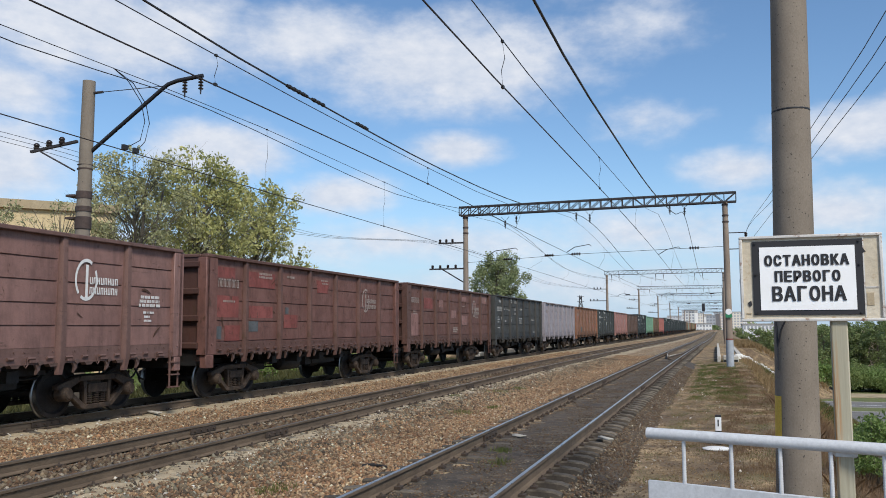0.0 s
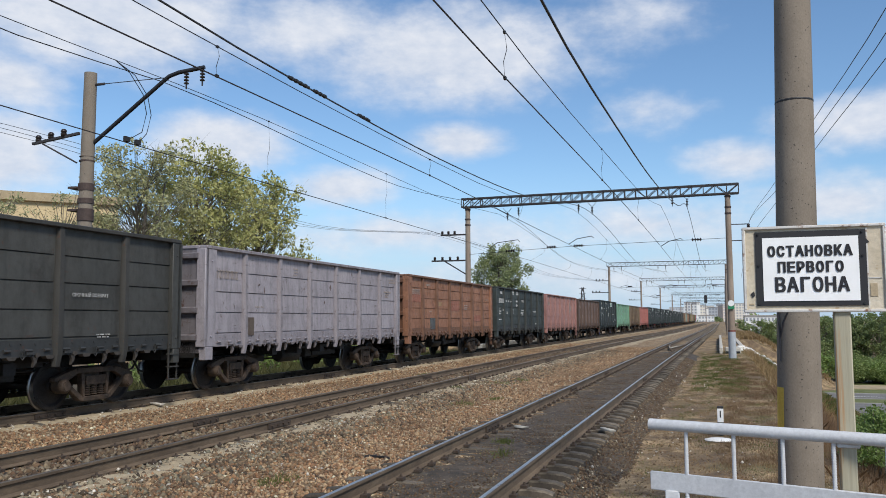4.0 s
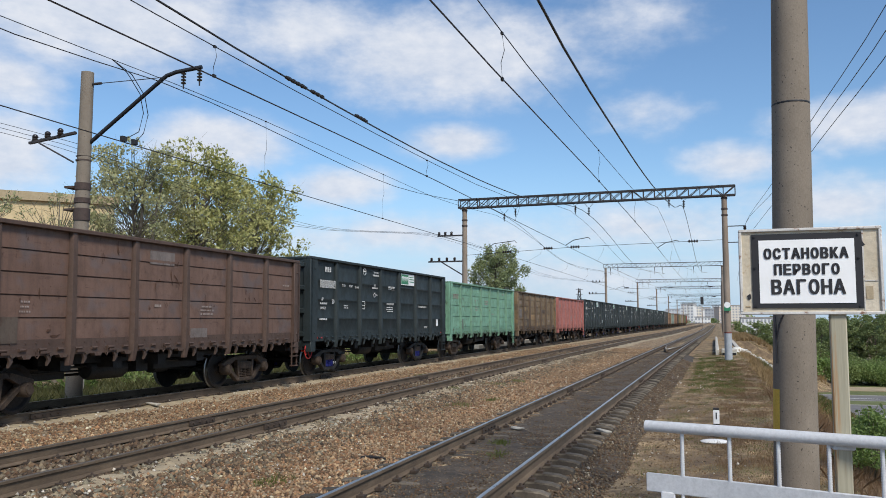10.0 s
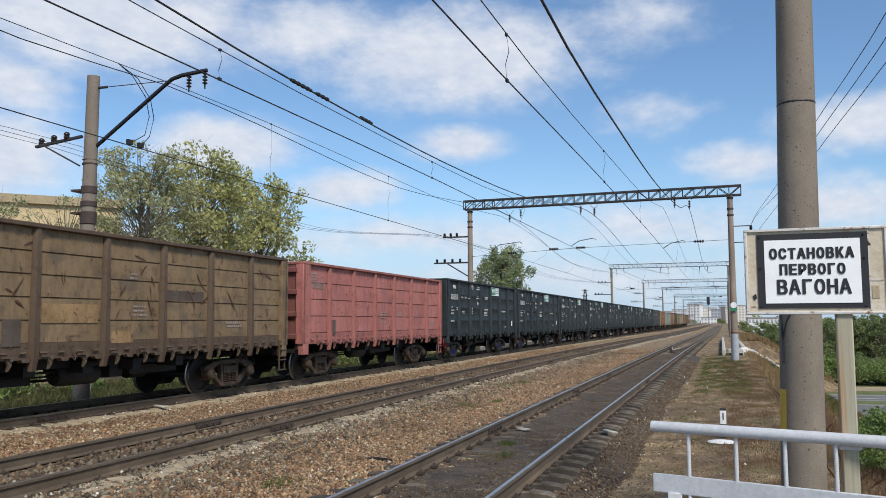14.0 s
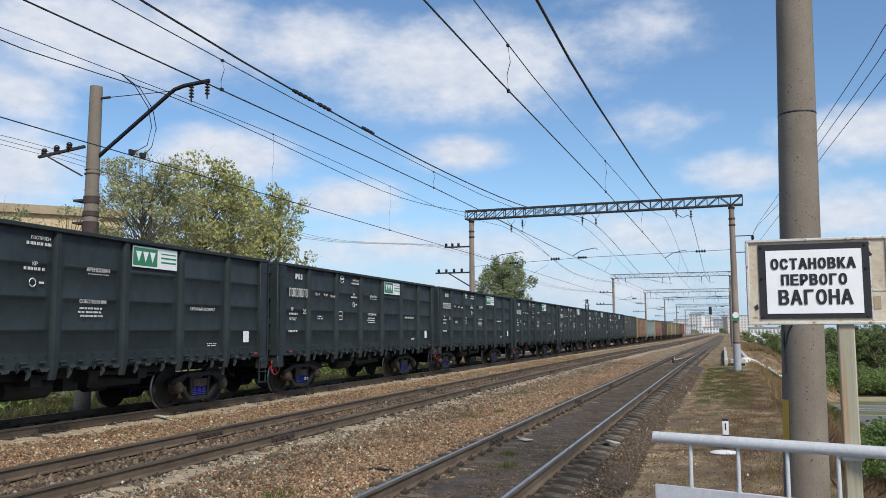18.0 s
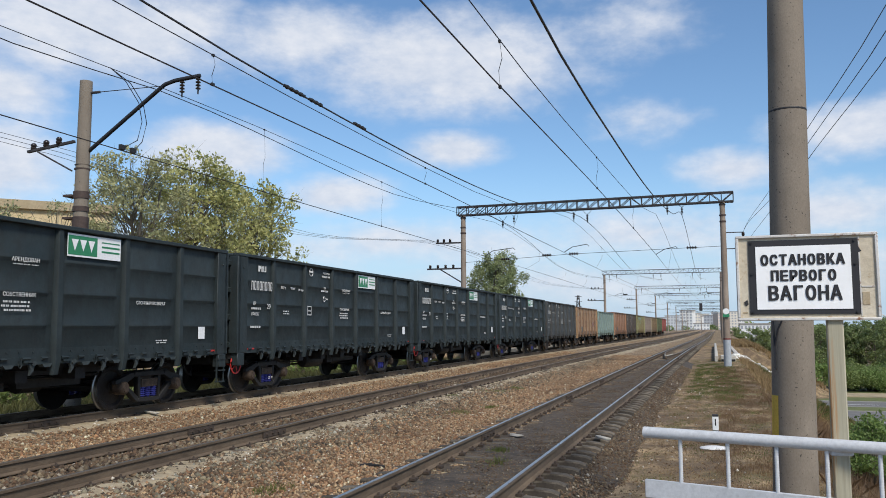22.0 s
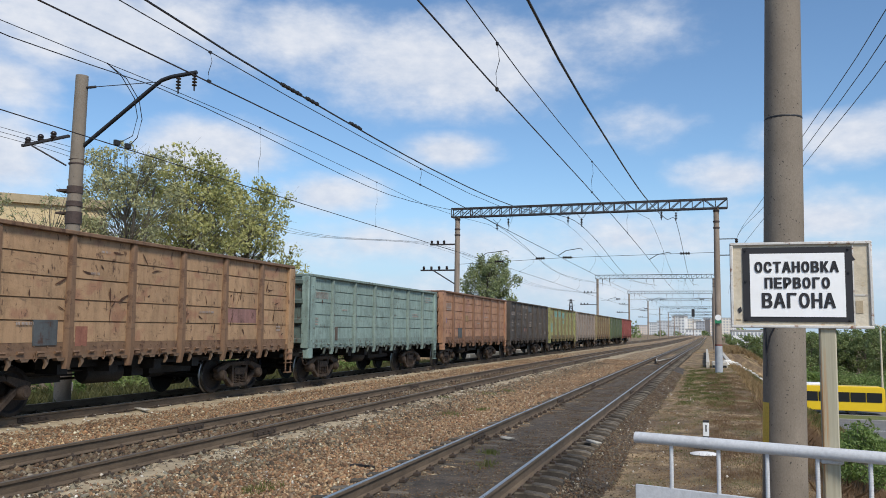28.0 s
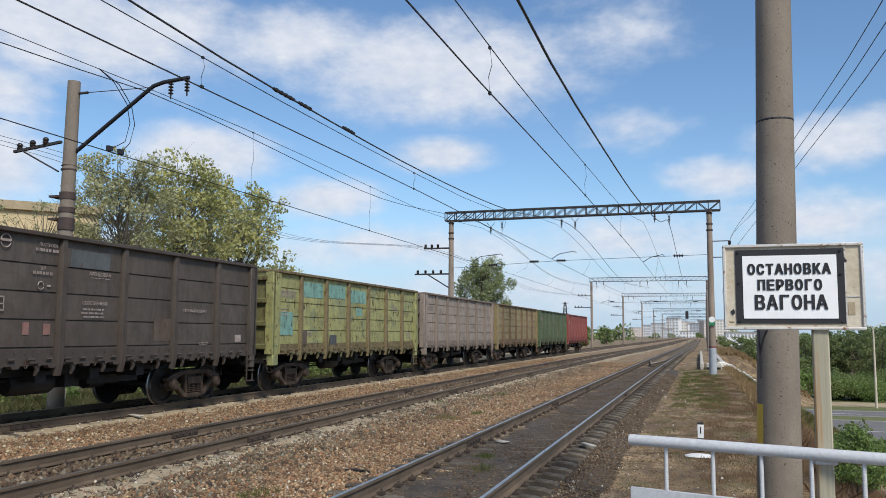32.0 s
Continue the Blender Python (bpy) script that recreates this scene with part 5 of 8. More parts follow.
def marks_old(seed, number=True, ring=None, mat="marking_worn"):
    """Worn writing of an older wagon; ring: panel with the owner's round badge."""
    def put(w, L, z0, z1):
        a = lambda k, f: panel_y(L, k, f)
        z = lambda f: z0 + (z1 - z0) * f
        r = random.Random(seed)
        rows = []
        if number:
            rows += digits(a(0, 0.32), z(0.74), 0.21)
        for _ in range(5):
            rows += small_lines(a(r.randrange(7), r.uniform(.2, .5)), z(r.choice((.9, .7, .55, .4, .25))), r.uniform(.25, .8), r.randrange(1, 4), r.uniform(.04, .08), .09, r.random())
        part("marking", bars_mesh("marking", rows), M[mat], w, "worn white painted lines", at=pose(0.018, 0, 0))
        if ring is not None:
            bm = bmesh.new()
            yc, zc, rad = a(ring, 0.35), z(0.66), 0.42
            for k in range(24):
                if k in (2, 3, 14):
                    continue
                a0, a1 = 2 * math.pi * k / 24, 2 * math.pi * (k + 1) / 24
                vs = [bm.verts.new((1.508, yc + q * rad * math.sin(t) * 0.75, zc + q * rad * math.cos(t))) for q, t in ((1, a0), (1, a1), (0.84, a1), (0.84, a0))]
                bm.faces.new(vs)
            box(bm, 1.505, 1.508, yc - 0.02, yc + 0.05, zc - 0.36, zc + 0.3)
            for kk, wd in ((0, .8), (1, .85)):
                for q in range(8):
                    y, zb = yc + 0.1 + q * 0.105, zc - 0.08 - kk * 0.2
                    box(bm, 1.505, 1.508, y, y + 0.022, zb, zb + 0.14)
                    box(bm, 1.505, 1.508, y + 0.055, y + 0.077, zb, zb + 0.14)
                    bar = zb + (0.0, 0.118, 0.06)[(q + kk) % 3]
                    box(bm, 1.505, 1.508, y + 0.022, y + 0.055, bar, bar + 0.022)
            part("badge", bm, M[mat], w, "white painted round badge", at=pose(0.018, 0, 0))
        for _ in range(PATCHES.get(seed, (0,))[0]):
            k, f, g = r.randrange(7), r.uniform(0.12, 0.3), r.choice((0.06, 0.24, 0.44, 0.64, 0.8))
            bm = bmesh.new()
            box(bm, 1.51, 1.5165, a(k, f), a(k, f + r.uniform(0.25, 0.5)), z(g), z(g + r.uniform(0.08, 0.17)))
            part("paint_patch", bm, M[r.choice(PATCHES[seed][1])], w, "repainted patch on the side")
        for k, f0, f1, g0, g1, tone in REPAINTED.get(seed, ()):
            bm = bmesh.new()
            box(bm, 1.51, 1.518, a(k, f0), a(k, f1), z(g0), z(g1))
            part("paint_patch", bm, M["patch_" + tone], w, "repainted patch on the side")
        if seed in PLATES:
            f, wide = PLATES[seed]
            bm = bmesh.new()
            box(bm, 1.50, 1.535, a(1, f), a(1, f) + wide, z(.06), z(.27))
            part("plate", bm, M["patch_slate"] if seed in (5, 22, 24) else M["patch_dark"], w, "dark painted plate on the side")
        if seed in SCARS:
            n, longest, upright = SCARS[seed]
            o = part("rust_scar", scar_mesh(r, n, longest, upright, a, z), M["scar"], w, "rusty gashes in the paint")
            o["kind"] = "stuff"
    return put


def marks_plain(i):
    """White writing of the standard layout on an older dark wagon; worn on the last two."""
    mat = {3: "marking_soft", 6: "marking", 21: "marking_soft", 25: "marking_worn"}[i]

    def put(w, L, z0, z1):
        marks_new(w, L, z0, z1, mat, False)
        if i == 25:
            a = lambda k, f: panel_y(L, k, f)
            z = lambda f: z0 + (z1 - z0) * f
            for k, f0, f1, g0, g1, m in ((3, .12, .75, .78, .93, "patch_slate"), (4, .6, .98, .14, .36, "patch_dark"), (6, .5, .66, .12, .2, "marking_worn"), (2, .1, .17, .22, .32, "patch_rose"), (2, .5, .58, .2, .3, "patch_rose"), (2, .78, .87, .2, .29, "patch_rose")):
                bm = bmesh.new()
                box(bm, 1.51, 1.522, a(k, f0), a(k, f1), z(g0), z(g1))
                part("paint_patch", bm, M[m], w, "faded painted rectangle")
    return put


def build_train():
    green_new = wagon_paint("paint_dark_green", (0.007, 0.0165, 0.0185), 0.0, 0.22, None, 1.0)
    green_latch = wagon_paint("latch_green", (0.022, 0.034, 0.036), 0.1, 0.5, None, 2.0)
    dark_frame = wagon_paint("dark_frame", (0.022, 0.024, 0.024), 0.3, 0.2, None, 5.0)
    # colour, rust, fade, patch, height, ridges, badge, words
    old = {
        0: ((0.22, 0.115, 0.095), 0.3, 0.25, None, 3.6, 5, 5, "faded dull red steel gondola wagon with a white round badge"),
        1: ((0.165, 0.068, 0.05), 0.7, 0.25, None, 3.6, 4, 5, "rusty red-brown gondola wagon with repainted patches"),
        2: ((0.145, 0.058, 0.040), 0.65, 0.25, None, 3.6, 4, 5, "dark red-brown rusty gondola wagon"),
        3: ((0.056, 0.056, 0.048), 0.2, 0.3, None, 3.62, 4, None, "dark grey-green gondola wagon with faded white writing"),
        4: ((0.32, 0.29, 0.31), 0.35, 0.2, None, 3.6, 4, None, "pale lilac-grey gondola wagon with rust stains"),
        5: ((0.31, 0.14, 0.075), 0.45, 0.25, (0.2, 0.09, 0.06), 3.6, 5, None, "faded orange-brown gondola wagon with worn planked sides"),
        6: ((0.035, 0.05, 0.046), 0.15, 0.3, None, 3.62, 4, None, "dark green-grey gondola wagon with white writing"),
        7: ((0.36, 0.18, 0.155), 0.55, 0.2, None, 3.6, 4, 5, "faded pink gondola wagon with scratched sides"),
        8: ((0.17, 0.095, 0.066), 0.45, 0.2, (0.12, 0.10, 0.10), 3.55, 5, None, "brown weathered gondola wagon with dirty ridged sides"),
        10: ((0.165, 0.335, 0.225), 0.5, 0.3, None, 3.6, 4, None, "bright mint-green gondola wagon with scraped sides"),
        11: ((0.235, 0.155, 0.075), 0.65, 0.25, (0.10, 0.075, 0.055), 3.6, 5, None, "ochre-brown rusty gondola wagon with dirty patches"),
        12: ((0.40, 0.14, 0.115), 0.4, 0.25, None, 3.6, 4, None, "salmon-red gondola wagon with chalk marks"),
        21: ((0.055, 0.06, 0.058), 0.2, 0.3, None, 3.7, 4, None, "dark grey gondola wagon with faded writing"),
        22: ((0.38, 0.235, 0.125), 0.65, 0.2, (0.3, 0.13, 0.08), 3.6, 5, None, "faded orange gondola wagon with burnt stains"),
        23: ((0.21, 0.285, 0.25), 0.45, 0.25, None, 3.45, 5, None, "pale teal gondola wagon with rusty edges, lower than the rest"),
        24: ((0.38, 0.20, 0.11), 0.6, 0.2, (0.33, 0.15, 0.11), 3.6, 5, None, "faded orange-pink gondola wagon with rusty spots"),
        25: ((0.082, 0.062, 0.046), 0.35, 0.3, None, 3.62, 4, None, "dark brown-grey gondola wagon with faint writing"),
        26: ((0.30, 0.295, 0.11), 0.8, 0.3, (0.17, 0.21, 0.13), 3.6, 5, None, "flaking yellow-green gondola wagon with rust streaks"),
        27: ((0.28, 0.225, 0.18), 0.4, 0.2, None, 3.6, 5, None, "pale grey-brown gondola wagon"),
        28: ((0.25, 0.19, 0.085), 0.45, 0.25, None, 3.6, 5, None, "ochre gondola wagon with rust streaks"),
        29: ((0.085, 0.13, 0.05), 0.4, 0.25, (0.2, 0.2, 0.15), 3.6, 4, None, "green gondola wagon with chalk marks"),
        30: ((0.33, 0.065, 0.05), 0.3, 0.25, None, 3.6, 4, None, "red gondola wagon at the tail of the train"),
    }
    dim = {3: 0.62, 6: 0.6, 21: 0.75, 25: 0.8, 10: 1.0, 7: 0.98, 12: 1.0, 4: 0.95, 22: 1.0, 23: 1.05, 24: 1.0, 26: 1.0, 27: 1.05, 28: 1.0, 0: 0.92}
    wagons = []
    for i in range(31):
        if i in old:
            c, rust, fade, patch, top, ridges, ring, words = old[i]
            c = tuple(x * dim.get(i, 0.86) for x in c)
            post = wagon_paint("post_paint", tuple((x * 0.28 + 0.42 * y) if i in (8, 11) else (x * 0.32 + 0.42 * z) if i in (5, 22, 24, 26, 28) else (x * 0.82 + 0.04 * y) if i in (3, 4, 6, 7, 10, 12, 21, 23, 25) else (x * 0.62 + 0.2 * y) for x, y, z in zip(c, (0.10, 0.06, 0.042), (0.17, 0.082, 0.045))), rust + 0.25, fade * 0.7, None, i * 2.3)
            latchmat = wagon_paint("latch_paint", tuple(x * 0.38 + 0.3 * y for x, y in zip(c, (0.12, 0.09, 0.07))), 0.7, 0.1, None, i * 1.1)
            pm = wagon_paint("wagon_paint", c, rust, fade, patch, i * 1.7)
            frame = post if i not in (3, 6) else dark_frame
            # ends: rustier, at half the body colour, shade of the wagon gap painted in
            ends = wagon_paint("end_shaded_paint", tuple(x * 0.5 for x in c), rust + 0.3, 0.1, None, i * 3.1)
            kind = dict(new=False, top=top, paint=pm, posts=post, corners=post if i in (2, 8) else pm, frame=frame, ends=ends, latch=latchmat, ridges=ridges, label=words,
                        marks=marks_plain(i) if i in (3, 6, 21, 25) else marks_old(i, ring=ring, mat="marking" if i == 0 else "marking_worn"), brake=M["bogie"] if i in (3, 23, 26, 29) else None)
        else:
            kind = dict(new=True, top=3.75, paint=green_new, posts=green_new, corners=green_new, frame=green_new, ends=green_new, latch=green_latch, ridges=3,
                        label="new dark green gondola wagon with white writing and a white plate", marks=marks_new, brake=M["red"])
        wagons.append(build_wagon(i, kind))
    return wagons


WAGONS = build_train()

# distance of the train's first gap along the line, by the clock
RUN_T = [0, 6, 9, 13, 20, 25, 30, 32]
RUN_S = [3.15, -59.55, -91.7, -134.6, -209.95, -264.2, -318.75, -340.7]


def run_at(t):
    c = np.polyfit(RUN_T, RUN_S, 3)
    return float(np.polyval(c, t))


def on_track(s):
    x0, x1 = TRAIN_X(s - 4), TRAIN_X(s + 4)
    return pose((x0 + x1) / 2, s, 0, 0, 0, -math.degrees(math.atan2(x1 - x0, 8)))


# ---- platform end, railing and sign ----
def build_platform():
    bm = bmesh.new()
    box(bm, -1.28, 1.75, -60, 4.75, -0.6, 0.2)
    bevelled(bm, 0.02)
    ob = part("platform", bm, M["concrete"])
    tagged(ob, "low grey concrete end of a station platform", "platform", kind="structure")


build_platform()


def rail_point(x):
    """The line of the railing: it comes nearer towards the outer side."""
    return Vector((x, 4.61 - 0.30 * (x + 0.37), 0))


def build_railing():
    r = thing("railing", "grey-painted steel tube railing at the platform end", "railing")
    a, b = rail_point(-0.37), rail_point(1.6)
    bm = bmesh.new()
    rod(bm, a + Vector((0, 0, 1.2)), b + Vector((0, 0, 1.2)), 0.029, n=14)
    part("handrail", bm, M["grey_paint"], r)
    bm = bmesh.new()
    beam(bm, a + Vector((0, 0, 0.91)), b + Vector((0, 0, 0.91)), 0.02, 0.095)
    part("lower_bar", bevelled(bm, 0.004), M["grey_paint"], r)
    bm = bmesh.new()
    beam(bm, a + Vector((0, 0, 0.35)), b + Vector((0, 0, 0.35)), 0.02, 0.08)
    part("lower_bar", bevelled(bm, 0.004), M["grey_paint"], r)
    bm = bmesh.new()
    rod(bm, (0, 0, 0.37), (0, 0, 1.18), 0.0095, n=8)
    for k in range(66):
        z = 0.38 + 0.012 * k
        rod(bm, (0, -0.001, z), (0, 0.001, z + 0.006), 0.0104, n=6)
    me = to_mesh("baluster", bm, M["grey_paint"])
    for x in (-0.185, 0.045, 0.268, 0.485, 0.70, 0.93, 1.16, 1.40):
        part("baluster", me, None, r, "ribbed reinforcement bar", at=Matrix.Translation(rail_point(x)))
    bm = bmesh.new()
    box(bm, -0.035, 0.035, -0.02, 0.02, 0.2, 0.87)
    me = to_mesh("post", bevelled(bm, 0.004), M["grey_paint"])
    for x in (-0.26, 1.5):
        part("post", me, None, r, at=Matrix.Translation(rail_point(x)))


build_railing()


def stencil(word, wide, high, material, heavy=0.0037):
    """Condensed heavy capitals, letter by letter on an even pitch, of the given width and height over all."""
    pitch = wide / len(word)
    both = bmesh.new()
    for k, ch in enumerate(word):
        base = letters(ch, 0.1, material)
        xs, zs = [v.co.x for v in base.vertices], [v.co.z for v in base.vertices]
        w, h = max(xs) - min(xs), max(zs) - min(zs)
        span_x = pitch * {"Г": 0.78, "А": 0.96}.get(ch, 0.86) - 2 * heavy
        for q, (dx, dz) in enumerate(((-1, 0), (-0.5, 0.3), (0, -0.3), (0.5, 0.3), (1, 0), (-1, 0.4), (1, -0.4), (-0.8, -0.4), (0.8, 0.4))):
            twin = base.copy()
            twin.transform(Matrix.Translation((-(max(xs) + min(xs)) / 2, 0, -(max(zs) + min(zs)) / 2)))
            twin.transform(Matrix.Diagonal((span_x / w, 0.4, (high - 0.8 * heavy) / h, 1)))
            twin.transform(Matrix.Translation((-wide / 2 + pitch * (k + 0.5) + dx * heavy, -0.0003 * q, dz * heavy)))
            both.from_mesh(twin)
            bpy.data.meshes.remove(twin)
    return to_mesh("writing", both, material)


def build_sign():
    base = rail_point(0.55) + Vector((0, 0.06, 0))
    s = thing("stop_sign", "white rectangular station sign with black frame on a rusty post", "sign", at=Matrix.Translation((0, 0, 0)))
    bm = bmesh.new()
    box(bm, base.x - 0.036, base.x + 0.036, base.y - 0.03, base.y + 0.03, 0.2, 1.79)
    part("post", bevelled(bm, 0.006), M["post_paint"], s, "cream-painted steel post with rust streaks")
    bm = bmesh.new()
    box(bm, base.x - 0.05, base.x + 0.05, base.y - 0.045, base.y + 0.04, 1.15, 1.21)
    part("clamp", bevelled(bm, 0.006), M["grey_paint"], s)
    cx, cz, y = 0.431, 1.99, base.y - 0.035
    W2, H2 = 0.317, 0.208
    bm = bmesh.new()
    box(bm, cx - W2 + .004, cx + W2 - .004, y, y + 0.05, cz - H2 + .004, cz + H2 - .004)
    part("box", bm, M["sign_cream"], s, "stained cream back board")
    bm = bmesh.new()
    for x0, x1, z0, z1 in ((-W2, W2, H2 - .014, H2), (-W2, W2, -H2, -H2 + .014), (-W2, -W2 + .014, -H2 + .014, H2 - .014), (W2 - .014, W2, -H2 + .014, H2 - .014)):
        box(bm, cx + x0, cx + x1, y - 0.012, y + 0.055, cz + z0, cz + z1)
    part("rim", bevelled(bm, 0.003), M["sign_back"], s, "rusty white metal rim")
    for x0, x1, z0, z1, mat in ((0.236, 0.296, -0.052, -0.046, "sign_back"), (0.242, 0.272, -0.135, -0.075, "sign_stain"), (0.232, 0.238, -0.19, 0.19, "sign_back"), (-0.292, -0.27, -0.172, -0.166, "sign_stain")):
        bm = bmesh.new()
        box(bm, cx + x0, cx + x1, y - 0.003, y + 0.001, cz + z0, cz + z1)
        part("seam", bm, M[mat], s)
    bm = bmesh.new()
    for pts in ([(0.228, 0.145), (0.246, 0.118), (0.229, 0.112)], [(-0.286, -0.118), (-0.27, -0.105), (-0.265, -0.128), (-0.278, -0.138)]):
        bm.faces.new([bm.verts.new((cx + x, y - 0.004, cz + z)) for x, z in pts])
    part("torn_tape", bm, M["sign_black"], s, "torn black tape")
    bx = cx - 0.014
    bm = bmesh.new()
    box(bm, bx - 0.245, bx + 0.245, y - 0.006, y, cz - 0.178, cz + 0.182)
    part("border", bm, M["sign_black"], s)
    bm = bmesh.new()
    box(bm, bx - 0.212, bx + 0.212, y - 0.009, y - 0.005, cz - 0.154, cz + 0.152)
    part("face", bm, M["sign_face"], s)
    # word, width, height, place on the face
    for word, wide, high, x, z in (("ОСТАНОВКА", 0.380, 0.053, -0.003, 0.086), ("ПЕРВОГО", 0.297, 0.053, 0.0, 0.009), ("ВАГОНА", 0.333, 0.072, 0.003, -0.075)):
        part("writing", stencil(word, wide, high, M["sign_black"]), None, s, at=Matrix.Translation((bx + x, y - 0.0102, cz + z)))
    for x, z in ((-.230, .172), (.230, .172), (-.230, -.167), (.230, -.167), (0.230, 0.06), (-0.230, 0.02)):
        bm = bmesh.new()
        rod(bm, (bx + x, y - 0.006, cz + z), (bx + x, y - 0.013, cz + z), 0.006, n=8)
        part("bolt", bm, M["black_steel"], s)


build_sign()


def concrete_pole(name, base, top, r0, r1, label, mat="pole_concrete"):
    p = thing(name, label, "pole")
    base, top = Vector(base), Vector(top)
    bm = bmesh.new()
    segs = 12
    pts = [base.lerp(top, i / segs) for i in range(segs + 1)]
    for i in range(segs):
        rod(bm, pts[i], pts[i + 1], r0 + (r1 - r0) * i / segs, r0 + (r1 - r0) * (i + 1) / segs, 20, caps=False)
    bmesh.ops.remove_doubles(bm, verts=bm.verts, dist=0.001)
    bmesh.ops.holes_fill(bm, edges=bm.edges[:], sides=0)
    bmesh.ops.recalc_face_normals(bm, faces=bm.faces[:])
    part("shaft", bm, M[mat], p)
    return p


near_pole = concrete_pole("mast", (0.722, 9.3, -0.6), (0.912, 9.3, 9.6), 0.222, 0.145, "tall round grey concrete catenary mast with dark pits")


def finish_near_pole():
    bm = bmesh.new()
    lathe(bm, [(0.186, -0.012), (0.190, -0.006), (0.190, 0.006), (0.186, 0.012)], centre=(0.808, 9.3, 4.0), n=24)
    part("steel_band", bm, M["black_steel"], near_pole)
    # yellow stripe painted on the side towards the tracks
    bm = bmesh.new()
    for z0, z1 in ((0.62, 1.06),):
        rows = []
        for z in (z0, z1):
            r = 0.222 + (0.145 - 0.222) * (z + 0.6) / 10.2 + 0.003
            cx = 0.722 + 0.19 * (z + 0.6) / 10.2
            rows.append([bm.verts.new((cx + r * math.cos(t), 9.3 + r * math.sin(t), z)) for t in [radians(d) for d in (165, 185, 205, 222)]])
        for i in range(3):
            bm.faces.new((rows[0][i], rows[0][i + 1], rows[1][i + 1], rows[1][i]))
    part("painted_stripe", bm, M["yellow"], near_pole, "flaking yellow paint stripe")
    # a scrawled dark mark
    bm = bmesh.new()
    def at(t, z):
        r = 0.222 + (0.145 - 0.222) * (z + 0.6) / 10.2 + 0.004
        return (0.722 + 0.19 * (z + 0.6) / 10.2 + r * math.cos(radians(t)), 9.3 + r * math.sin(radians(t)), z)
    tube(bm, [at(200, 1.86), at(207, 1.72), at(212, 1.5), at(214, 1.32)], 0.011, 5)
    tube(bm, [at(212, 1.56), at(224, 1.72), at(240, 1.83)], 0.009, 5)
    part("scrawl", bm, M["sign_black"], near_pole)


finish_near_pole()


# ---- gantries over the tracks ----
def gantry(y, x0, x1, z, skew, detail, right_post, left_post):
    g = thing("gantry", "grey lattice steel gantry on two concrete masts over the tracks", "gantry", "gantries along the line")
    dz, wd = 0.52, 0.45
    P = lambda x, dy, z_: (x, y + dy - skew * (x - x1), z_)
    n = max(8, int((x1 - x0) / 0.62))
    for dy in ((-wd / 2, wd / 2) if detail else (0,)):
        for zz in (z, z + dz):
            bm = bmesh.new()
            beam(bm, P(x0, dy, zz), P(x1, dy, zz), 0.075)
            part("chord", bm, M["gantry"], g)
    for i in range(n + 1):
        x = x0 + (x1 - x0) * i / n
        bm = bmesh.new()
        for dy in ((-wd / 2, wd / 2) if detail else (0,)):
            beam(bm, P(x, dy, z), P(x, dy, z + dz), 0.045)
            if i < n:
                xn = x0 + (x1 - x0) * (i + 1) / n
                if (i * 2 < n):
                    beam(bm, P(x, dy, z), P(xn, dy, z + dz), 0.04)
                else:
                    beam(bm, P(x, dy, z + dz), P(xn, dy, z), 0.04) if i % 7 == 3 else beam(bm, P(x, dy, z), P(xn, dy, z + dz), 0.04)
        if detail:
            for zz in (z, z + dz):
                beam(bm, P(x, -wd / 2, zz), P(x, wd / 2, zz), 0.035)
        part("lattice_bar", bm, M["gantry"], g)
    for px, rw in ((left_post, 0.0), (right_post, 0.0)):
        if px is None:
            continue
        yy = y - skew * (px - x1)
        bm = bmesh.new()
        base = ground_z(px, min(yy, 59))
        rod(bm, (px, yy, base - 0.4), (px, yy, z), 0.195, 0.145, 16)
        part("mast", bm, M["mast_concrete"], g, "round concrete mast")
        for zz in (z - 0.15, z - 0.75, z - 1.1):
            bm = bmesh.new()
            lathe(bm, [(0.15, zz - 0.05), (0.178, zz - 0.04), (0.178, zz + 0.04), (0.15, zz + 0.05)], centre=(px, yy, 0), n=16)
            part("clamp_band", bm, M["band"], g)
        if detail:
            bm = bmesh.new()
            lathe(bm, [(0.203, base - 0.1), (0.197, base + 1.45)], centre=(px, yy, 0), n=16)
            if px > -5:
                bm2 = bmesh.new()
                lathe(bm2, [(0.19, base + 1.46), (0.199, base + 1.46), (0.199, base + 1.54), (0.19, base + 1.54)], centre=(px, yy, 0), n=16)
                part("painted_ring", bm2, M["patch_red"], g, "faded red painted ring")
            part("whitewash", bm, M["whitewash"] if px > -5 else M["concrete"], g, "pale painted foot")
    return g


gantry(48.6, -14.9, 1.25, 8.68, 0.04, True, 0.66, -14.55)
for gy, lx, rx, gz in ((115.5, -14.4, 1.5, 8.95), (163, -14.2, 1.8, 9.0), (212, -13.8, 2.1, 9.45), (262, -13.5, 2.5, 9.15), (315, -13.2, 2.8, 9.0), (370, -13.0, 3.2, 9.0), (430, -12.8, 3.6, 9.0)):
    gantry(gy, lx, rx, gz, 0.03, False, rx - 0.4, lx + 0.3)


def insulator_mesh():
    bm = bmesh.new()
    prof = [(0.02, 0.0)]
    for k in range(4):
        z = -0.06 - 0.09 * k
        prof += [(0.025, z + 0.03), (0.075, z), (0.07, z - 0.025), (0.025, z - 0.03)]
    prof += [(0.02, -0.5)]
    lathe(bm, prof, n=10)
    return to_mesh("insulator", bm, M["insulator"])


INS = insulator_mesh()


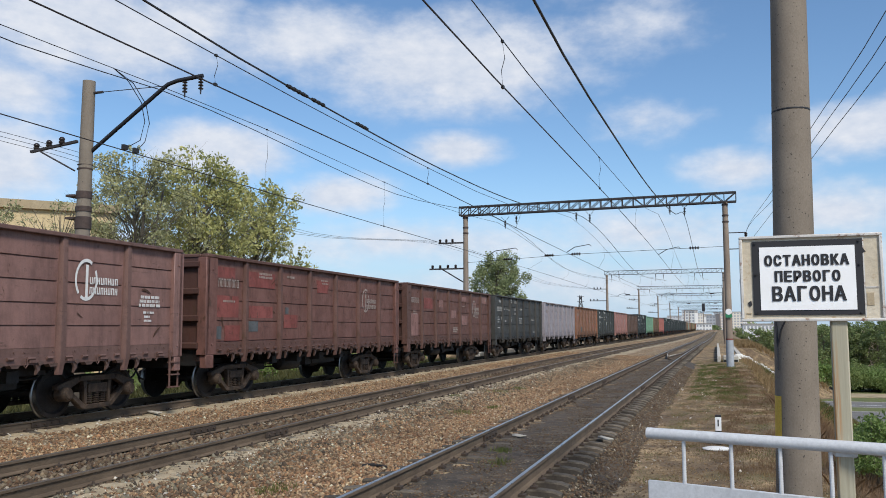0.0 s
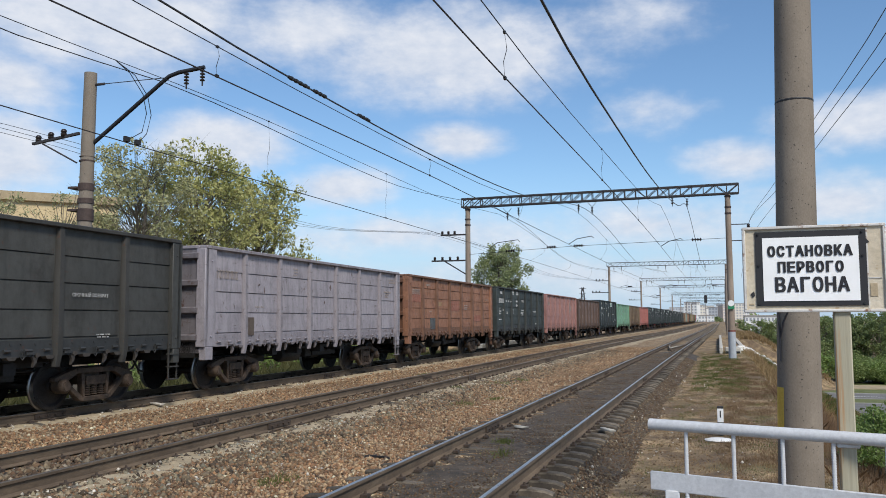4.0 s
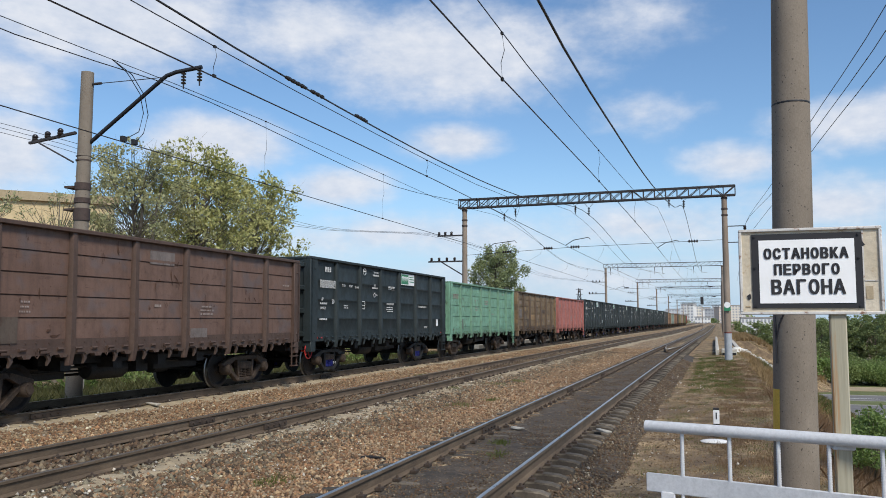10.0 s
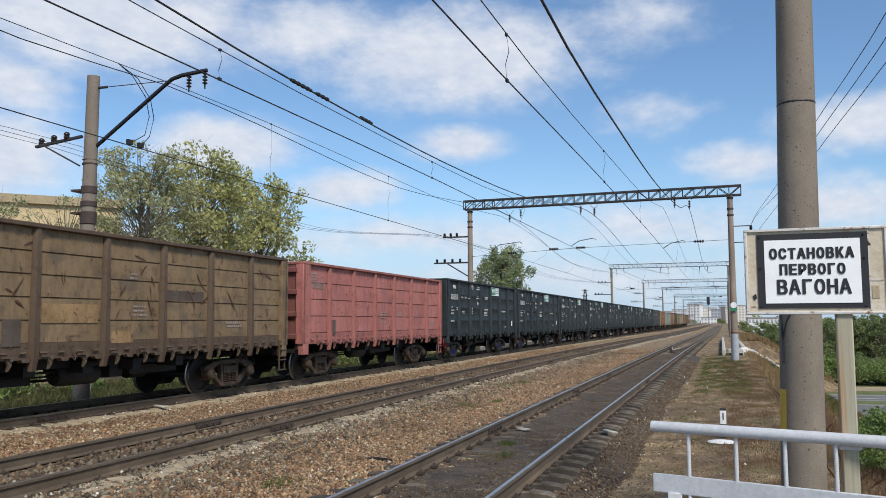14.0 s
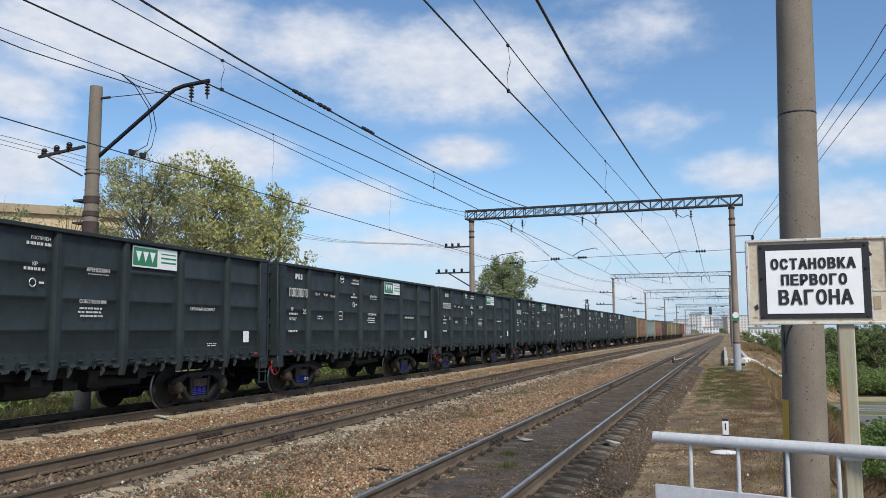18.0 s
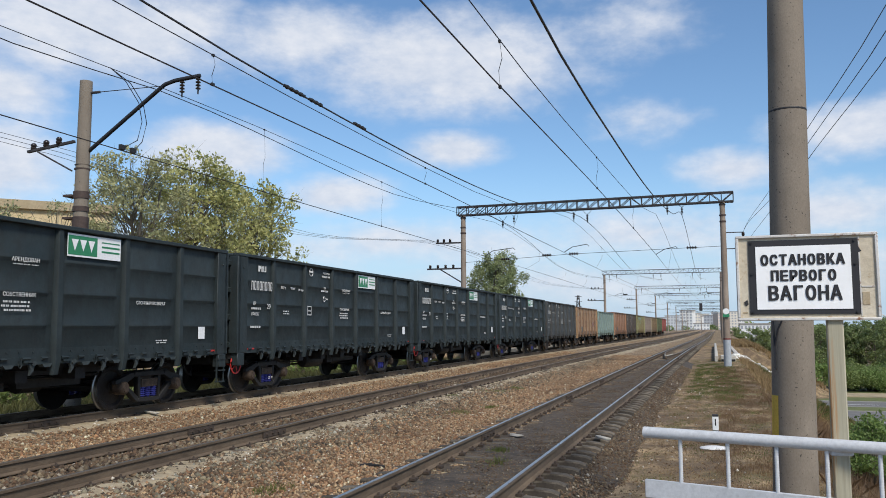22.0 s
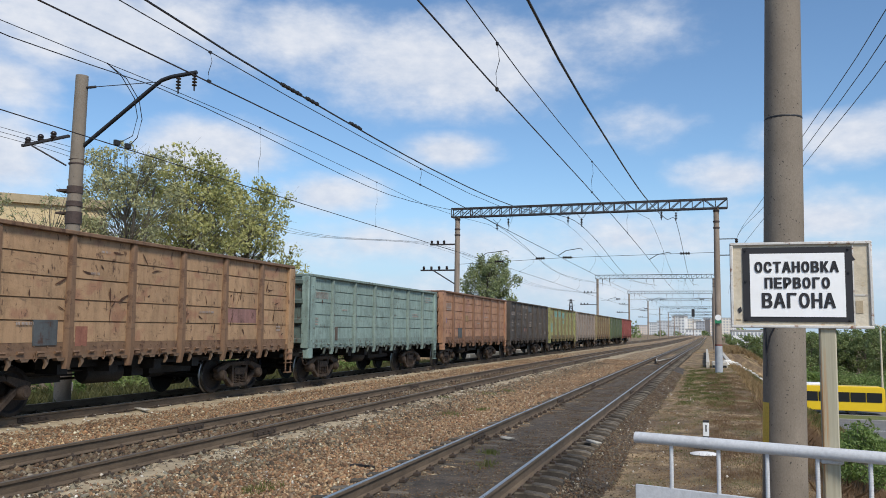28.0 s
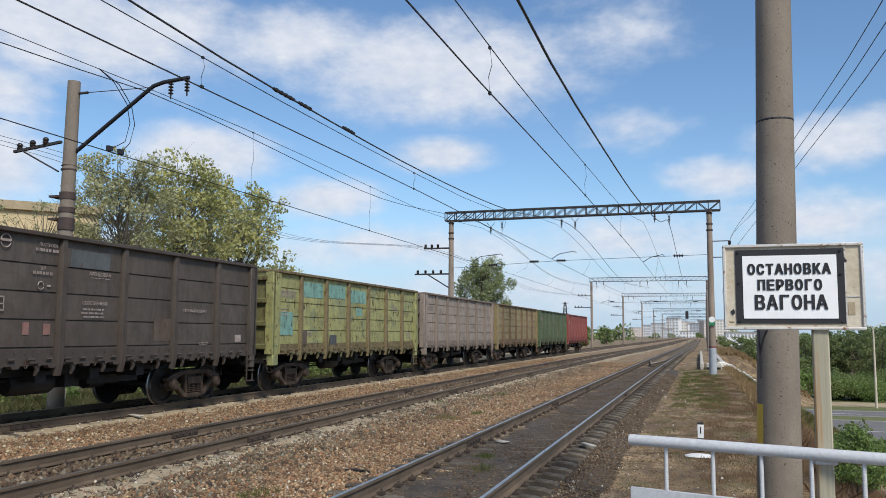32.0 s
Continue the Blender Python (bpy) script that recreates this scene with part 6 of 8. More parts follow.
def hang_insulators():
    for x, y, z in ((-2.3, 48.6, 8.6), (-1.5, 48.6, 8.5), (-7.7, 49.2, 8.55), (-6.9, 49.2, 8.4), (-12.1, 49.5, 8.3), (-11.4, 49.5, 8.55)):
        t = thing("hanging_insulator", "dark ribbed insulator string under the gantry", "insulator", "insulators on the gantry", at=pose(x, y, z))
        part("string", INS, None, t)
        bm = bmesh.new()
        tube(bm, [(-0.25, 0, 0.25), (-0.1, 0, 0.05), (0, 0, 0), (0.1, 0, 0.05), (0.25, 0, 0.25)], 0.012, 5)
        part("hanger", bm, M["wire"], t)


hang_insulators()


# ---- overhead wires ----
def interp3(stations, n=10):
    """Points between stations (x, y, z), on a smooth curve."""
    ys = [s[1] for s in stations]
    out = []
    yy = np.linspace(ys[0], ys[-1], n * (len(ys) - 1) + 1)
    for y in yy:
        i = min(max(np.searchsorted(ys, y) - 1, 0), len(ys) - 2)
        p = [stations[max(i - 1, 0)], stations[i], stations[i + 1], stations[min(i + 2, len(ys) - 1)]]
        t = (y - ys[i]) / (ys[i + 1] - ys[i])
        v = []
        for c in (0, 2):
            m1 = (p[2][c] - p[0][c]) / max(1e-6, p[2][1] - p[0][1]) * (ys[i + 1] - ys[i])
            m2 = (p[3][c] - p[1][c]) / max(1e-6, p[3][1] - p[1][1]) * (ys[i + 1] - ys[i])
            v.append((2 * t ** 3 - 3 * t * t + 1) * p[1][c] + (t ** 3 - 2 * t * t + t) * m1 + (-2 * t ** 3 + 3 * t * t) * p[2][c] + (t ** 3 - t * t) * m2)
        out.append((v[0], float(y), v[1]))
    return out


def wire(name, label, stations, r, mat="wire"):
    bm = bmesh.new()
    tube(bm, interp3(stations), r, 5)
    ob = part(name, bm, M[mat])
    return tagged(ob, label, "wire", "overhead wires")


def droppers(top, low, ys):
    """Thin hangers between a bearer wire and the contact wire below it."""
    for y in ys:
        tz = [(p[0], p[2]) for p in (min(interp3(top, 40), key=lambda p: abs(p[1] - y)), min(interp3(low, 40), key=lambda p: abs(p[1] - y)))]
        bm = bmesh.new()
        (x0, z0), (x1, z1) = tz
        tube(bm, [(x0, y, z0), (x0 + 0.03, y + 0.02, (z0 + z1) / 2 + 0.1), (x0 - 0.02, y, (z0 + z1) / 2 - 0.1), (x1, y, z1)], 0.006, 4)
        box(bm, x1 - 0.02, x1 + 0.02, y - 0.04, y + 0.04, z1 - 0.02, z1 + 0.03)
        box(bm, x0 - 0.02, x0 + 0.02, y - 0.03, y + 0.03, z0 - 0.02, z0 + 0.02)
        tagged(part("dropper", bm, M["wire"]), "thin wire hanger between bearer and contact wire", "wire", "droppers")


G1, G2 = 48.6, 115.5
# near track
NEAR_CONTACT = [(-3.1, -45, 5.5), (-3.05, 8.5, 5.44), (-3.05, 12.4, 5.5), (-3.05, 24.2, 5.73), (-3.0, 44, 5.85), (-2.9, 80, 5.8), (-2.3, G2, 5.85), (-1.6, 163, 5.85), (-1.2, 260, 5.85), (-0.6, 420, 5.85)]
NEAR_BEARER = [(-3.1, -45, 7.8), (-3.05, -10, 6.7), (-3.05, 10.6, 6.22), (-3.05, 23.9, 6.63), (-3.0, 40.9, 7.4), (-2.9, G1, 8.1), (-2.7, 80, 6.9), (-2.3, G2, 8.1), (-1.9, 139, 7.0), (-1.6, 163, 8.0), (-1.3, 212, 7.4), (-0.6, 420, 8.0)]
wire("contact_wire", "thin copper contact wire above the near track", NEAR_CONTACT, 0.0125, "copper_wire")
wire("bearer_wire", "sagging bearer wire above the near track", NEAR_BEARER, 0.0095)
droppers(NEAR_BEARER, NEAR_CONTACT, (12.4, 23.9, 35, 62, 75, 90, 103, 126, 139, 151, 178, 196))
wire("feeder_wire", "thick black feeder wire slung under the gantry", [(-1.5, -30, 6.5), (-1.6, 7.4, 4.95), (-1.6, 15.2, 5.12), (-1.6, 24.9, 5.64), (-1.58, 38, 6.75), (-1.5, G1, 8.0), (-1.3, 80, 6.6), (-0.8, G2, 8.0)], 0.016)
# middle track
MID_CONTACT = [(-8.3, -45, 6.0), (-8.3, 8.2, 5.98), (-8.3, 12.7, 6.05), (-8.3, 25.1, 6.18), (-8.3, 40.9, 6.17), (-7.9, 80, 6.1), (-7.0, G2, 6.1), (-6.0, 163, 6.1), (-5.4, 420, 6.1)]
MID_BEARER = [(-8.3, -45, 8.3), (-8.3, -10, 6.9), (-8.3, 10, 6.6), (-8.3, 23.8, 6.67), (-8.2, 33.9, 6.95), (-7.8, G1, 8.1), (-7.6, 80, 6.9), (-7.0, G2, 8.1), (-6.4, 139, 7.1), (-6, 163, 8.1), (-5.4, 420, 8.0)]
wire("contact_wire", "thin copper contact wire above the middle track", MID_CONTACT, 0.0135, "copper_wire")
wire("bearer_wire", "sagging bearer wire above the middle track", MID_BEARER, 0.0095)
droppers(MID_BEARER, MID_CONTACT, (12.5, 24, 36, 62, 76, 90, 103, 126, 139, 151, 178, 196))
wire("feeder_wire", "thick black feeder wire with splices over the middle track", [(-7.3, -30, 7.4), (-7.3, 9.2, 6.23), (-7.3, 13, 6.16), (-7.3, 22.1, 6.25), (-7.3, 32.7, 6.74), (-6.95, G1, 8.0), (-6.8, 80, 6.8), (-6.2, G2, 8.0)], 0.017)
for k, (y, n) in enumerate(((13.3, 9), (14.3, 6), (16.4, 7))):
    bm = bmesh.new()
    for j in range(n):
        yy = y + 0.09 * j
        z = float(np.interp(yy, (9.2, 13, 22.1), (6.23, 6.16, 6.25)))
        lathe(bm, [(0.02, -0.035), (0.035 + 0.01 * (j % 2), -0.03), (0.035, 0.03), (0.02, 0.035)], centre=(-7.3, yy, z), axis="Y", n=6)
    rod(bm, (-7.3, y - 0.04, float(np.interp(y, (9.2, 13, 22.1), (6.23, 6.16, 6.25)))), (-7.3, y + 0.09 * n - 0.05, float(np.interp(y + 0.09 * n, (9.2, 13, 22.1), (6.23, 6.16, 6.25)))), 0.03, n=6)
    tagged(part("wire_splice", bm, M["wire"]), "wrapped splice on the feeder wire", "wire", "splices")
# far track
FAR_CONTACT = [(-13.4, -45, 6.0), (-13.4, 12.6, 6.02), (-13.4, 25, 6.07), (-13.4, 58, 6.2), (-13.0, G2, 6.1), (-12.4, 163, 6.1), (-11.6, 420, 6.1)]
FAR_BEARER = [(-13.4, -45, 8.3), (-13.4, -10, 7.4), (-13.4, 12.5, 7.8), (-13.4, 16, 7.93), (-13.4, 23, 8.06), (-13.4, 33, 8.02), (-13.2, 42, 7.95), (-12.2, G1, 8.0), (-12.8, 80, 7.0), (-12.8, G2, 8.1), (-12.4, 163, 8.1), (-11.6, 420, 8.0)]
wire("contact_wire", "thin copper contact wire above the goods train", FAR_CONTACT, 0.0135, "copper_wire")
wire("bearer_wire", "bearer wire above the goods train", FAR_BEARER, 0.0095)
droppers(FAR_BEARER, FAR_CONTACT, (23.1, 33, 62, 76, 90, 103, 126, 139, 151))
wire("feeder_wire", "black feeder wire held by the mast's arm", [(-14, -30, 8.3), (-14, 13.1, 7.82), (-14, 19.55, 8.18), (-13.8, 35.4, 7.89), (-12.3, G1, 8.3), (-13.6, 80, 7.4), (-13, G2, 8.2)], 0.013)
for k, (x, z) in enumerate(((-18.6, 6.95), (-18.15, 6.95), (-17.7, 6.95))):
    wire("line_wire", "thin line wire on the mast's cross-arm", [(x, -40, z), (x, 0, z - 0.7), (x, 19.2, z), (x - 0.1, 35, z - 0.75), (x + 2.2, 49.4, z), (x + 2.4, 80, z - 0.8), (x + 3, 115.5, z)], 0.007)


# ---- mast with the long arm beyond the train ----
def build_far_mast():
    p = concrete_pole("mast", (-17.08, 19.25, -1.2), (-16.95, 19.2, 8.86), 0.235, 0.175, "grey round concrete mast with a black bent arm")
    bm = bmesh.new()
    tip = Vector((-13.42, 19.6, 8.80))
    pts = [Vector((-16.85, 19.25, 6.80)), Vector((-14.78, 19.48, 8.42)), Vector((-14.5, 19.5, 8.62)), Vector((-14.2, 19.53, 8.71)), tip]
    tube(bm, pts, 0.058, 10)
    part("bent_arm", bm, M["black_steel"], p, "black tubular bent arm")
    for d, l in ((0.06, 0.45), (0.55, 0.5)):
        q = tip.lerp(pts[3], d / 0.78)
        part("insulator", INS, None, p, at=Matrix.Translation(q + Vector((0, 0, -0.02))))
    bm = bmesh.new()
    rod(bm, (-16.95, 19.2, 8.5), (-16.5, 19.25, 8.52), 0.04, n=8)
    rod(bm, (-16.5, 19.25, 8.52), (-14.65, 19.48, 8.58), 0.012, n=6)
    part("stay_rod", bm, M["gantry"], p)
    bm = bmesh.new()
    beam(bm, (-17.2, 19.1, 7.1), (-18.75, 19.0, 6.88), 0.09, 0.07)
    part("cross_arm", bm, M["gantry"], p)
    bm = bmesh.new()
    rod(bm, (-17.25, 19.1, 6.25), (-18.4, 19.0, 6.86), 0.025, n=6)
    part("brace", bm, M["gantry"], p)
    bm = bmesh.new()
    lathe(bm, [(0.03, -0.05), (0.06, 0.0), (0.085, 0.03), (0.085, 0.08), (0.06, 0.09), (0.085, 0.12), (0.085, 0.16), (0.05, 0.2), (0.02, 0.21)], n=10)
    me = to_mesh("pin_insulator", bm, M["insulator"])
    for x in (-18.6, -18.15, -17.7):
        part("pin_insulator", me, None, p, at=pose(x, 19.05, 6.93 + 0.13 * (x + 18.6)))
    for z, h in ((6.3, 0.06), (5.55, 0.22), (5.15, 0.16), (4.75, 0.36), (6.42, 0.03)):
        bm = bmesh.new()
        r = 0.235 - 0.006 * (z + 1.2)
        lathe(bm, [(r, z - h / 2), (r + 0.025, z - h / 2 + 0.01), (r + 0.025, z + h / 2 - 0.01), (r, z + h / 2)], centre=(-17.0, 19.22, 0), n=18)
        part("clamp_band", bm, M["band"], p)
    bm = bmesh.new()
    box(bm, -17.45, -17.15, 19.0, 19.4, 5.5, 5.56)
    part("bracket", bm, M["band"], p)
    bm = bmesh.new()
    box(bm, -17.45, -17.15, 19.0, 19.4, 4.86, 4.92)
    part("bracket", bm, M["band"], p)


build_far_mast()


# ---- trees and bushes ----
def leaf_cloud(name, centres, per, size, material, parent, seed, droop=0.0, label=""):
    """A crown: many small leaves gathered in clumps. centres: (x, y, z, radius)."""
    rng = np.random.default_rng(seed)
    V = []
    for x, y, z, r in centres:
        n = max(6, int(per * (r ** 1.6)))
        d = rng.normal(size=(n, 3))
        d /= np.linalg.norm(d, axis=1)[:, None]
        p = d * (r * (0.35 + 0.65 * rng.random(n)[:, None] ** 0.6)) * np.array([1, 1, 0.85])
        p[:, 2] -= droop * rng.random(n) * r
        V.append(p + np.array([x, y, z]))
    p = np.concatenate(V)
    n = len(p)
    u = rng.normal(size=(n, 3))
    u /= np.linalg.norm(u, axis=1)[:, None]
    v = np.cross(u, rng.normal(size=(n, 3)))
    v /= np.linalg.norm(v, axis=1)[:, None]
    s = (size * (0.6 + 0.8 * rng.random(n)))[:, None]
    quad = np.stack([p - u * s, p + v * s * 0.55, p + u * s, p - v * s * 0.55], 1)
    me = bpy.data.meshes.new(name)
    me.vertices.add(n * 4)
    me.vertices.foreach_set("co", quad.reshape(-1))
    me.loops.add(n * 4)
    me.loops.foreach_set("vertex_index", np.arange(n * 4))
    me.polygons.add(n)
    me.polygons.foreach_set("loop_start", np.arange(0, n * 4, 4))
    me.update(calc_edges=True)
    me.materials.append(material)
    return part(name, me, None, parent, label)


def tree(base, height, spread, leaves, seed, label, leaf_size=0.11, per=420, clumps=70, bare=0.0, low=0.25, droop=0.2, category="tree", puff=(0.13, 0.27)):
    """A tapered trunk, limbs, twigs and a clumpy, uneven crown."""
    r = random.Random(seed)
    t = thing("tree", label, category)
    bm = bmesh.new()
    b = Vector(base)
    centres = []
    stems = r.choice((1, 2)) if spread > 2.5 else 1
    for s in range(stems):
        lean = Vector((r.uniform(-0.12, 0.12), r.uniform(-0.12, 0.12), 1)).normalized()
        p, rad = b + Vector((r.uniform(-0.3, 0.3), r.uniform(-0.3, 0.3), 0)) * s, 0.035 * height * 0.55
        for k in range(5):
            q = p + lean * (height * 0.17) + Vector((r.uniform(-0.15, 0.15), r.uniform(-0.15, 0.15), 0))
            rod(bm, p, q, rad, rad * 0.75, 8, caps=k == 0)
            p, rad = q, rad * 0.75
    part("trunk", bm, M["bark"], t)
    bm = bmesh.new()
    for k in range(clumps):
        f = low + (1 - low) * (k + r.random()) / clumps
        a = r.uniform(0, 2 * math.pi)
        wide = spread * math.sqrt(max(0.05, 1 - ((f - 0.55) / 0.55) ** 2)) * r.uniform(0.25, 1.05)
        c = b + Vector((math.cos(a) * wide, math.sin(a) * wide, height * f * r.uniform(0.92, 1.03)))
        stem = b + Vector((0, 0, height * max(0.12, f - 0.22)))
        mid = stem.lerp(c, 0.55) + Vector((0, 0, -0.1 * wide))
        rod(bm, stem, mid, 0.028 * (1.3 - f) * height * 0.16, 0.02, 5, caps=False)
        rod(bm, mid, c, 0.02, 0.006, 4, caps=False)
        for _ in range(3):
            rod(bm, mid.lerp(c, r.random()), c + Vector((r.uniform(-1, 1), r.uniform(-1, 1), r.uniform(-0.4, 0.9))) * spread * 0.22, 0.009, 0.003, 3, caps=False)
        if r.random() >= bare:
            centres.append((*c, spread * r.uniform(*puff)))
    part("limb", bm, M["bark"], t)
    leaf_cloud("crown", centres, per, leaf_size, M[leaves], t, seed, droop)
    return t


def bush(base, radius, height, leaves, seed, label, leaf_size=0.06, per=700, clumps=22, category="bush"):
    """A low shrub: stems from one root and clumps of leaves."""
    r = random.Random(seed)
    t = thing("bush", label, category)
    b = Vector(base)
    bm = bmesh.new()
    centres = []
    for k in range(clumps):
        a, f = r.uniform(0, 2 * math.pi), r.random() ** 0.6
        c = b + Vector((math.cos(a) * radius * f, math.sin(a) * radius * f, height * r.uniform(0.35, 1.0) * (1 - 0.35 * f)))
        rod(bm, b, c, 0.012 + 0.004 * height, 0.004, 4, caps=False)
        centres.append((*c, radius * r.uniform(0.22, 0.42)))
    part("limb", bm, M["bark"], t)
    leaf_cloud("foliage", centres, per, leaf_size, M[leaves], t, seed, 0.2)
    return t


def blades(name, label, places, height, width, material, seed, category="grass"):
    """Upright grass blades at the places: one object."""
    rng = np.random.default_rng(seed)
    p = np.asarray(places, float)
    n = len(p)
    a = rng.uniform(0, 2 * np.pi, n)
    h = height * (0.45 + 0.8 * rng.random(n))
    w = width * (0.6 + 0.8 * rng.random(n))
    lean = rng.normal(size=(n, 2)) * 0.35 * h[:, None]
    d = np.stack([np.cos(a), np.sin(a), 0 * a], -1) * w[:, None]
    tip = p + np.concatenate([lean, h[:, None]], 1)
    mid = p + np.concatenate([lean * 0.35, 0.55 * h[:, None]], 1)
    quad = np.stack([p - d, p + d, mid + d * 0.7, tip, mid - d * 0.7], 1)
    me = bpy.data.meshes.new(name)
    me.vertices.add(n * 5)
    me.vertices.foreach_set("co", quad.reshape(-1))
    me.loops.add(n * 5)
    me.loops.foreach_set("vertex_index", np.arange(n * 5))
    me.polygons.add(n)
    me.polygons.foreach_set("loop_start", np.arange(0, n * 5, 5))
    me.update(calc_edges=True)
    me.materials.append(material)
    return tagged(new(name, me), label, category, kind="stuff")


def patch(x0, x1, y0, y1, n, seed, thresh=None, power=1.0):
    """Places on the ground, gathered in tufts."""
    rng = np.random.default_rng(seed)
    out = []
    while len(out) < n:
        x, y = rng.uniform(x0, x1), y0 + (y1 - y0) * rng.random() ** power
        if thresh is not None and noise.noise(Vector((x * 1.9, y * 0.9, seed))) + 0.4 * noise.noise(Vector((x * 5, y * 3, seed))) < thresh:
            continue
        for _ in range(6):
            xx, yy = x + rng.normal() * 0.08, y + rng.normal() * 0.08
            out.append((xx, yy, ground_z(xx, yy) - 0.01))
    return out[:n]


def build_trees():
    # beyond the train: a wide pale clump of trees
    tree((-28.5, 36.0, -1.3), 12.3, 3.7, "leaf_grey", 11, "tall pale grey-green willow tree with airy crown", per=230, clumps=260, low=0.12, leaf_size=0.085, bare=0.1, puff=(0.09, 0.18))
    tree((-28.5, 41.5, -1.3), 13.0, 3.9, "leaf_pale", 12, "broad tree with yellowing green leaves", per=140, clumps=320, low=0.12, leaf_size=0.115, puff=(0.09, 0.19))
    tree((-28.6, 48.0, -1.3), 12.4, 3.9, "leaf_pale", 13, "rounded tree with yellowing green leaves", per=140, clumps=290, low=0.12, leaf_size=0.115, puff=(0.09, 0.19))
    tree((-30.5, 33.0, -1.3), 9.4, 2.3, "leaf_grey", 14, "thin half-bare tree with grey twigs", per=120, clumps=110, low=0.3, leaf_size=0.07, bare=0.5, puff=(0.1, 0.2))
    tree((-31.5, 29.0, -1.3), 9.3, 2.2, "leaf_grey", 15, "thin half-bare tree with grey twigs", per=190, clumps=100, low=0.3, leaf_size=0.08, bare=0.3, puff=(0.1, 0.2))
    tree((-25.0, 98, -1.3), 12.2, 4.0, "leaf_birch", 16, "dense green birch tree behind the train", per=240, clumps=300, low=0.2, leaf_size=0.12, droop=1.5, puff=(0.08, 0.17))
    for k, (x, y, h) in enumerate(((-30, 128, 6.6), (-29, 138, 6.2), (-31, 155, 5.6), (-29, 175, 5.4), (-26, 200, 5), (-24, 230, 5), (-33, 60, 5.5), (-36, 75, 6))):
        tree((x, y, -1.4), h, h * 0.42, "leaf_green", 30 + k, "green tree beside the railway", per=45, clumps=45, low=0.15, leaf_size=0.35)
    # bushes and weeds behind the train
    r = random.Random(5)
    for k in range(34):
        y = 9 + k * 1.5 + r.uniform(-0.6, 0.6)
        bush((-20.5 - r.uniform(0, 4.5), y, -0.95), r.uniform(0.7, 1.4), r.uniform(0.7, 1.7), r.choice(("leaf_bush", "leaf_green", "leaf_bush")), 60 + k, "green bush on the grass behind the train", 0.09, 170, 14)
    # low land by the road: hedge and wood
    for k in range(26):
        x = 13.0 + k * 1.2
        bush((x + r.uniform(-0.5, 0.5), 109.5 + r.uniform(-2, 3), -5.95), r.uniform(2.0, 3.0), r.uniform(2.8, 4.4), r.choice(("leaf_bush", "leaf_bush", "leaf_green")), 120 + k, "light green shrub of the thicket by the road", 0.10, 240, 34)
    for k in range(34):
        x = 5 + k * 1.5 + r.uniform(-1, 1)
        y = 140 + r.uniform(0, 45) if x > 12 else 170 + r.uniform(0, 60)
        h = 6.4 + 0.085 * max(0, x - 8) + r.uniform(-0.6, 1.2)
        tree((x, y, -6), h * 1.05, h * 0.42, "leaf_dark", 170 + k, "dark green tree of the wood beyond the road", per=130, clumps=56, low=0.08, leaf_size=0.18)
    for k in range(14):
        y = 102 + k * 7.0
        bush((10.2 + k * 0.4 + r.uniform(-0.5, 1.0), y, ground_z(10.2 + k * 0.4, y)), r.uniform(1.2, 2.0), r.uniform(1.4, 2.6), r.choice(("leaf_green", "leaf_dark", "leaf_bush")), 230 + k, "shrub on the railway bank", 0.13, 150, 18)
    # weeds right beside the mast
    bush((2.1, 13.6, -0.65), 0.42, 1.2, "leaf_bush", 260, "green shrub on the bank beside the mast", 0.024, 2600, 40)
    bush((2.45, 15.2, -0.9), 0.5, 1.25, "leaf_bush", 261, "green shrub on the bank beside the mast", 0.026, 2200, 36)
    bush((2.95, 18.0, -1.25), 0.6, 1.4, "leaf_green", 262, "green shrub on the bank", 0.04, 900, 30)


build_trees()

blades("dry_weeds", "tall red-brown dry weeds on the bank", patch(1.45, 3.6, 7.0, 28, 40000, 71, None, 1.4), 0.26, 0.0016, M["weed"], 72)
blades("dry_weeds", "low red-brown dry weeds on the shoulder", patch(0.0, 1.6, 9, 48, 30000, 91, 0.0, 1.3), 0.075, 0.003, M["weed"], 92)
blades("green_grass", "green grass on the shoulder near the bridge", patch(-0.9, 0.9, 26, 52, 16000, 93, 0.0, 1.0), 0.07, 0.005, M["grass"], 94)
blades("bank_grass", "tan dry grass on the bank beyond the road", patch(2.2, 11.5, 100, 150, 16000, 87, None, 1.2), 0.45, 0.03, M["dry_grass"], 88)
blades("dry_grass", "short dry grass on the shoulder of the line", patch(-1.2, 1.6, 5.5, 60, 52000, 73, -0.12, 1.4), 0.04, 0.0028, M["dry_grass"], 74)
blades("green_grass", "sparse green grass on the shoulder of the line", patch(-1.3, 1.8, 6, 60, 24000, 75, 0.18, 1.1), 0.045, 0.0032, M["grass"], 76)
def tufts(spots, per, seed):
    """Low weeds gathered round a few spots of the stone bed."""
    rng = np.random.default_rng(seed)
    out = []
    for x, y, r in spots:
        for _ in range(per):
            p, q = x + rng.normal() * r, y + rng.normal() * r * 1.6
            out.append((p, q, bed_z(p, q) + 0.005))
    return out


blades("green_tufts", "small green weeds among the stones", tufts(((-6.6, 25.7, 0.22), (-6.3, 27.4, 0.12), (-7.2, 23.2, 0.1), (-5.9, 19.6, 0.16), (-5.5, 21.0, 0.1), (-3.0, 12.0, 0.12), (-3.3, 13.1, 0.07), (-10.2, 47, 0.3), (-10.6, 30, 0.15), (-5.4, 9.6, 0.12), (-1.3, 10.2, 0.1), (-1.1, 12.3, 0.12)), 190, 85), 0.07, 0.005, M["grass"], 86)
blades("bank_grass", "dry and green grass on the railway bank", patch(1.6, 9.0, 26, 63, 26000, 77, None, 1.0), 0.3, 0.012, M["dry_grass"], 78)
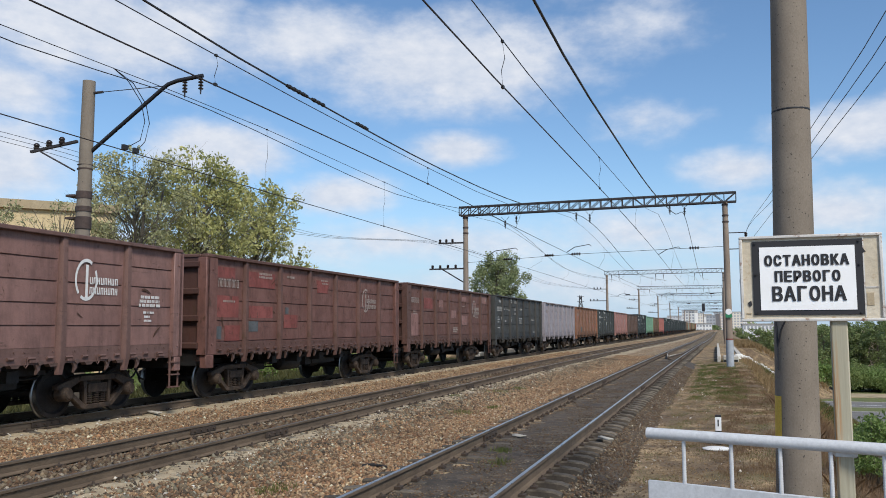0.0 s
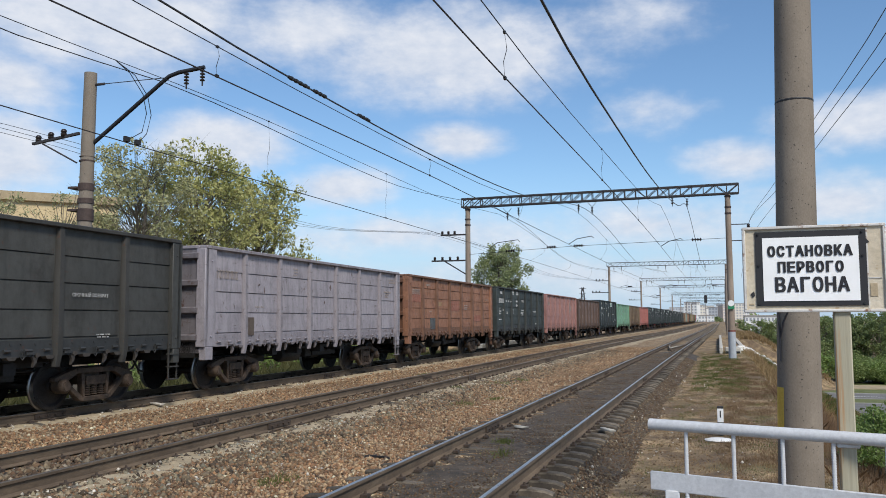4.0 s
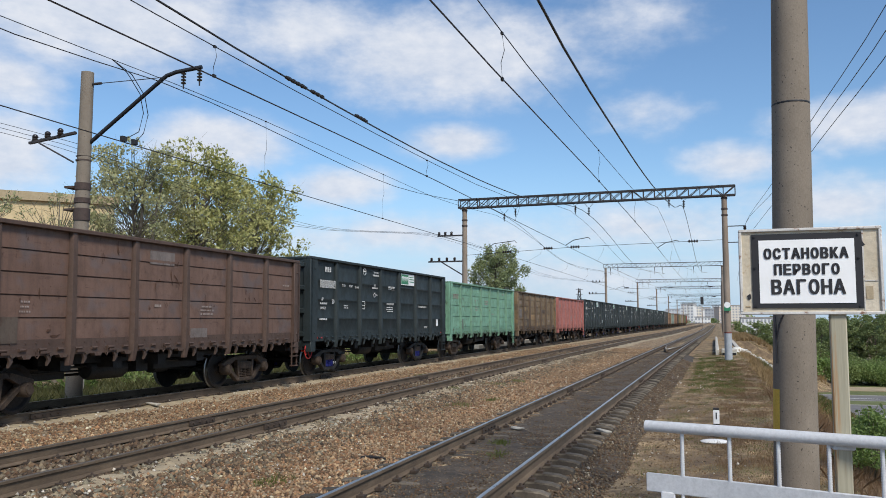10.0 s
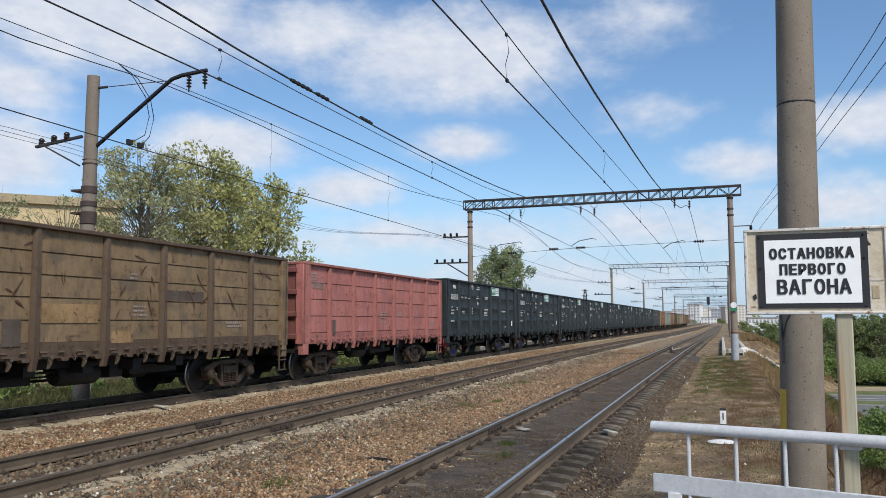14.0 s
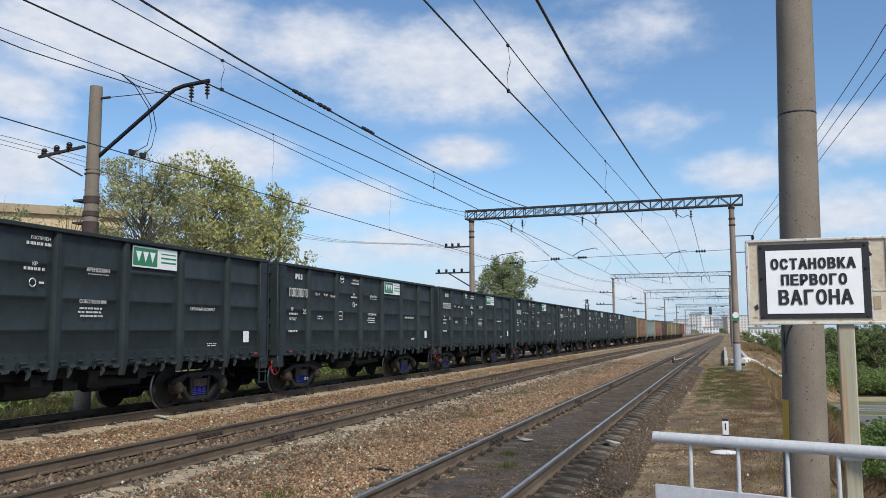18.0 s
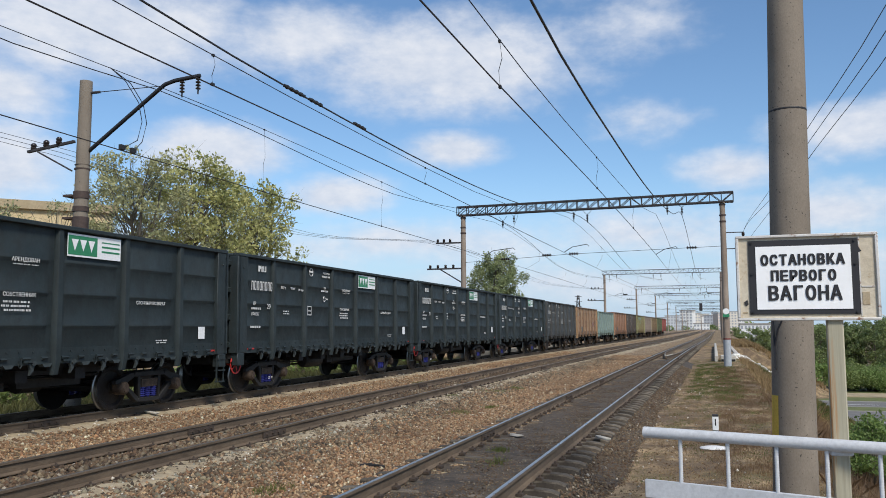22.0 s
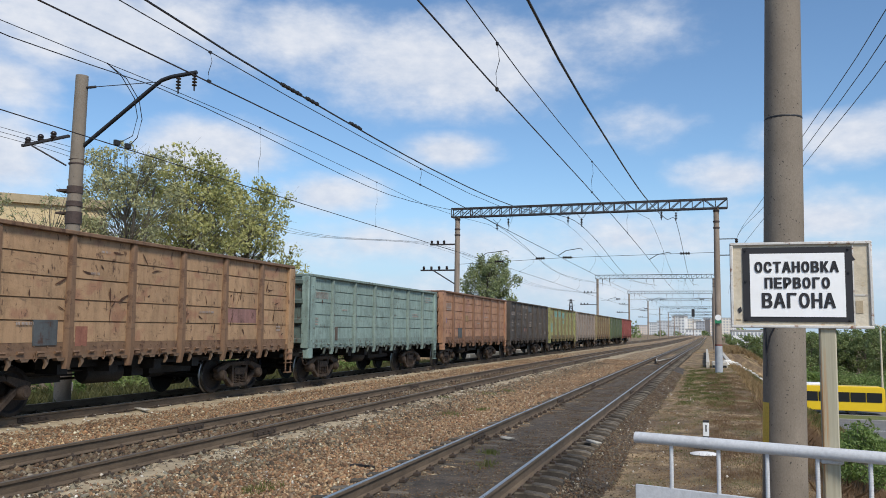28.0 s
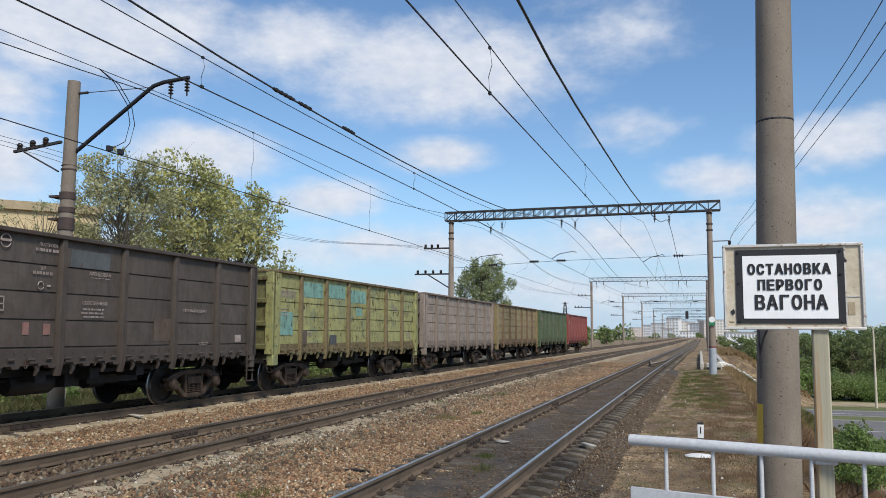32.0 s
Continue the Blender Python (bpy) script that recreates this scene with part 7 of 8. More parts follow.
blades("bank_grass", "green grass on the railway bank", patch(2.4, 9.5, 30, 63, 16000, 79, -0.1, 1.0), 0.35, 0.016, M["grass"], 80)
blades("meadow_grass", "green grass and weeds behind the train", patch(-26, -17.0, 8, 60, 40000, 81, None, 1.2), 0.38, 0.014, M["meadow"], 82)


# ---- road, bridge and traffic ----
def slab(name, x0, x1, y0, y1, z0, z1, mat, label, category, bevel=0.02, kind=""):
    bm = bmesh.new()
    box(bm, x0, x1, y0, y1, z0, z1)
    if bevel:
        bevelled(bm, bevel)
    return tagged(part(name, bm, mat), label, category, kind=kind)


def build_road():
    slab("road", -400, 400, 66.5, 83.8, -6.1, -5.86, M["asphalt"], "grey asphalt carriageway of the road below the line", "road", 0, "structure")
    slab("road", -400, 400, 88.5, 94.4, -6.1, -5.86, M["asphalt"], "far grey asphalt carriageway of the road", "road", 0, "structure")
    M["verge"] = surface("verge", (0.10, 0.12, 0.035), (0.17, 0.18, 0.06), 0.7, 0.95, bump=0.6, fine=14)
    M["path"] = surface("path", (0.36, 0.28, 0.17), (0.48, 0.39, 0.25), 0.5, 0.95, bump=0.3)
    slab("verge", 6, 400, 84.05, 88.25, -6.1, -5.83, M["verge"], "green grass strip between the carriageways", "verge", 0.03, "structure")
    slab("verge", 6, 400, 94.7, 99.7, -6.1, -5.80, M["verge"], "green grass strip beyond the road", "verge", 0.03, "structure")
    slab("path", 6, 400, 99.9, 105.0, -6.1, -5.72, M["path"], "pale dry footpath before the thicket", "path", 0.03, "structure")
    slab("verge", 6, 400, 105.2, 116, -6.1, -5.78, M["verge"], "grass strip before the thicket", "verge", 0.03, "structure")
    for y in (66.4, 83.92, 88.38, 94.55):
        slab("kerb", 6, 400, y - 0.1, y + 0.1, -6.1, -5.80, M["kerb"], "pale concrete kerb", "kerb", 0.02, "structure")
    bm = bmesh.new()
    for k in range(60):
        box(bm, -60 + k * 6, -57 + k * 6, 75.0, 75.15, -5.86, -5.855)
        box(bm, -60 + k * 6, -57 + k * 6, 91.0, 91.15, -5.86, -5.855)
    o = part("lane_marking", bm, M["marking"])
    tagged(o, "white dashed lane lines", "road marking", kind="stuff")


build_road()


def build_bridge():
    b = thing("railway_bridge", "concrete railway bridge over the road with pale parapets", "bridge")
    bm = bmesh.new()
    box(bm, -17.5, 1.9, 62.5, 99.5, -1.9, -0.72)
    part("deck", bm, M["concrete"], b)
    bm = bmesh.new()
    box(bm, -17.4, 1.5, 62.1, 99.9, -0.72, -0.5)
    part("walkway", bm, M["soil"], b, "walkway covered with dry soil")
    for y0, y1 in ((62.0, 65.5), (96.5, 100)):
        bm = bmesh.new()
        box(bm, -17.5, 1.9, y0, y1, -6.2, -1.9)
        part("abutment", bm, M["concrete"], b)
    M["rubble"] = surface("rubble", (0.55, 0.53, 0.48), (0.76, 0.74, 0.69), 3, 0.9, bump=0.5, spots=(0.30, 0.26, 0.2), vary="object")
    M["parapet"] = surface("parapet", (0.40, 0.37, 0.31), (0.66, 0.62, 0.54), 2.2, 0.9, bump=0.5, spots=(0.25, 0.21, 0.16))
    for x in (1.55, -17.6):
        bm = bmesh.new()
        box(bm, x, x + 0.35, 62.0, 100, -1.3, -0.1 if x < 0 else -0.42)
        part("parapet", bevelled(bm, 0.03), M["parapet"], b, "pale concrete parapet")
        for k in range(14 if x < 0 else 0):
            bm = bmesh.new()
            beam(bm, (x + 0.17, 62.2 + k * 2.85, -0.1), (x + 0.17, 62.2 + k * 2.85, 0.95), 0.06)
            part("rail_post", bm, M["gantry"], b)
        for z in ((0.4, 0.92) if x < 0 else ()):
            bm = bmesh.new()
            beam(bm, (x + 0.17, 62.1, z), (x + 0.17, 99.9, z), 0.05)
            part("rail", bm, M["gantry"], b)
    # end block of the parapet and the stepped wing wall of broken white stone
    bm = bmesh.new()
    box(bm, -0.02, 0.2, 55.5, 99, -0.7, -0.05)
    part("edge_wall", bevelled(bm, 0.03), M["parapet"], b, "pale weathered concrete edge wall")
    bm = bmesh.new()
    box(bm, 0.35, 1.25, 55.2, 57.4, -0.55, -0.05)
    part("cable_chute", bevelled(bm, 0.03), M["parapet"], b)
    bm = bmesh.new()
    box(bm, 0.38, 1.2, 55.15, 55.19, -0.42, -0.25)
    part("chute_mouth", bm, M["steel_dark"], b)
    r = random.Random(3)
    for k in range(130):
        f = 1.3 * k / 129
        x, y = 1.25 + 2.7 * f + r.uniform(-0.22, 0.22), 62.6 - 5.2 * f + r.uniform(-0.9, 0.9)
        bm = bmesh.new()
        s = r.uniform(0.1, 0.26)
        box(bm, -s, s, -s * 1.2, s * 1.2, -0.1, r.uniform(0.06, 0.2), pose(0, 0, 0, r.uniform(-8, 8), r.uniform(5, 30), r.uniform(0, 180)))
        part("stone", bevelled(bm, 0.03), M["rubble"], b, at=pose(x, y, ground_z(x, y) + 0.03))


build_bridge()


def wheel_set(v, xs, y_half, r, zoff=0.0):
    bm = bmesh.new()
    lathe(bm, [(r * 0.5, -0.1), (r * 0.95, -0.1), (r, -0.06), (r, 0.06), (r * 0.95, 0.1), (r * 0.5, 0.1)], axis="Y", n=18)
    tyre = to_mesh("tyre", bm, M["black_steel"])
    bm = bmesh.new()
    lathe(bm, [(0.03, -0.11), (r * 0.6, -0.09), (r * 0.62, 0.09), (0.03, 0.11)], axis="Y", n=12)
    rim = to_mesh("rim", bm, M["gantry"])
    for x in xs:
        for s in (-1, 1):
            w = part("wheel", tyre, None, v, at=pose(x, s * y_half, r))
            part("rim", rim, None, w)


def body_from(prof, half, bulge=0.08):
    """A vehicle body: side outline (x, z) carried across its width, narrowed at the roof."""
    bm = bmesh.new()
    zmax = max(z for _, z in prof)
    rows = []
    for s in (-1, 1):
        rows.append([bm.verts.new((x, s * (half - (bulge if z > zmax * 0.72 else 0)), z)) for x, z in prof])
    bm.faces.new(rows[0])
    bm.faces.new(rows[1][::-1])
    for i in range(len(prof)):
        k = (i + 1) % len(prof)
        bm.faces.new((rows[0][k], rows[0][i], rows[1][i], rows[1][k]))
    return bevelled(bm, 0.05)


def car(label, paint, heading):
    v = thing("car", label, "car")
    prof = [(-2.1, 0.3), (-2.15, 0.75), (-2.05, 0.98), (-1.4, 1.02), (-0.75, 1.44), (0.5, 1.46), (1.15, 1.0), (2.0, 0.85), (2.15, 0.6), (2.1, 0.3)]
    part("body", body_from(prof, 0.87, 0.14), paint, v)
    glass = [(-1.2, 1.03), (-0.7, 1.36), (0.42, 1.38), (0.95, 1.03)]
    for s in (-1, 1):
        bm = bmesh.new()
        vs = [bm.verts.new((x, s * (0.88 if z < 1.2 else 0.80), z)) for x, z in glass]
        ws = [bm.verts.new((x, s * (0.84 if z < 1.2 else 0.76), z)) for x, z in glass]
        bm.faces.new(vs if s < 0 else vs[::-1])
        bm.faces.new(ws[::-1] if s < 0 else ws)
        for i in range(4):
            bm.faces.new((vs[i], vs[(i + 1) % 4], ws[(i + 1) % 4], ws[i]))
        part("side_window", bm, M["glass_dark"], v)
    for x, m in ((2.08, "lamp_white"), (-2.1, "red")):
        for s in (-0.62, 0.62):
            bm = bmesh.new()
            box(bm, x - 0.08, x + 0.06, s - 0.18, s + 0.18, 0.62, 0.78)
            part("headlight" if x > 0 else "tail_light", bevelled(bm, 0.02), M[m], v)
    wheel_set(v, (-1.3, 1.35), 0.78, 0.31)
    return v


def van(label, paint):
    v = thing("box_van", label, "van")
    bm = bmesh.new()
    box(bm, -2.9, 1.2, -1.0, 1.0, 0.55, 2.3)
    part("cargo_box", bevelled(bm, 0.12), paint, v)
    prof = [(1.25, 0.4), (1.25, 2.1), (1.9, 2.12), (2.45, 1.3), (3.0, 1.1), (3.05, 0.4)]
    part("cab", body_from(prof, 0.95, 0.08), paint, v)
    for s in (-1, 1):
        bm = bmesh.new()
        vs = [(1.5, 1.3), (1.5, 1.95), (1.85, 1.97), (2.3, 1.3)]
        a = [bm.verts.new((x, s * 0.955, z)) for x, z in vs]
        bm.faces.new(a if s < 0 else a[::-1])
        part("side_window", bm, M["glass_dark"], v)
    bm = bmesh.new()
    box(bm, -2.8, 1.3, -0.5, 0.5, 0.45, 0.75)
    part("chassis", bm, M["steel_dark"], v)
    wheel_set(v, (-1.7, 2.1), 0.85, 0.36)
    return v


def bus():
    v = thing("bus", "yellow city bus with dark windows and a white roof unit", "bus")
    prof = [(-6.0, 0.35), (-6.0, 2.48), (-5.8, 2.66), (5.7, 2.66), (5.95, 2.35), (6.0, 0.35)]
    part("body", body_from(prof, 1.25, 0.06), M["bus_yellow"], v)
    for s in (-1, 1):
        for k in range(8):
            bm = bmesh.new()
            x0 = -5.7 + k * 1.4
            box(bm, x0, x0 + 1.32, *sorted((s * 1.235, s * 1.262)), 1.22, 2.12)
            part("window", bm, M["glass_dark"], v)
        bm = bmesh.new()
        for k in range(6):
            box(bm, 1.2 + k * 0.42, 1.5 + k * 0.42, *sorted((s * 1.25, s * 1.256)), 0.92 + 0.04 * k, 1.12 + 0.04 * k)
        part("marking", bm, M["glass_dark"], v)
    bm = bmesh.new()
    box(bm, 5.93, 6.02, -1.1, 1.1, 1.1, 2.3)
    part("windscreen", bevelled(bm, 0.02), M["glass_dark"], v)
    bm = bmesh.new()
    box(bm, -1.5, 2.2, -0.9, 0.9, 2.64, 2.9)
    part("roof_unit", bevelled(bm, 0.06), M["sign_white"], v)
    wheel_set(v, (-3.1, 3.4), 1.13, 0.48)
    return v


def gloss(name, c, rough=0.25):
    mt, nt, bs = nodes_of(name)
    nt.links.new(mixrgb(nt, span(nt, noise_of(nt, 6, 4, 0.6), 0.3, 0.7, 0, 0.15), c, tuple(x * 0.7 for x in c)), bs.inputs["Base Color"])
    bs.inputs["Roughness"].default_value = rough
    return mt


M["glass_dark"] = gloss("glass_dark", (0.015, 0.018, 0.02), 0.08)
M["lamp_white"] = gloss("lamp_white", (0.7, 0.7, 0.7), 0.15)
M["bus_yellow"] = gloss("bus_yellow", (0.75, 0.50, 0.01), 0.35)
M["car_white"] = gloss("car_white", (0.7, 0.71, 0.72))
M["car_blue"] = gloss("car_blue", (0.05, 0.07, 0.35))
M["car_silver"] = gloss("car_silver", (0.42, 0.44, 0.47))
M["car_navy"] = gloss("car_navy", (0.035, 0.05, 0.13))
M["car_black"] = gloss("car_black", (0.012, 0.012, 0.014))

ROAD_Z = -5.86
# vehicle, lane, heading (+1 outwards from the line), speed, moment and place at which it shows
TRAFFIC = [
    (car("silver car on the near carriageway", M["car_silver"], 1), 77.0, 1, 15.0, 6.1, 13.6),
    (van("dark blue delivery van with a short cab", M["car_navy"]), 80.6, 1, 15.0, 6.4, 15.0),
    (car("blue car on the road", M["car_blue"], 1), 90.8, -1, 15.0, 7.0, 14.75),
    (car("silver white car on the road", M["car_silver"], -1), 90.8, -1, 15.0, 19.0, 13.9),
    (car("white car on the road", M["car_white"], -1), 90.8, -1, 15.0, 19.0, 19.0),
    (car("black car on the road", M["car_black"], 1), 81.2, 1, 14.0, 24.0, 14.4),
    (car("white car on the road", M["car_white"], -1), 92.4, -1, 15.0, 24.5, 17.07),
    (bus(), 90.2, -1, 23.5, 27.6, 19.55),
]


def build_street_lamp(x, y):
    l = thing("street_lamp", "weathered cream street lamp with two arms", "street lamp", at=pose(x, y, -5.9))
    bm = bmesh.new()
    rod(bm, (0, 0, 0), (0, 0, 8.4), 0.13, 0.08, 12)
    part("post", bm, M["sign_cream"], l)
    for s in (-1, 1):
        bm = bmesh.new()
        tube(bm, [(0, 0, 8.2), (s * 0.15, 0, 8.6), (s * 0.8, 0, 8.95), (s * 1.5, 0, 9.1)], 0.045, 6)
        part("arm", bm, M["sign_cream"], l)
        bm = bmesh.new()
        box(bm, s * 1.75 - 0.35, s * 1.75 + 0.35, -0.13, 0.13, 9.05, 9.2)
        part("lamp_head", bevelled(bm, 0.03), M["gantry"], l)


build_street_lamp(17.6, 98.4)
build_street_lamp(52, 98.4)


# ---- houses far off ----
def block(x, y, w, d, h, z, colour, label, storeys, bays, name="apartment_building", turn=0.0, top=0, roofing=None):
    b = thing(name, label, "building", at=pose(x, y, z, 0, 0, turn))
    mt = surface("facade", tuple(c * 0.92 for c in colour), colour, 0.15, 0.9, bump=0.1, fine=2.0)
    bm = bmesh.new()
    box(bm, -w / 2, w / 2, -d / 2, d / 2, 0, h)
    part("wall", bm, mt, b)
    bm = bmesh.new()
    box(bm, -w / 2 - 0.3, w / 2 + 0.3, -d / 2 - 0.3, d / 2 + 0.3, h, h + 0.6)
    part("roof", bm, roofing or M["kerb"], b)
    bm = bmesh.new()
    fw, fh = w / bays, h / storeys
    for i in range(bays):
        for k in range(storeys - top):
            cx, cz = -w / 2 + fw * (i + 0.5), fh * (k + 0.55)
            box(bm, cx - fw * 0.28, cx + fw * 0.28, -d / 2 - 0.06, -d / 2 + 0.05, cz - fh * 0.26, cz + fh * 0.26)
    o = part("windows_rest", bm, M["glass_far"], b)
    o["kind"] = "stuff"
    return b


# pale panes: distance haze put into the glass colour
M["glass_far"] = gloss("glass_far", (0.33, 0.35, 0.38), 0.5)


def build_town():
    r = random.Random(8)
    # wall tones lightened, with the haze of the distance in the colour
    white, cream, pink, grey = (0.84, 0.84, 0.82), (0.76, 0.71, 0.62), (0.68, 0.58, 0.50), (0.64, 0.66, 0.68)
    # bearing, distance, width, height
    spec = [(-1.62, 900, 13, 21), (-1.2, 960, 9, 19), (-0.95, 1020, 12, 16), (-0.55, 1150, 10, 21), (-0.2, 1000, 11, 17), (0.15, 1080, 9, 22), (0.45, 940, 12, 18), (0.85, 1120, 10, 23), (1.2, 1000, 13, 21), (1.55, 1060, 12, 22),
            (1.9, 1150, 14, 20), (-2.6, 1000, 16, 17), (-3.1, 1100, 20, 16), (-3.9, 1150, 22, 13), (-4.8, 1200, 24, 12)]
    for k, (a, dist, w, h) in enumerate(spec):
        block(dist * math.sin(radians(a)), dist * math.cos(radians(a)), w, 12, h, -2.5, (white, cream, white, cream, grey, white, pink)[k % 7], "tall pale apartment building in the distant town", max(5, int(h / 2.9)), max(3, int(w / 2.8)), turn=r.uniform(-25, 25))
    a, dist = 2.68, 420
    block(dist * math.sin(radians(a)), dist * math.cos(radians(a)), 16, 14, 8.8, -6, white, "long white building behind the trees", 3, 10, "hall")
    # depot beside the line
    block(-8.5, 640, 11, 14, 5.5, -1.5, white, "low white railway building", 2, 5, "station_building")
    block(-27, 760, 9, 26, 8, -1.5, grey, "large grey railway shed beside the line", 3, 6, "railway_shed")
    # pale yellow works beyond the trees on the far side
    block(-51.5, 48, 17, 12, 11.6, -1.5, (0.66, 0.52, 0.30), "pale yellow industrial building behind the trees", 5, 6, "factory", turn=46, top=2, roofing=M["path"])


build_town()


def far_woods():
    """Low wooded skyline."""
    rng = np.random.default_rng(4)
    cs = []
    for k in range(260):
        a = rng.uniform(-60, 40)
        d = rng.uniform(420, 700)
        h = rng.uniform(4, 9)
        if -4.5 < a < 1.8:
            d, h = rng.uniform(660, 820), rng.uniform(2, 5)
        cs.append((d * math.sin(radians(a)), d * math.cos(radians(a)), (-6 if a > 0 else -1.5) + h * 0.5, h * 0.8))
    o = leaf_cloud("far_woods", cs, 7, 1.1, M["leaf_dark"], None, 9)
    tagged(o, "dark wooded skyline in the distance", "woods", kind="stuff")


far_woods()


def pylon(x, y, h):
    p = thing("pylon", "grey lattice electricity pylon far away", "pylon", at=pose(x, y, -1.5))
    bm = bmesh.new()
    for sx, sy in ((-1, -1), (1, -1), (1, 1), (-1, 1)):
        beam(bm, (sx * h * 0.09, sy * h * 0.09, 0), (sx * h * 0.02, sy * h * 0.02, h), 0.16)
    for k in range(7):
        z0, z1 = h * k / 7, h * (k + 1) / 7
        w0, w1 = h * (0.09 - 0.07 * k / 7), h * (0.09 - 0.07 * (k + 1) / 7)
        for s in (-1, 1):
            beam(bm, (-w0, s * w0, z0), (w1, s * w1, z1), 0.1)
            beam(bm, (w0, s * w0, z0), (-w1, s * w1, z1), 0.1)
    part("lattice", bm, M["gantry"], p)
    for z in (0.72, 0.85, 0.97):
        bm = bmesh.new()
        beam(bm, (-h * 0.085, 0, h * z), (h * 0.085, 0, h * z), 0.14)
        part("cross_arm", bm, M["gantry"], p)


pylon(-49, 320, 15.5)


# ---- small things along the line ----
def build_small():
    # picket marker with its white stone
    m = thing("picket_marker", "small white and black numbered picket post", "marker post", at=pose(-0.03, 16.5, -0.42))
    for z0, z1, mat in ((0, 0.27, "steel_dark"), (0.27, 0.52, "sign_white"), (0.52, 0.56, "gantry")):
        bm = bmesh.new()
        box(bm, -0.055, 0.055, -0.05, 0.05, z0, z1)
        part("post" if mat != "sign_white" else "number_plate", bevelled(bm, 0.006), M[mat], m)
    part("writing", letters("1", 0.17, M["sign_black"], 1.0, 0.003), None, m, at=pose(0, -0.053, 0.41))
    bm = bmesh.new()
    bmesh.ops.create_uvsphere(bm, u_segments=14, v_segments=8, radius=1)
    for v in bm.verts:
        v.co = Vector((v.co.x * 0.25 * (1 + 0.15 * noise.noise(v.co * 2)), v.co.y * 0.2, v.co.z * 0.045))
    tagged(part("white_stone", bm, M["lime"], at=pose(-0.06, 15.75, -0.38)), "flat whitewashed stone beside the picket post", "stone")
    # chips of pale sleeper and litter on the ballast
    for x, y, z, l, a in ((-1.88, 14.8, -0.165, 0.2, 35), (-3.42, 14.8, -0.175, 0.15, 50), (-12.3, 16.4, -0.165, 0.3, 60)):
        bm = bmesh.new()
        box(bm, -l, l, -0.05, 0.05, 0, 0.035)
        for v in bm.verts:
            v.co += Vector((random.uniform(-0.03, 0.03), random.uniform(-0.02, 0.02), random.uniform(0, 0.01)))
        tagged(part("pale_chip", bevelled(bm, 0.008), M["parapet"], at=pose(x, y, z, 0, 0, a - 90)), "pale broken strip lying on the ballast", "debris")
    bm = bmesh.new()
    for k in range(3):
        rod(bm, (-0.22 + 0.14 * k, 0.02 * k, 0.02), (-0.05 + 0.14 * k, 0.05 - 0.06 * k, 0.05), 0.035, 0.02, 6)
    tagged(part("burnt_wood", bm, M["steel_dark"], at=pose(-4.77, 11.45, -0.27, 0, 0, -10)), "black burnt piece of wood on the stones", "debris")
    # low concrete post behind the train
    bm = bmesh.new()
    lathe(bm, [(0.2, 0), (0.2, 0.7), (0.16, 0.74)], n=14)
    tagged(part("concrete_post", bm, M["parapet"], at=pose(-20.6, 23.4, -0.9)), "short round pale concrete post in the grass", "post")
    # round speed board on the gantry's mast
    s = thing("round_board", "small round white and green board on the mast", "sign", at=pose(0.66, 48.38, 2.6))
    bm = bmesh.new()
    rod(bm, (0, -0.02, 0), (0, 0, 0), 0.165, n=24)
    part("disc", bm, M["sign_white"], s)
    bm = bmesh.new()
    box(bm, -0.17, 0.17, -0.018, 0.002, -0.32, -0.12)
    part("plate", bm, M["logo_green"], s)
    # colour-light signals far down the line
    for x, y, h in ((-2.75, 205, 6.2),):
        g = thing("signal", "dark colour-light signal on a thin mast", "signal", at=pose(x, y, -0.4))
        bm = bmesh.new()
        rod(bm, (0, 0, 0), (0, 0, h), 0.075, 0.06, 8)
        part("mast", bm, M["mast_concrete"], g)
        bm = bmesh.new()
        box(bm, -0.35, 0.35, -0.15, 0.15, h - 0.3, h + 1.5)
        part("head", bevelled(bm, 0.05), M["sign_black"], g)
    # check rails across the bridge, drawn together to a pale point before it
    t = thing("check_rails", "rusty check rails meeting in a pale point between the rails", "railway track")
    for sgn in (-1, 1):
        inner = lambda y, sgn=sgn: NEAR_X(y) + sgn * 0.52 * min(1.0, max(0.04, (y - 53.0) / 8.0)) ** 0.8
        part("rail", sweep("check_rail", RAIL, inner, 53, 108, 1.5, M["rail_side"]), None, t)
        part("rail_head", sweep("check_rail_head", HEAD, inner, 53, 108, 1.5, M["rail_worn"]), None, t)
        bm = bmesh.new()
        tube(bm, [(inner(53 + 0.8 * k), 53 + 0.8 * k, 0.006) for k in range(5)], 0.032, 6)
        part("painted_tip", bm, M["parapet"], t, "pale painted tip")
    # cross-span over the tracks at the first gantry, with arms that steady the contact wires
    c = thing("cross_span", "thin cross-span wire with dark insulators between the masts", "wire")
    bm = bmesh.new()
    tube(bm, [(0.5, 48.7, 6.22), (-3, 48.75, 6.15), (-8, 48.9, 6.05), (-14.4, 49.1, 5.75)], 0.012, 5)
    part("span", bm, M["wire"], c)
    for x, z in ((-1.05, 6.2), (-7.7, 6.06), (-9.3, 6.03), (-11.8, 5.87)):
        bm = bmesh.new()
        prof = [(0.02, -0.28)]
        for k in range(4):
            q = -0.21 + 0.14 * k
            prof += [(0.03, q - 0.05), (0.09, q - 0.02), (0.09, q + 0.02), (0.03, q + 0.05)]
        lathe(bm, prof + [(0.02, 0.28)], axis="X", n=10)
        part("insulator", bm, M["insulator"], c, at=pose(x, 48.85, z))
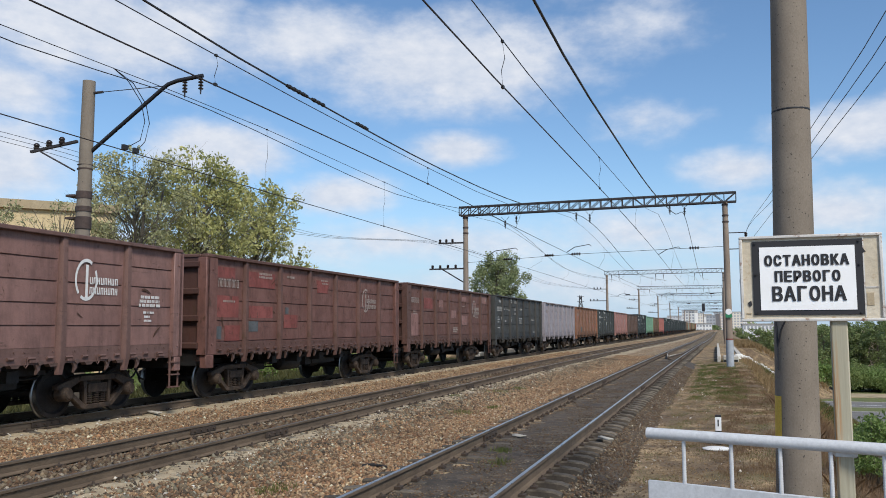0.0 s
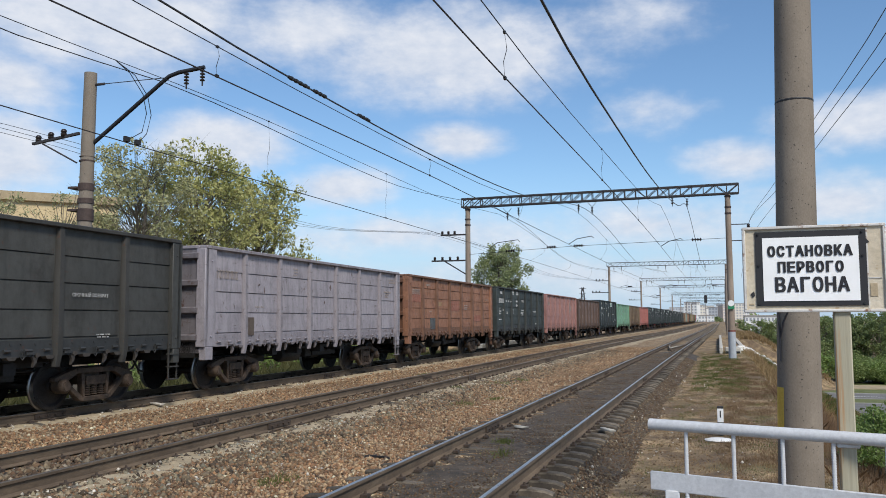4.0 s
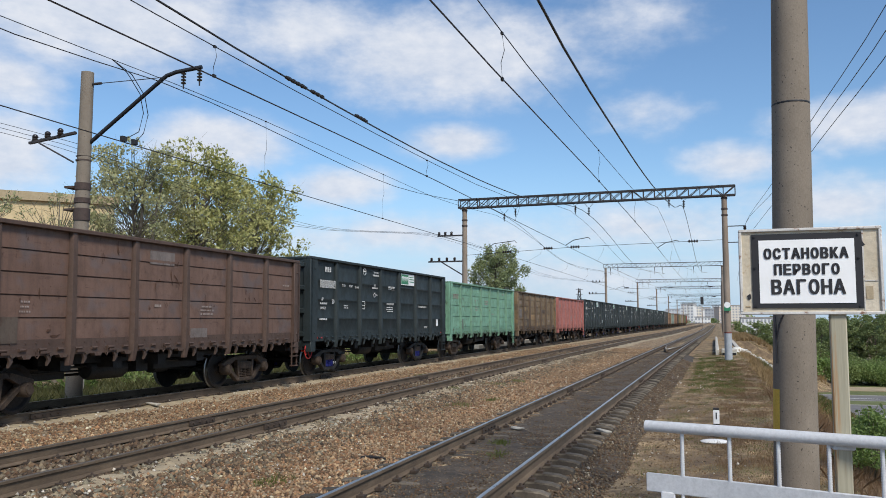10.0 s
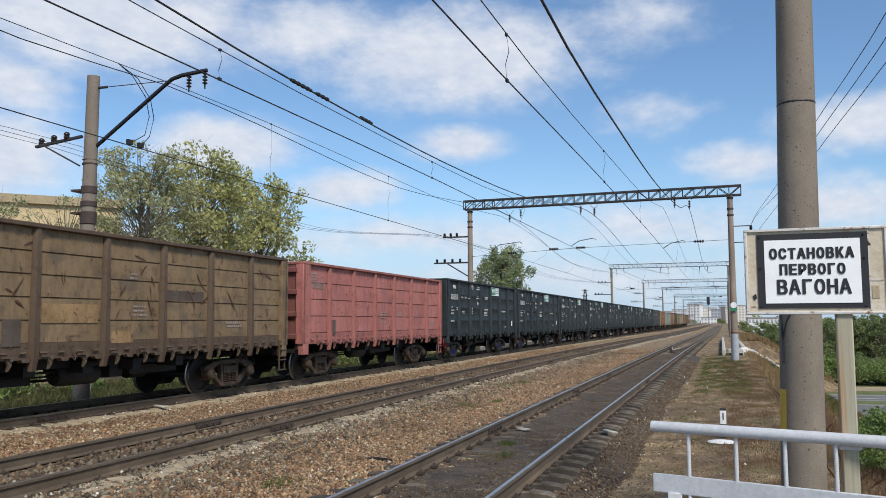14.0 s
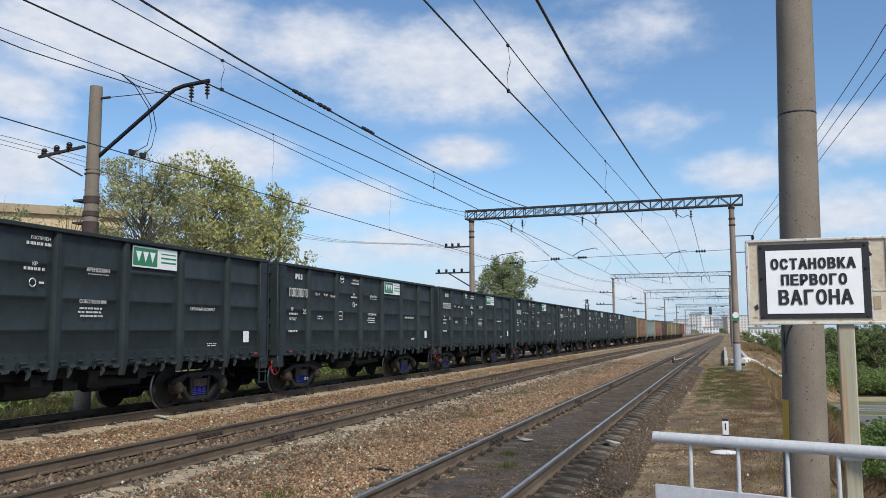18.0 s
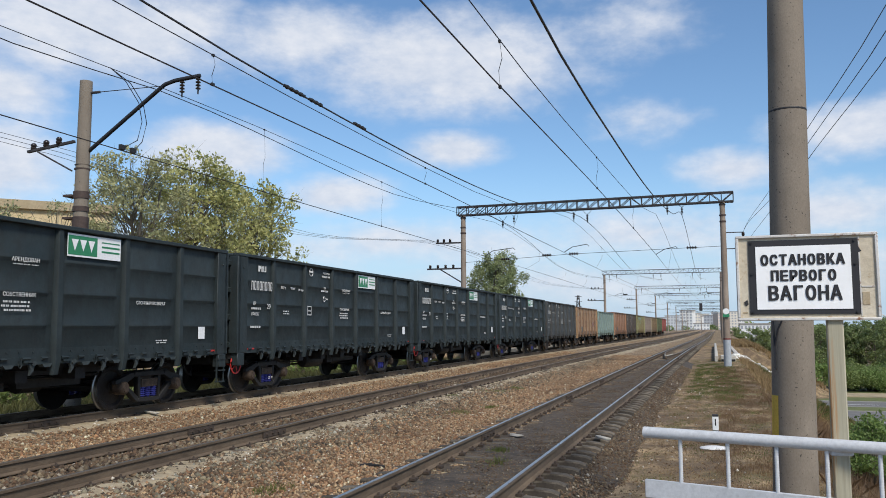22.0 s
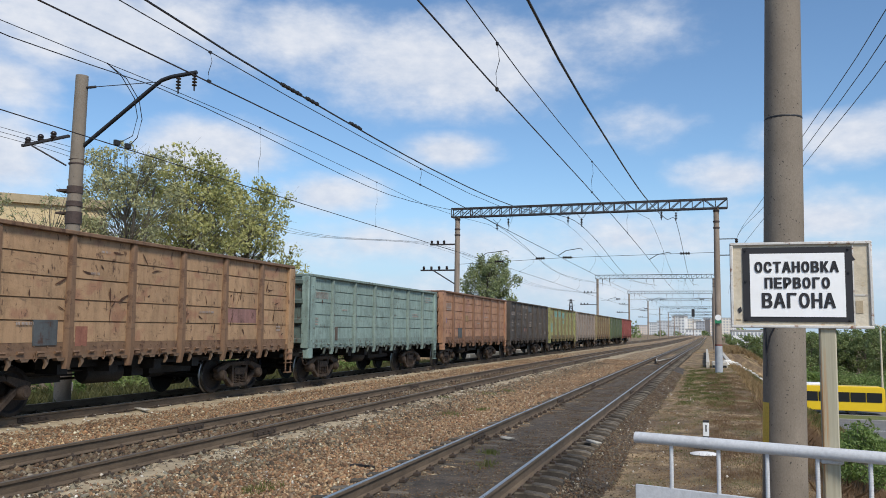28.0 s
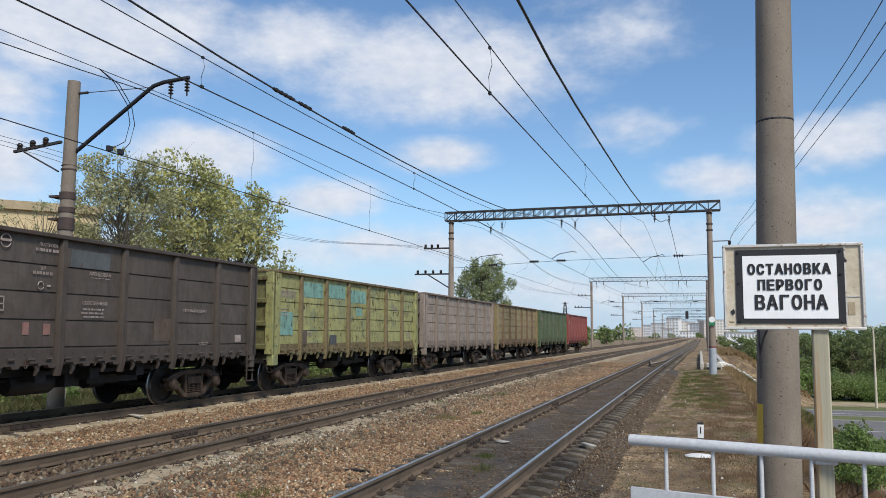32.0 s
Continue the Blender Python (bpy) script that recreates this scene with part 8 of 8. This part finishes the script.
    for x, xc, zc in ((-1.9, -3.0, 5.86), (-6.9, -8.2, 6.17), (-11.3, -13.0, 6.1)):
        a = thing("steady_arm", "thin black steady arm of the contact wire", "arm", "steady arms")
        bm = bmesh.new()
        tube(bm, [(xc, 48.7, zc), (xc + 0.45, 48.72, zc + 0.28), (x, 48.75, zc + 0.42), (x + 0.12, 48.75, zc + 0.3)], 0.022, 6)
        part("tube", bm, M["black_steel"], a)
    # the same gear at the gantries further on
    for gy, zt in ((115.5, 8.9), (163, 8.95), (212, 9.4), (262, 9.1)):
        c = thing("cross_span", "thin cross-span wire with dark insulators between the masts", "wire")
        bm = bmesh.new()
        tube(bm, [(1.2, gy, 6.3), (-3, gy, 6.2), (-8, gy, 6.1), (-13.6, gy, 6.0)], 0.016, 4)
        part("span", bm, M["wire"], c)
        for line in (NEAR_X, MID_X, TRAIN_X):
            x = line(gy)
            for d in (-0.5, 0.5):
                t = thing("hanging_insulator", "dark ribbed insulator string under the gantry", "insulator", "insulators on the gantry", at=pose(x + d, gy, zt))
                part("string", INS, None, t)
                bm = bmesh.new()
                tube(bm, [(0, 0, -0.5), (0.15 * d, 0.6, -0.9), (0.1 * d, 1.4, -0.75)], 0.016, 4)
                part("hanger", bm, M["wire"], t)
            bm = bmesh.new()
            rod(bm, (x + 1.3, gy, 6.17), (x + 1.9, gy, 6.19), 0.08, n=6)
            part("insulator", bm, M["insulator"], c)
            a = thing("steady_arm", "thin black steady arm of the contact wire", "arm", "steady arms")
            bm = bmesh.new()
            tube(bm, [(x + 0.1, gy, 5.95), (x + 0.5, gy, 6.2), (x + 1.3, gy, 6.4), (x + 1.4, gy, 6.25)], 0.024, 5)
            part("tube", bm, M["black_steel"], a)
    for gy, lx in ((115.5, -14.1), (163, -13.9), (212, -13.5)):
        p = thing("line_bracket", "steel cross-arms on the mast of a farther gantry", "bracket")
        for z, reach in ((7.0, 1.8), (5.4, 2.3)):
            bm = bmesh.new()
            beam(bm, (lx - reach, gy, z), (lx, gy, z), 0.1, 0.09)
            part("cross_arm", bm, M["gantry"], p)
            for k in range(3):
                bm = bmesh.new()
                rod(bm, (lx - reach + 0.1 + 0.45 * k, gy, z), (lx - reach + 0.1 + 0.45 * k, gy, z + 0.24), 0.075, n=6)
                part("pin_insulator", bm, M["insulator"], p)
    # brackets with line insulators on the gantry's left mast
    p = thing("line_bracket", "steel cross-arms with insulators on the gantry mast", "bracket")
    bm = bmesh.new()
    lathe(bm, [(0.03, -0.05), (0.06, 0.0), (0.085, 0.03), (0.085, 0.08), (0.06, 0.09), (0.085, 0.12), (0.085, 0.16), (0.05, 0.2), (0.02, 0.21)], n=8)
    pin = to_mesh("pin_insulator", bm, M["insulator"])
    for z, x0, xs in ((7.0, -16.3, (-16.2, -15.8, -15.4)), (5.4, -16.9, (-16.7, -16.2, -15.7, -15.2))):
        bm = bmesh.new()
        beam(bm, (x0, 49.2, z), (-14.5, 49.2, z), 0.1, 0.09)
        part("cross_arm", bm, M["gantry"], p)
        for x in xs:
            part("pin_insulator", pin, None, p, at=pose(x, 49.2, z + 0.05))
    bm = bmesh.new()
    beam(bm, (-16.1, 49.2, 5.4), (-14.6, 49.2, 4.5), 0.07)
    part("brace", bm, M["gantry"], p)
    # brackets and wires along the outer side of the masts
    q = thing("line_bracket", "small steel brackets on the outer side of the mast", "bracket")
    for z in (6.95, 6.05):
        bm = bmesh.new()
        beam(bm, (0.7, 48.6, z), (1.75, 48.6, z), 0.05)
        part("cross_arm", bm, M["gantry"], q)
        part("pin_insulator", pin, None, q, at=pose(1.7, 48.6, z - 0.2))
    for dx, dz in ((0, 0.0), (0.12, -0.22), (0.28, -0.42)):
        wire("line_wire", "thin line wire beside the near mast", [(3.4 + dx, -25, 7.3 + dz), (2.85 + dx, 15.5, 7.0 + dz), (2.5 + dx, 24, 6.95 + dz), (2.2 + dx, 33, 6.9 + dz), (1.72, 48.6, 6.98 if dz > -0.4 else 6.08), (2.2, 80, 6.3), (2.9, 115, 6.9)], 0.0085)
    # looped jumper cables by the long-armed mast
    for dy, low in ((0, 16.45), (0.18, 16.85)):
        bm = bmesh.new()
        tube(bm, [(-13.4, 15.95, 7.92), (-13.4, 16.5 + dy, 7.75), (-13.4, 17.0 + dy, 7.35), (-13.4, 17.15 + dy, 6.9), (-13.4, 17.0 + dy, 6.4), (-13.4, low, 6.08)], 0.011, 5)
        box(bm, -13.44, -13.36, low - 0.08, low + 0.08, 6.05, 6.17)
        tagged(part("jumper_cable", bm, M["wire"]), "thin looped jumper cable between bearer and contact wire", "wire", "jumpers")


build_small()


def motions():
    for i, w in enumerate(WAGONS):
        rows = []
        for k in range(33):
            s = run_at(k) + PITCH * (i + 0.5)
            rows.append((float(k), on_track(s)))
        walk(w, rows)
    for v, lane, way, speed, t0, x0 in TRAFFIC:
        turn = 0 if way > 0 else 180
        walk(v, [(float(t), pose(x0 + way * speed * (t - t0), lane, ROAD_Z, 0, 0, turn)) for t in (0, 8, 16, 24, 32)])
    # wheels roll with their wagons while these pass the platform
    for ob, i, along in WHEELSETS:
        times = [k / 15 for k in range(481) if -12 < run_at(k / 15) + PITCH * (i + 0.5) < 75]
        if not times:
            continue
        rows = []
        for t in [0.0] * (times[0] > 0) + times + [32.0] * (times[-1] < 32):
            s = run_at(min(max(t, times[0]), times[-1]))
            rows.append((t, Matrix.Translation(ob.matrix_basis.translation) @ Matrix.Rotation(-s / 0.475 % (2 * math.pi), 4, "X")))
        walk(ob, rows)


motions()
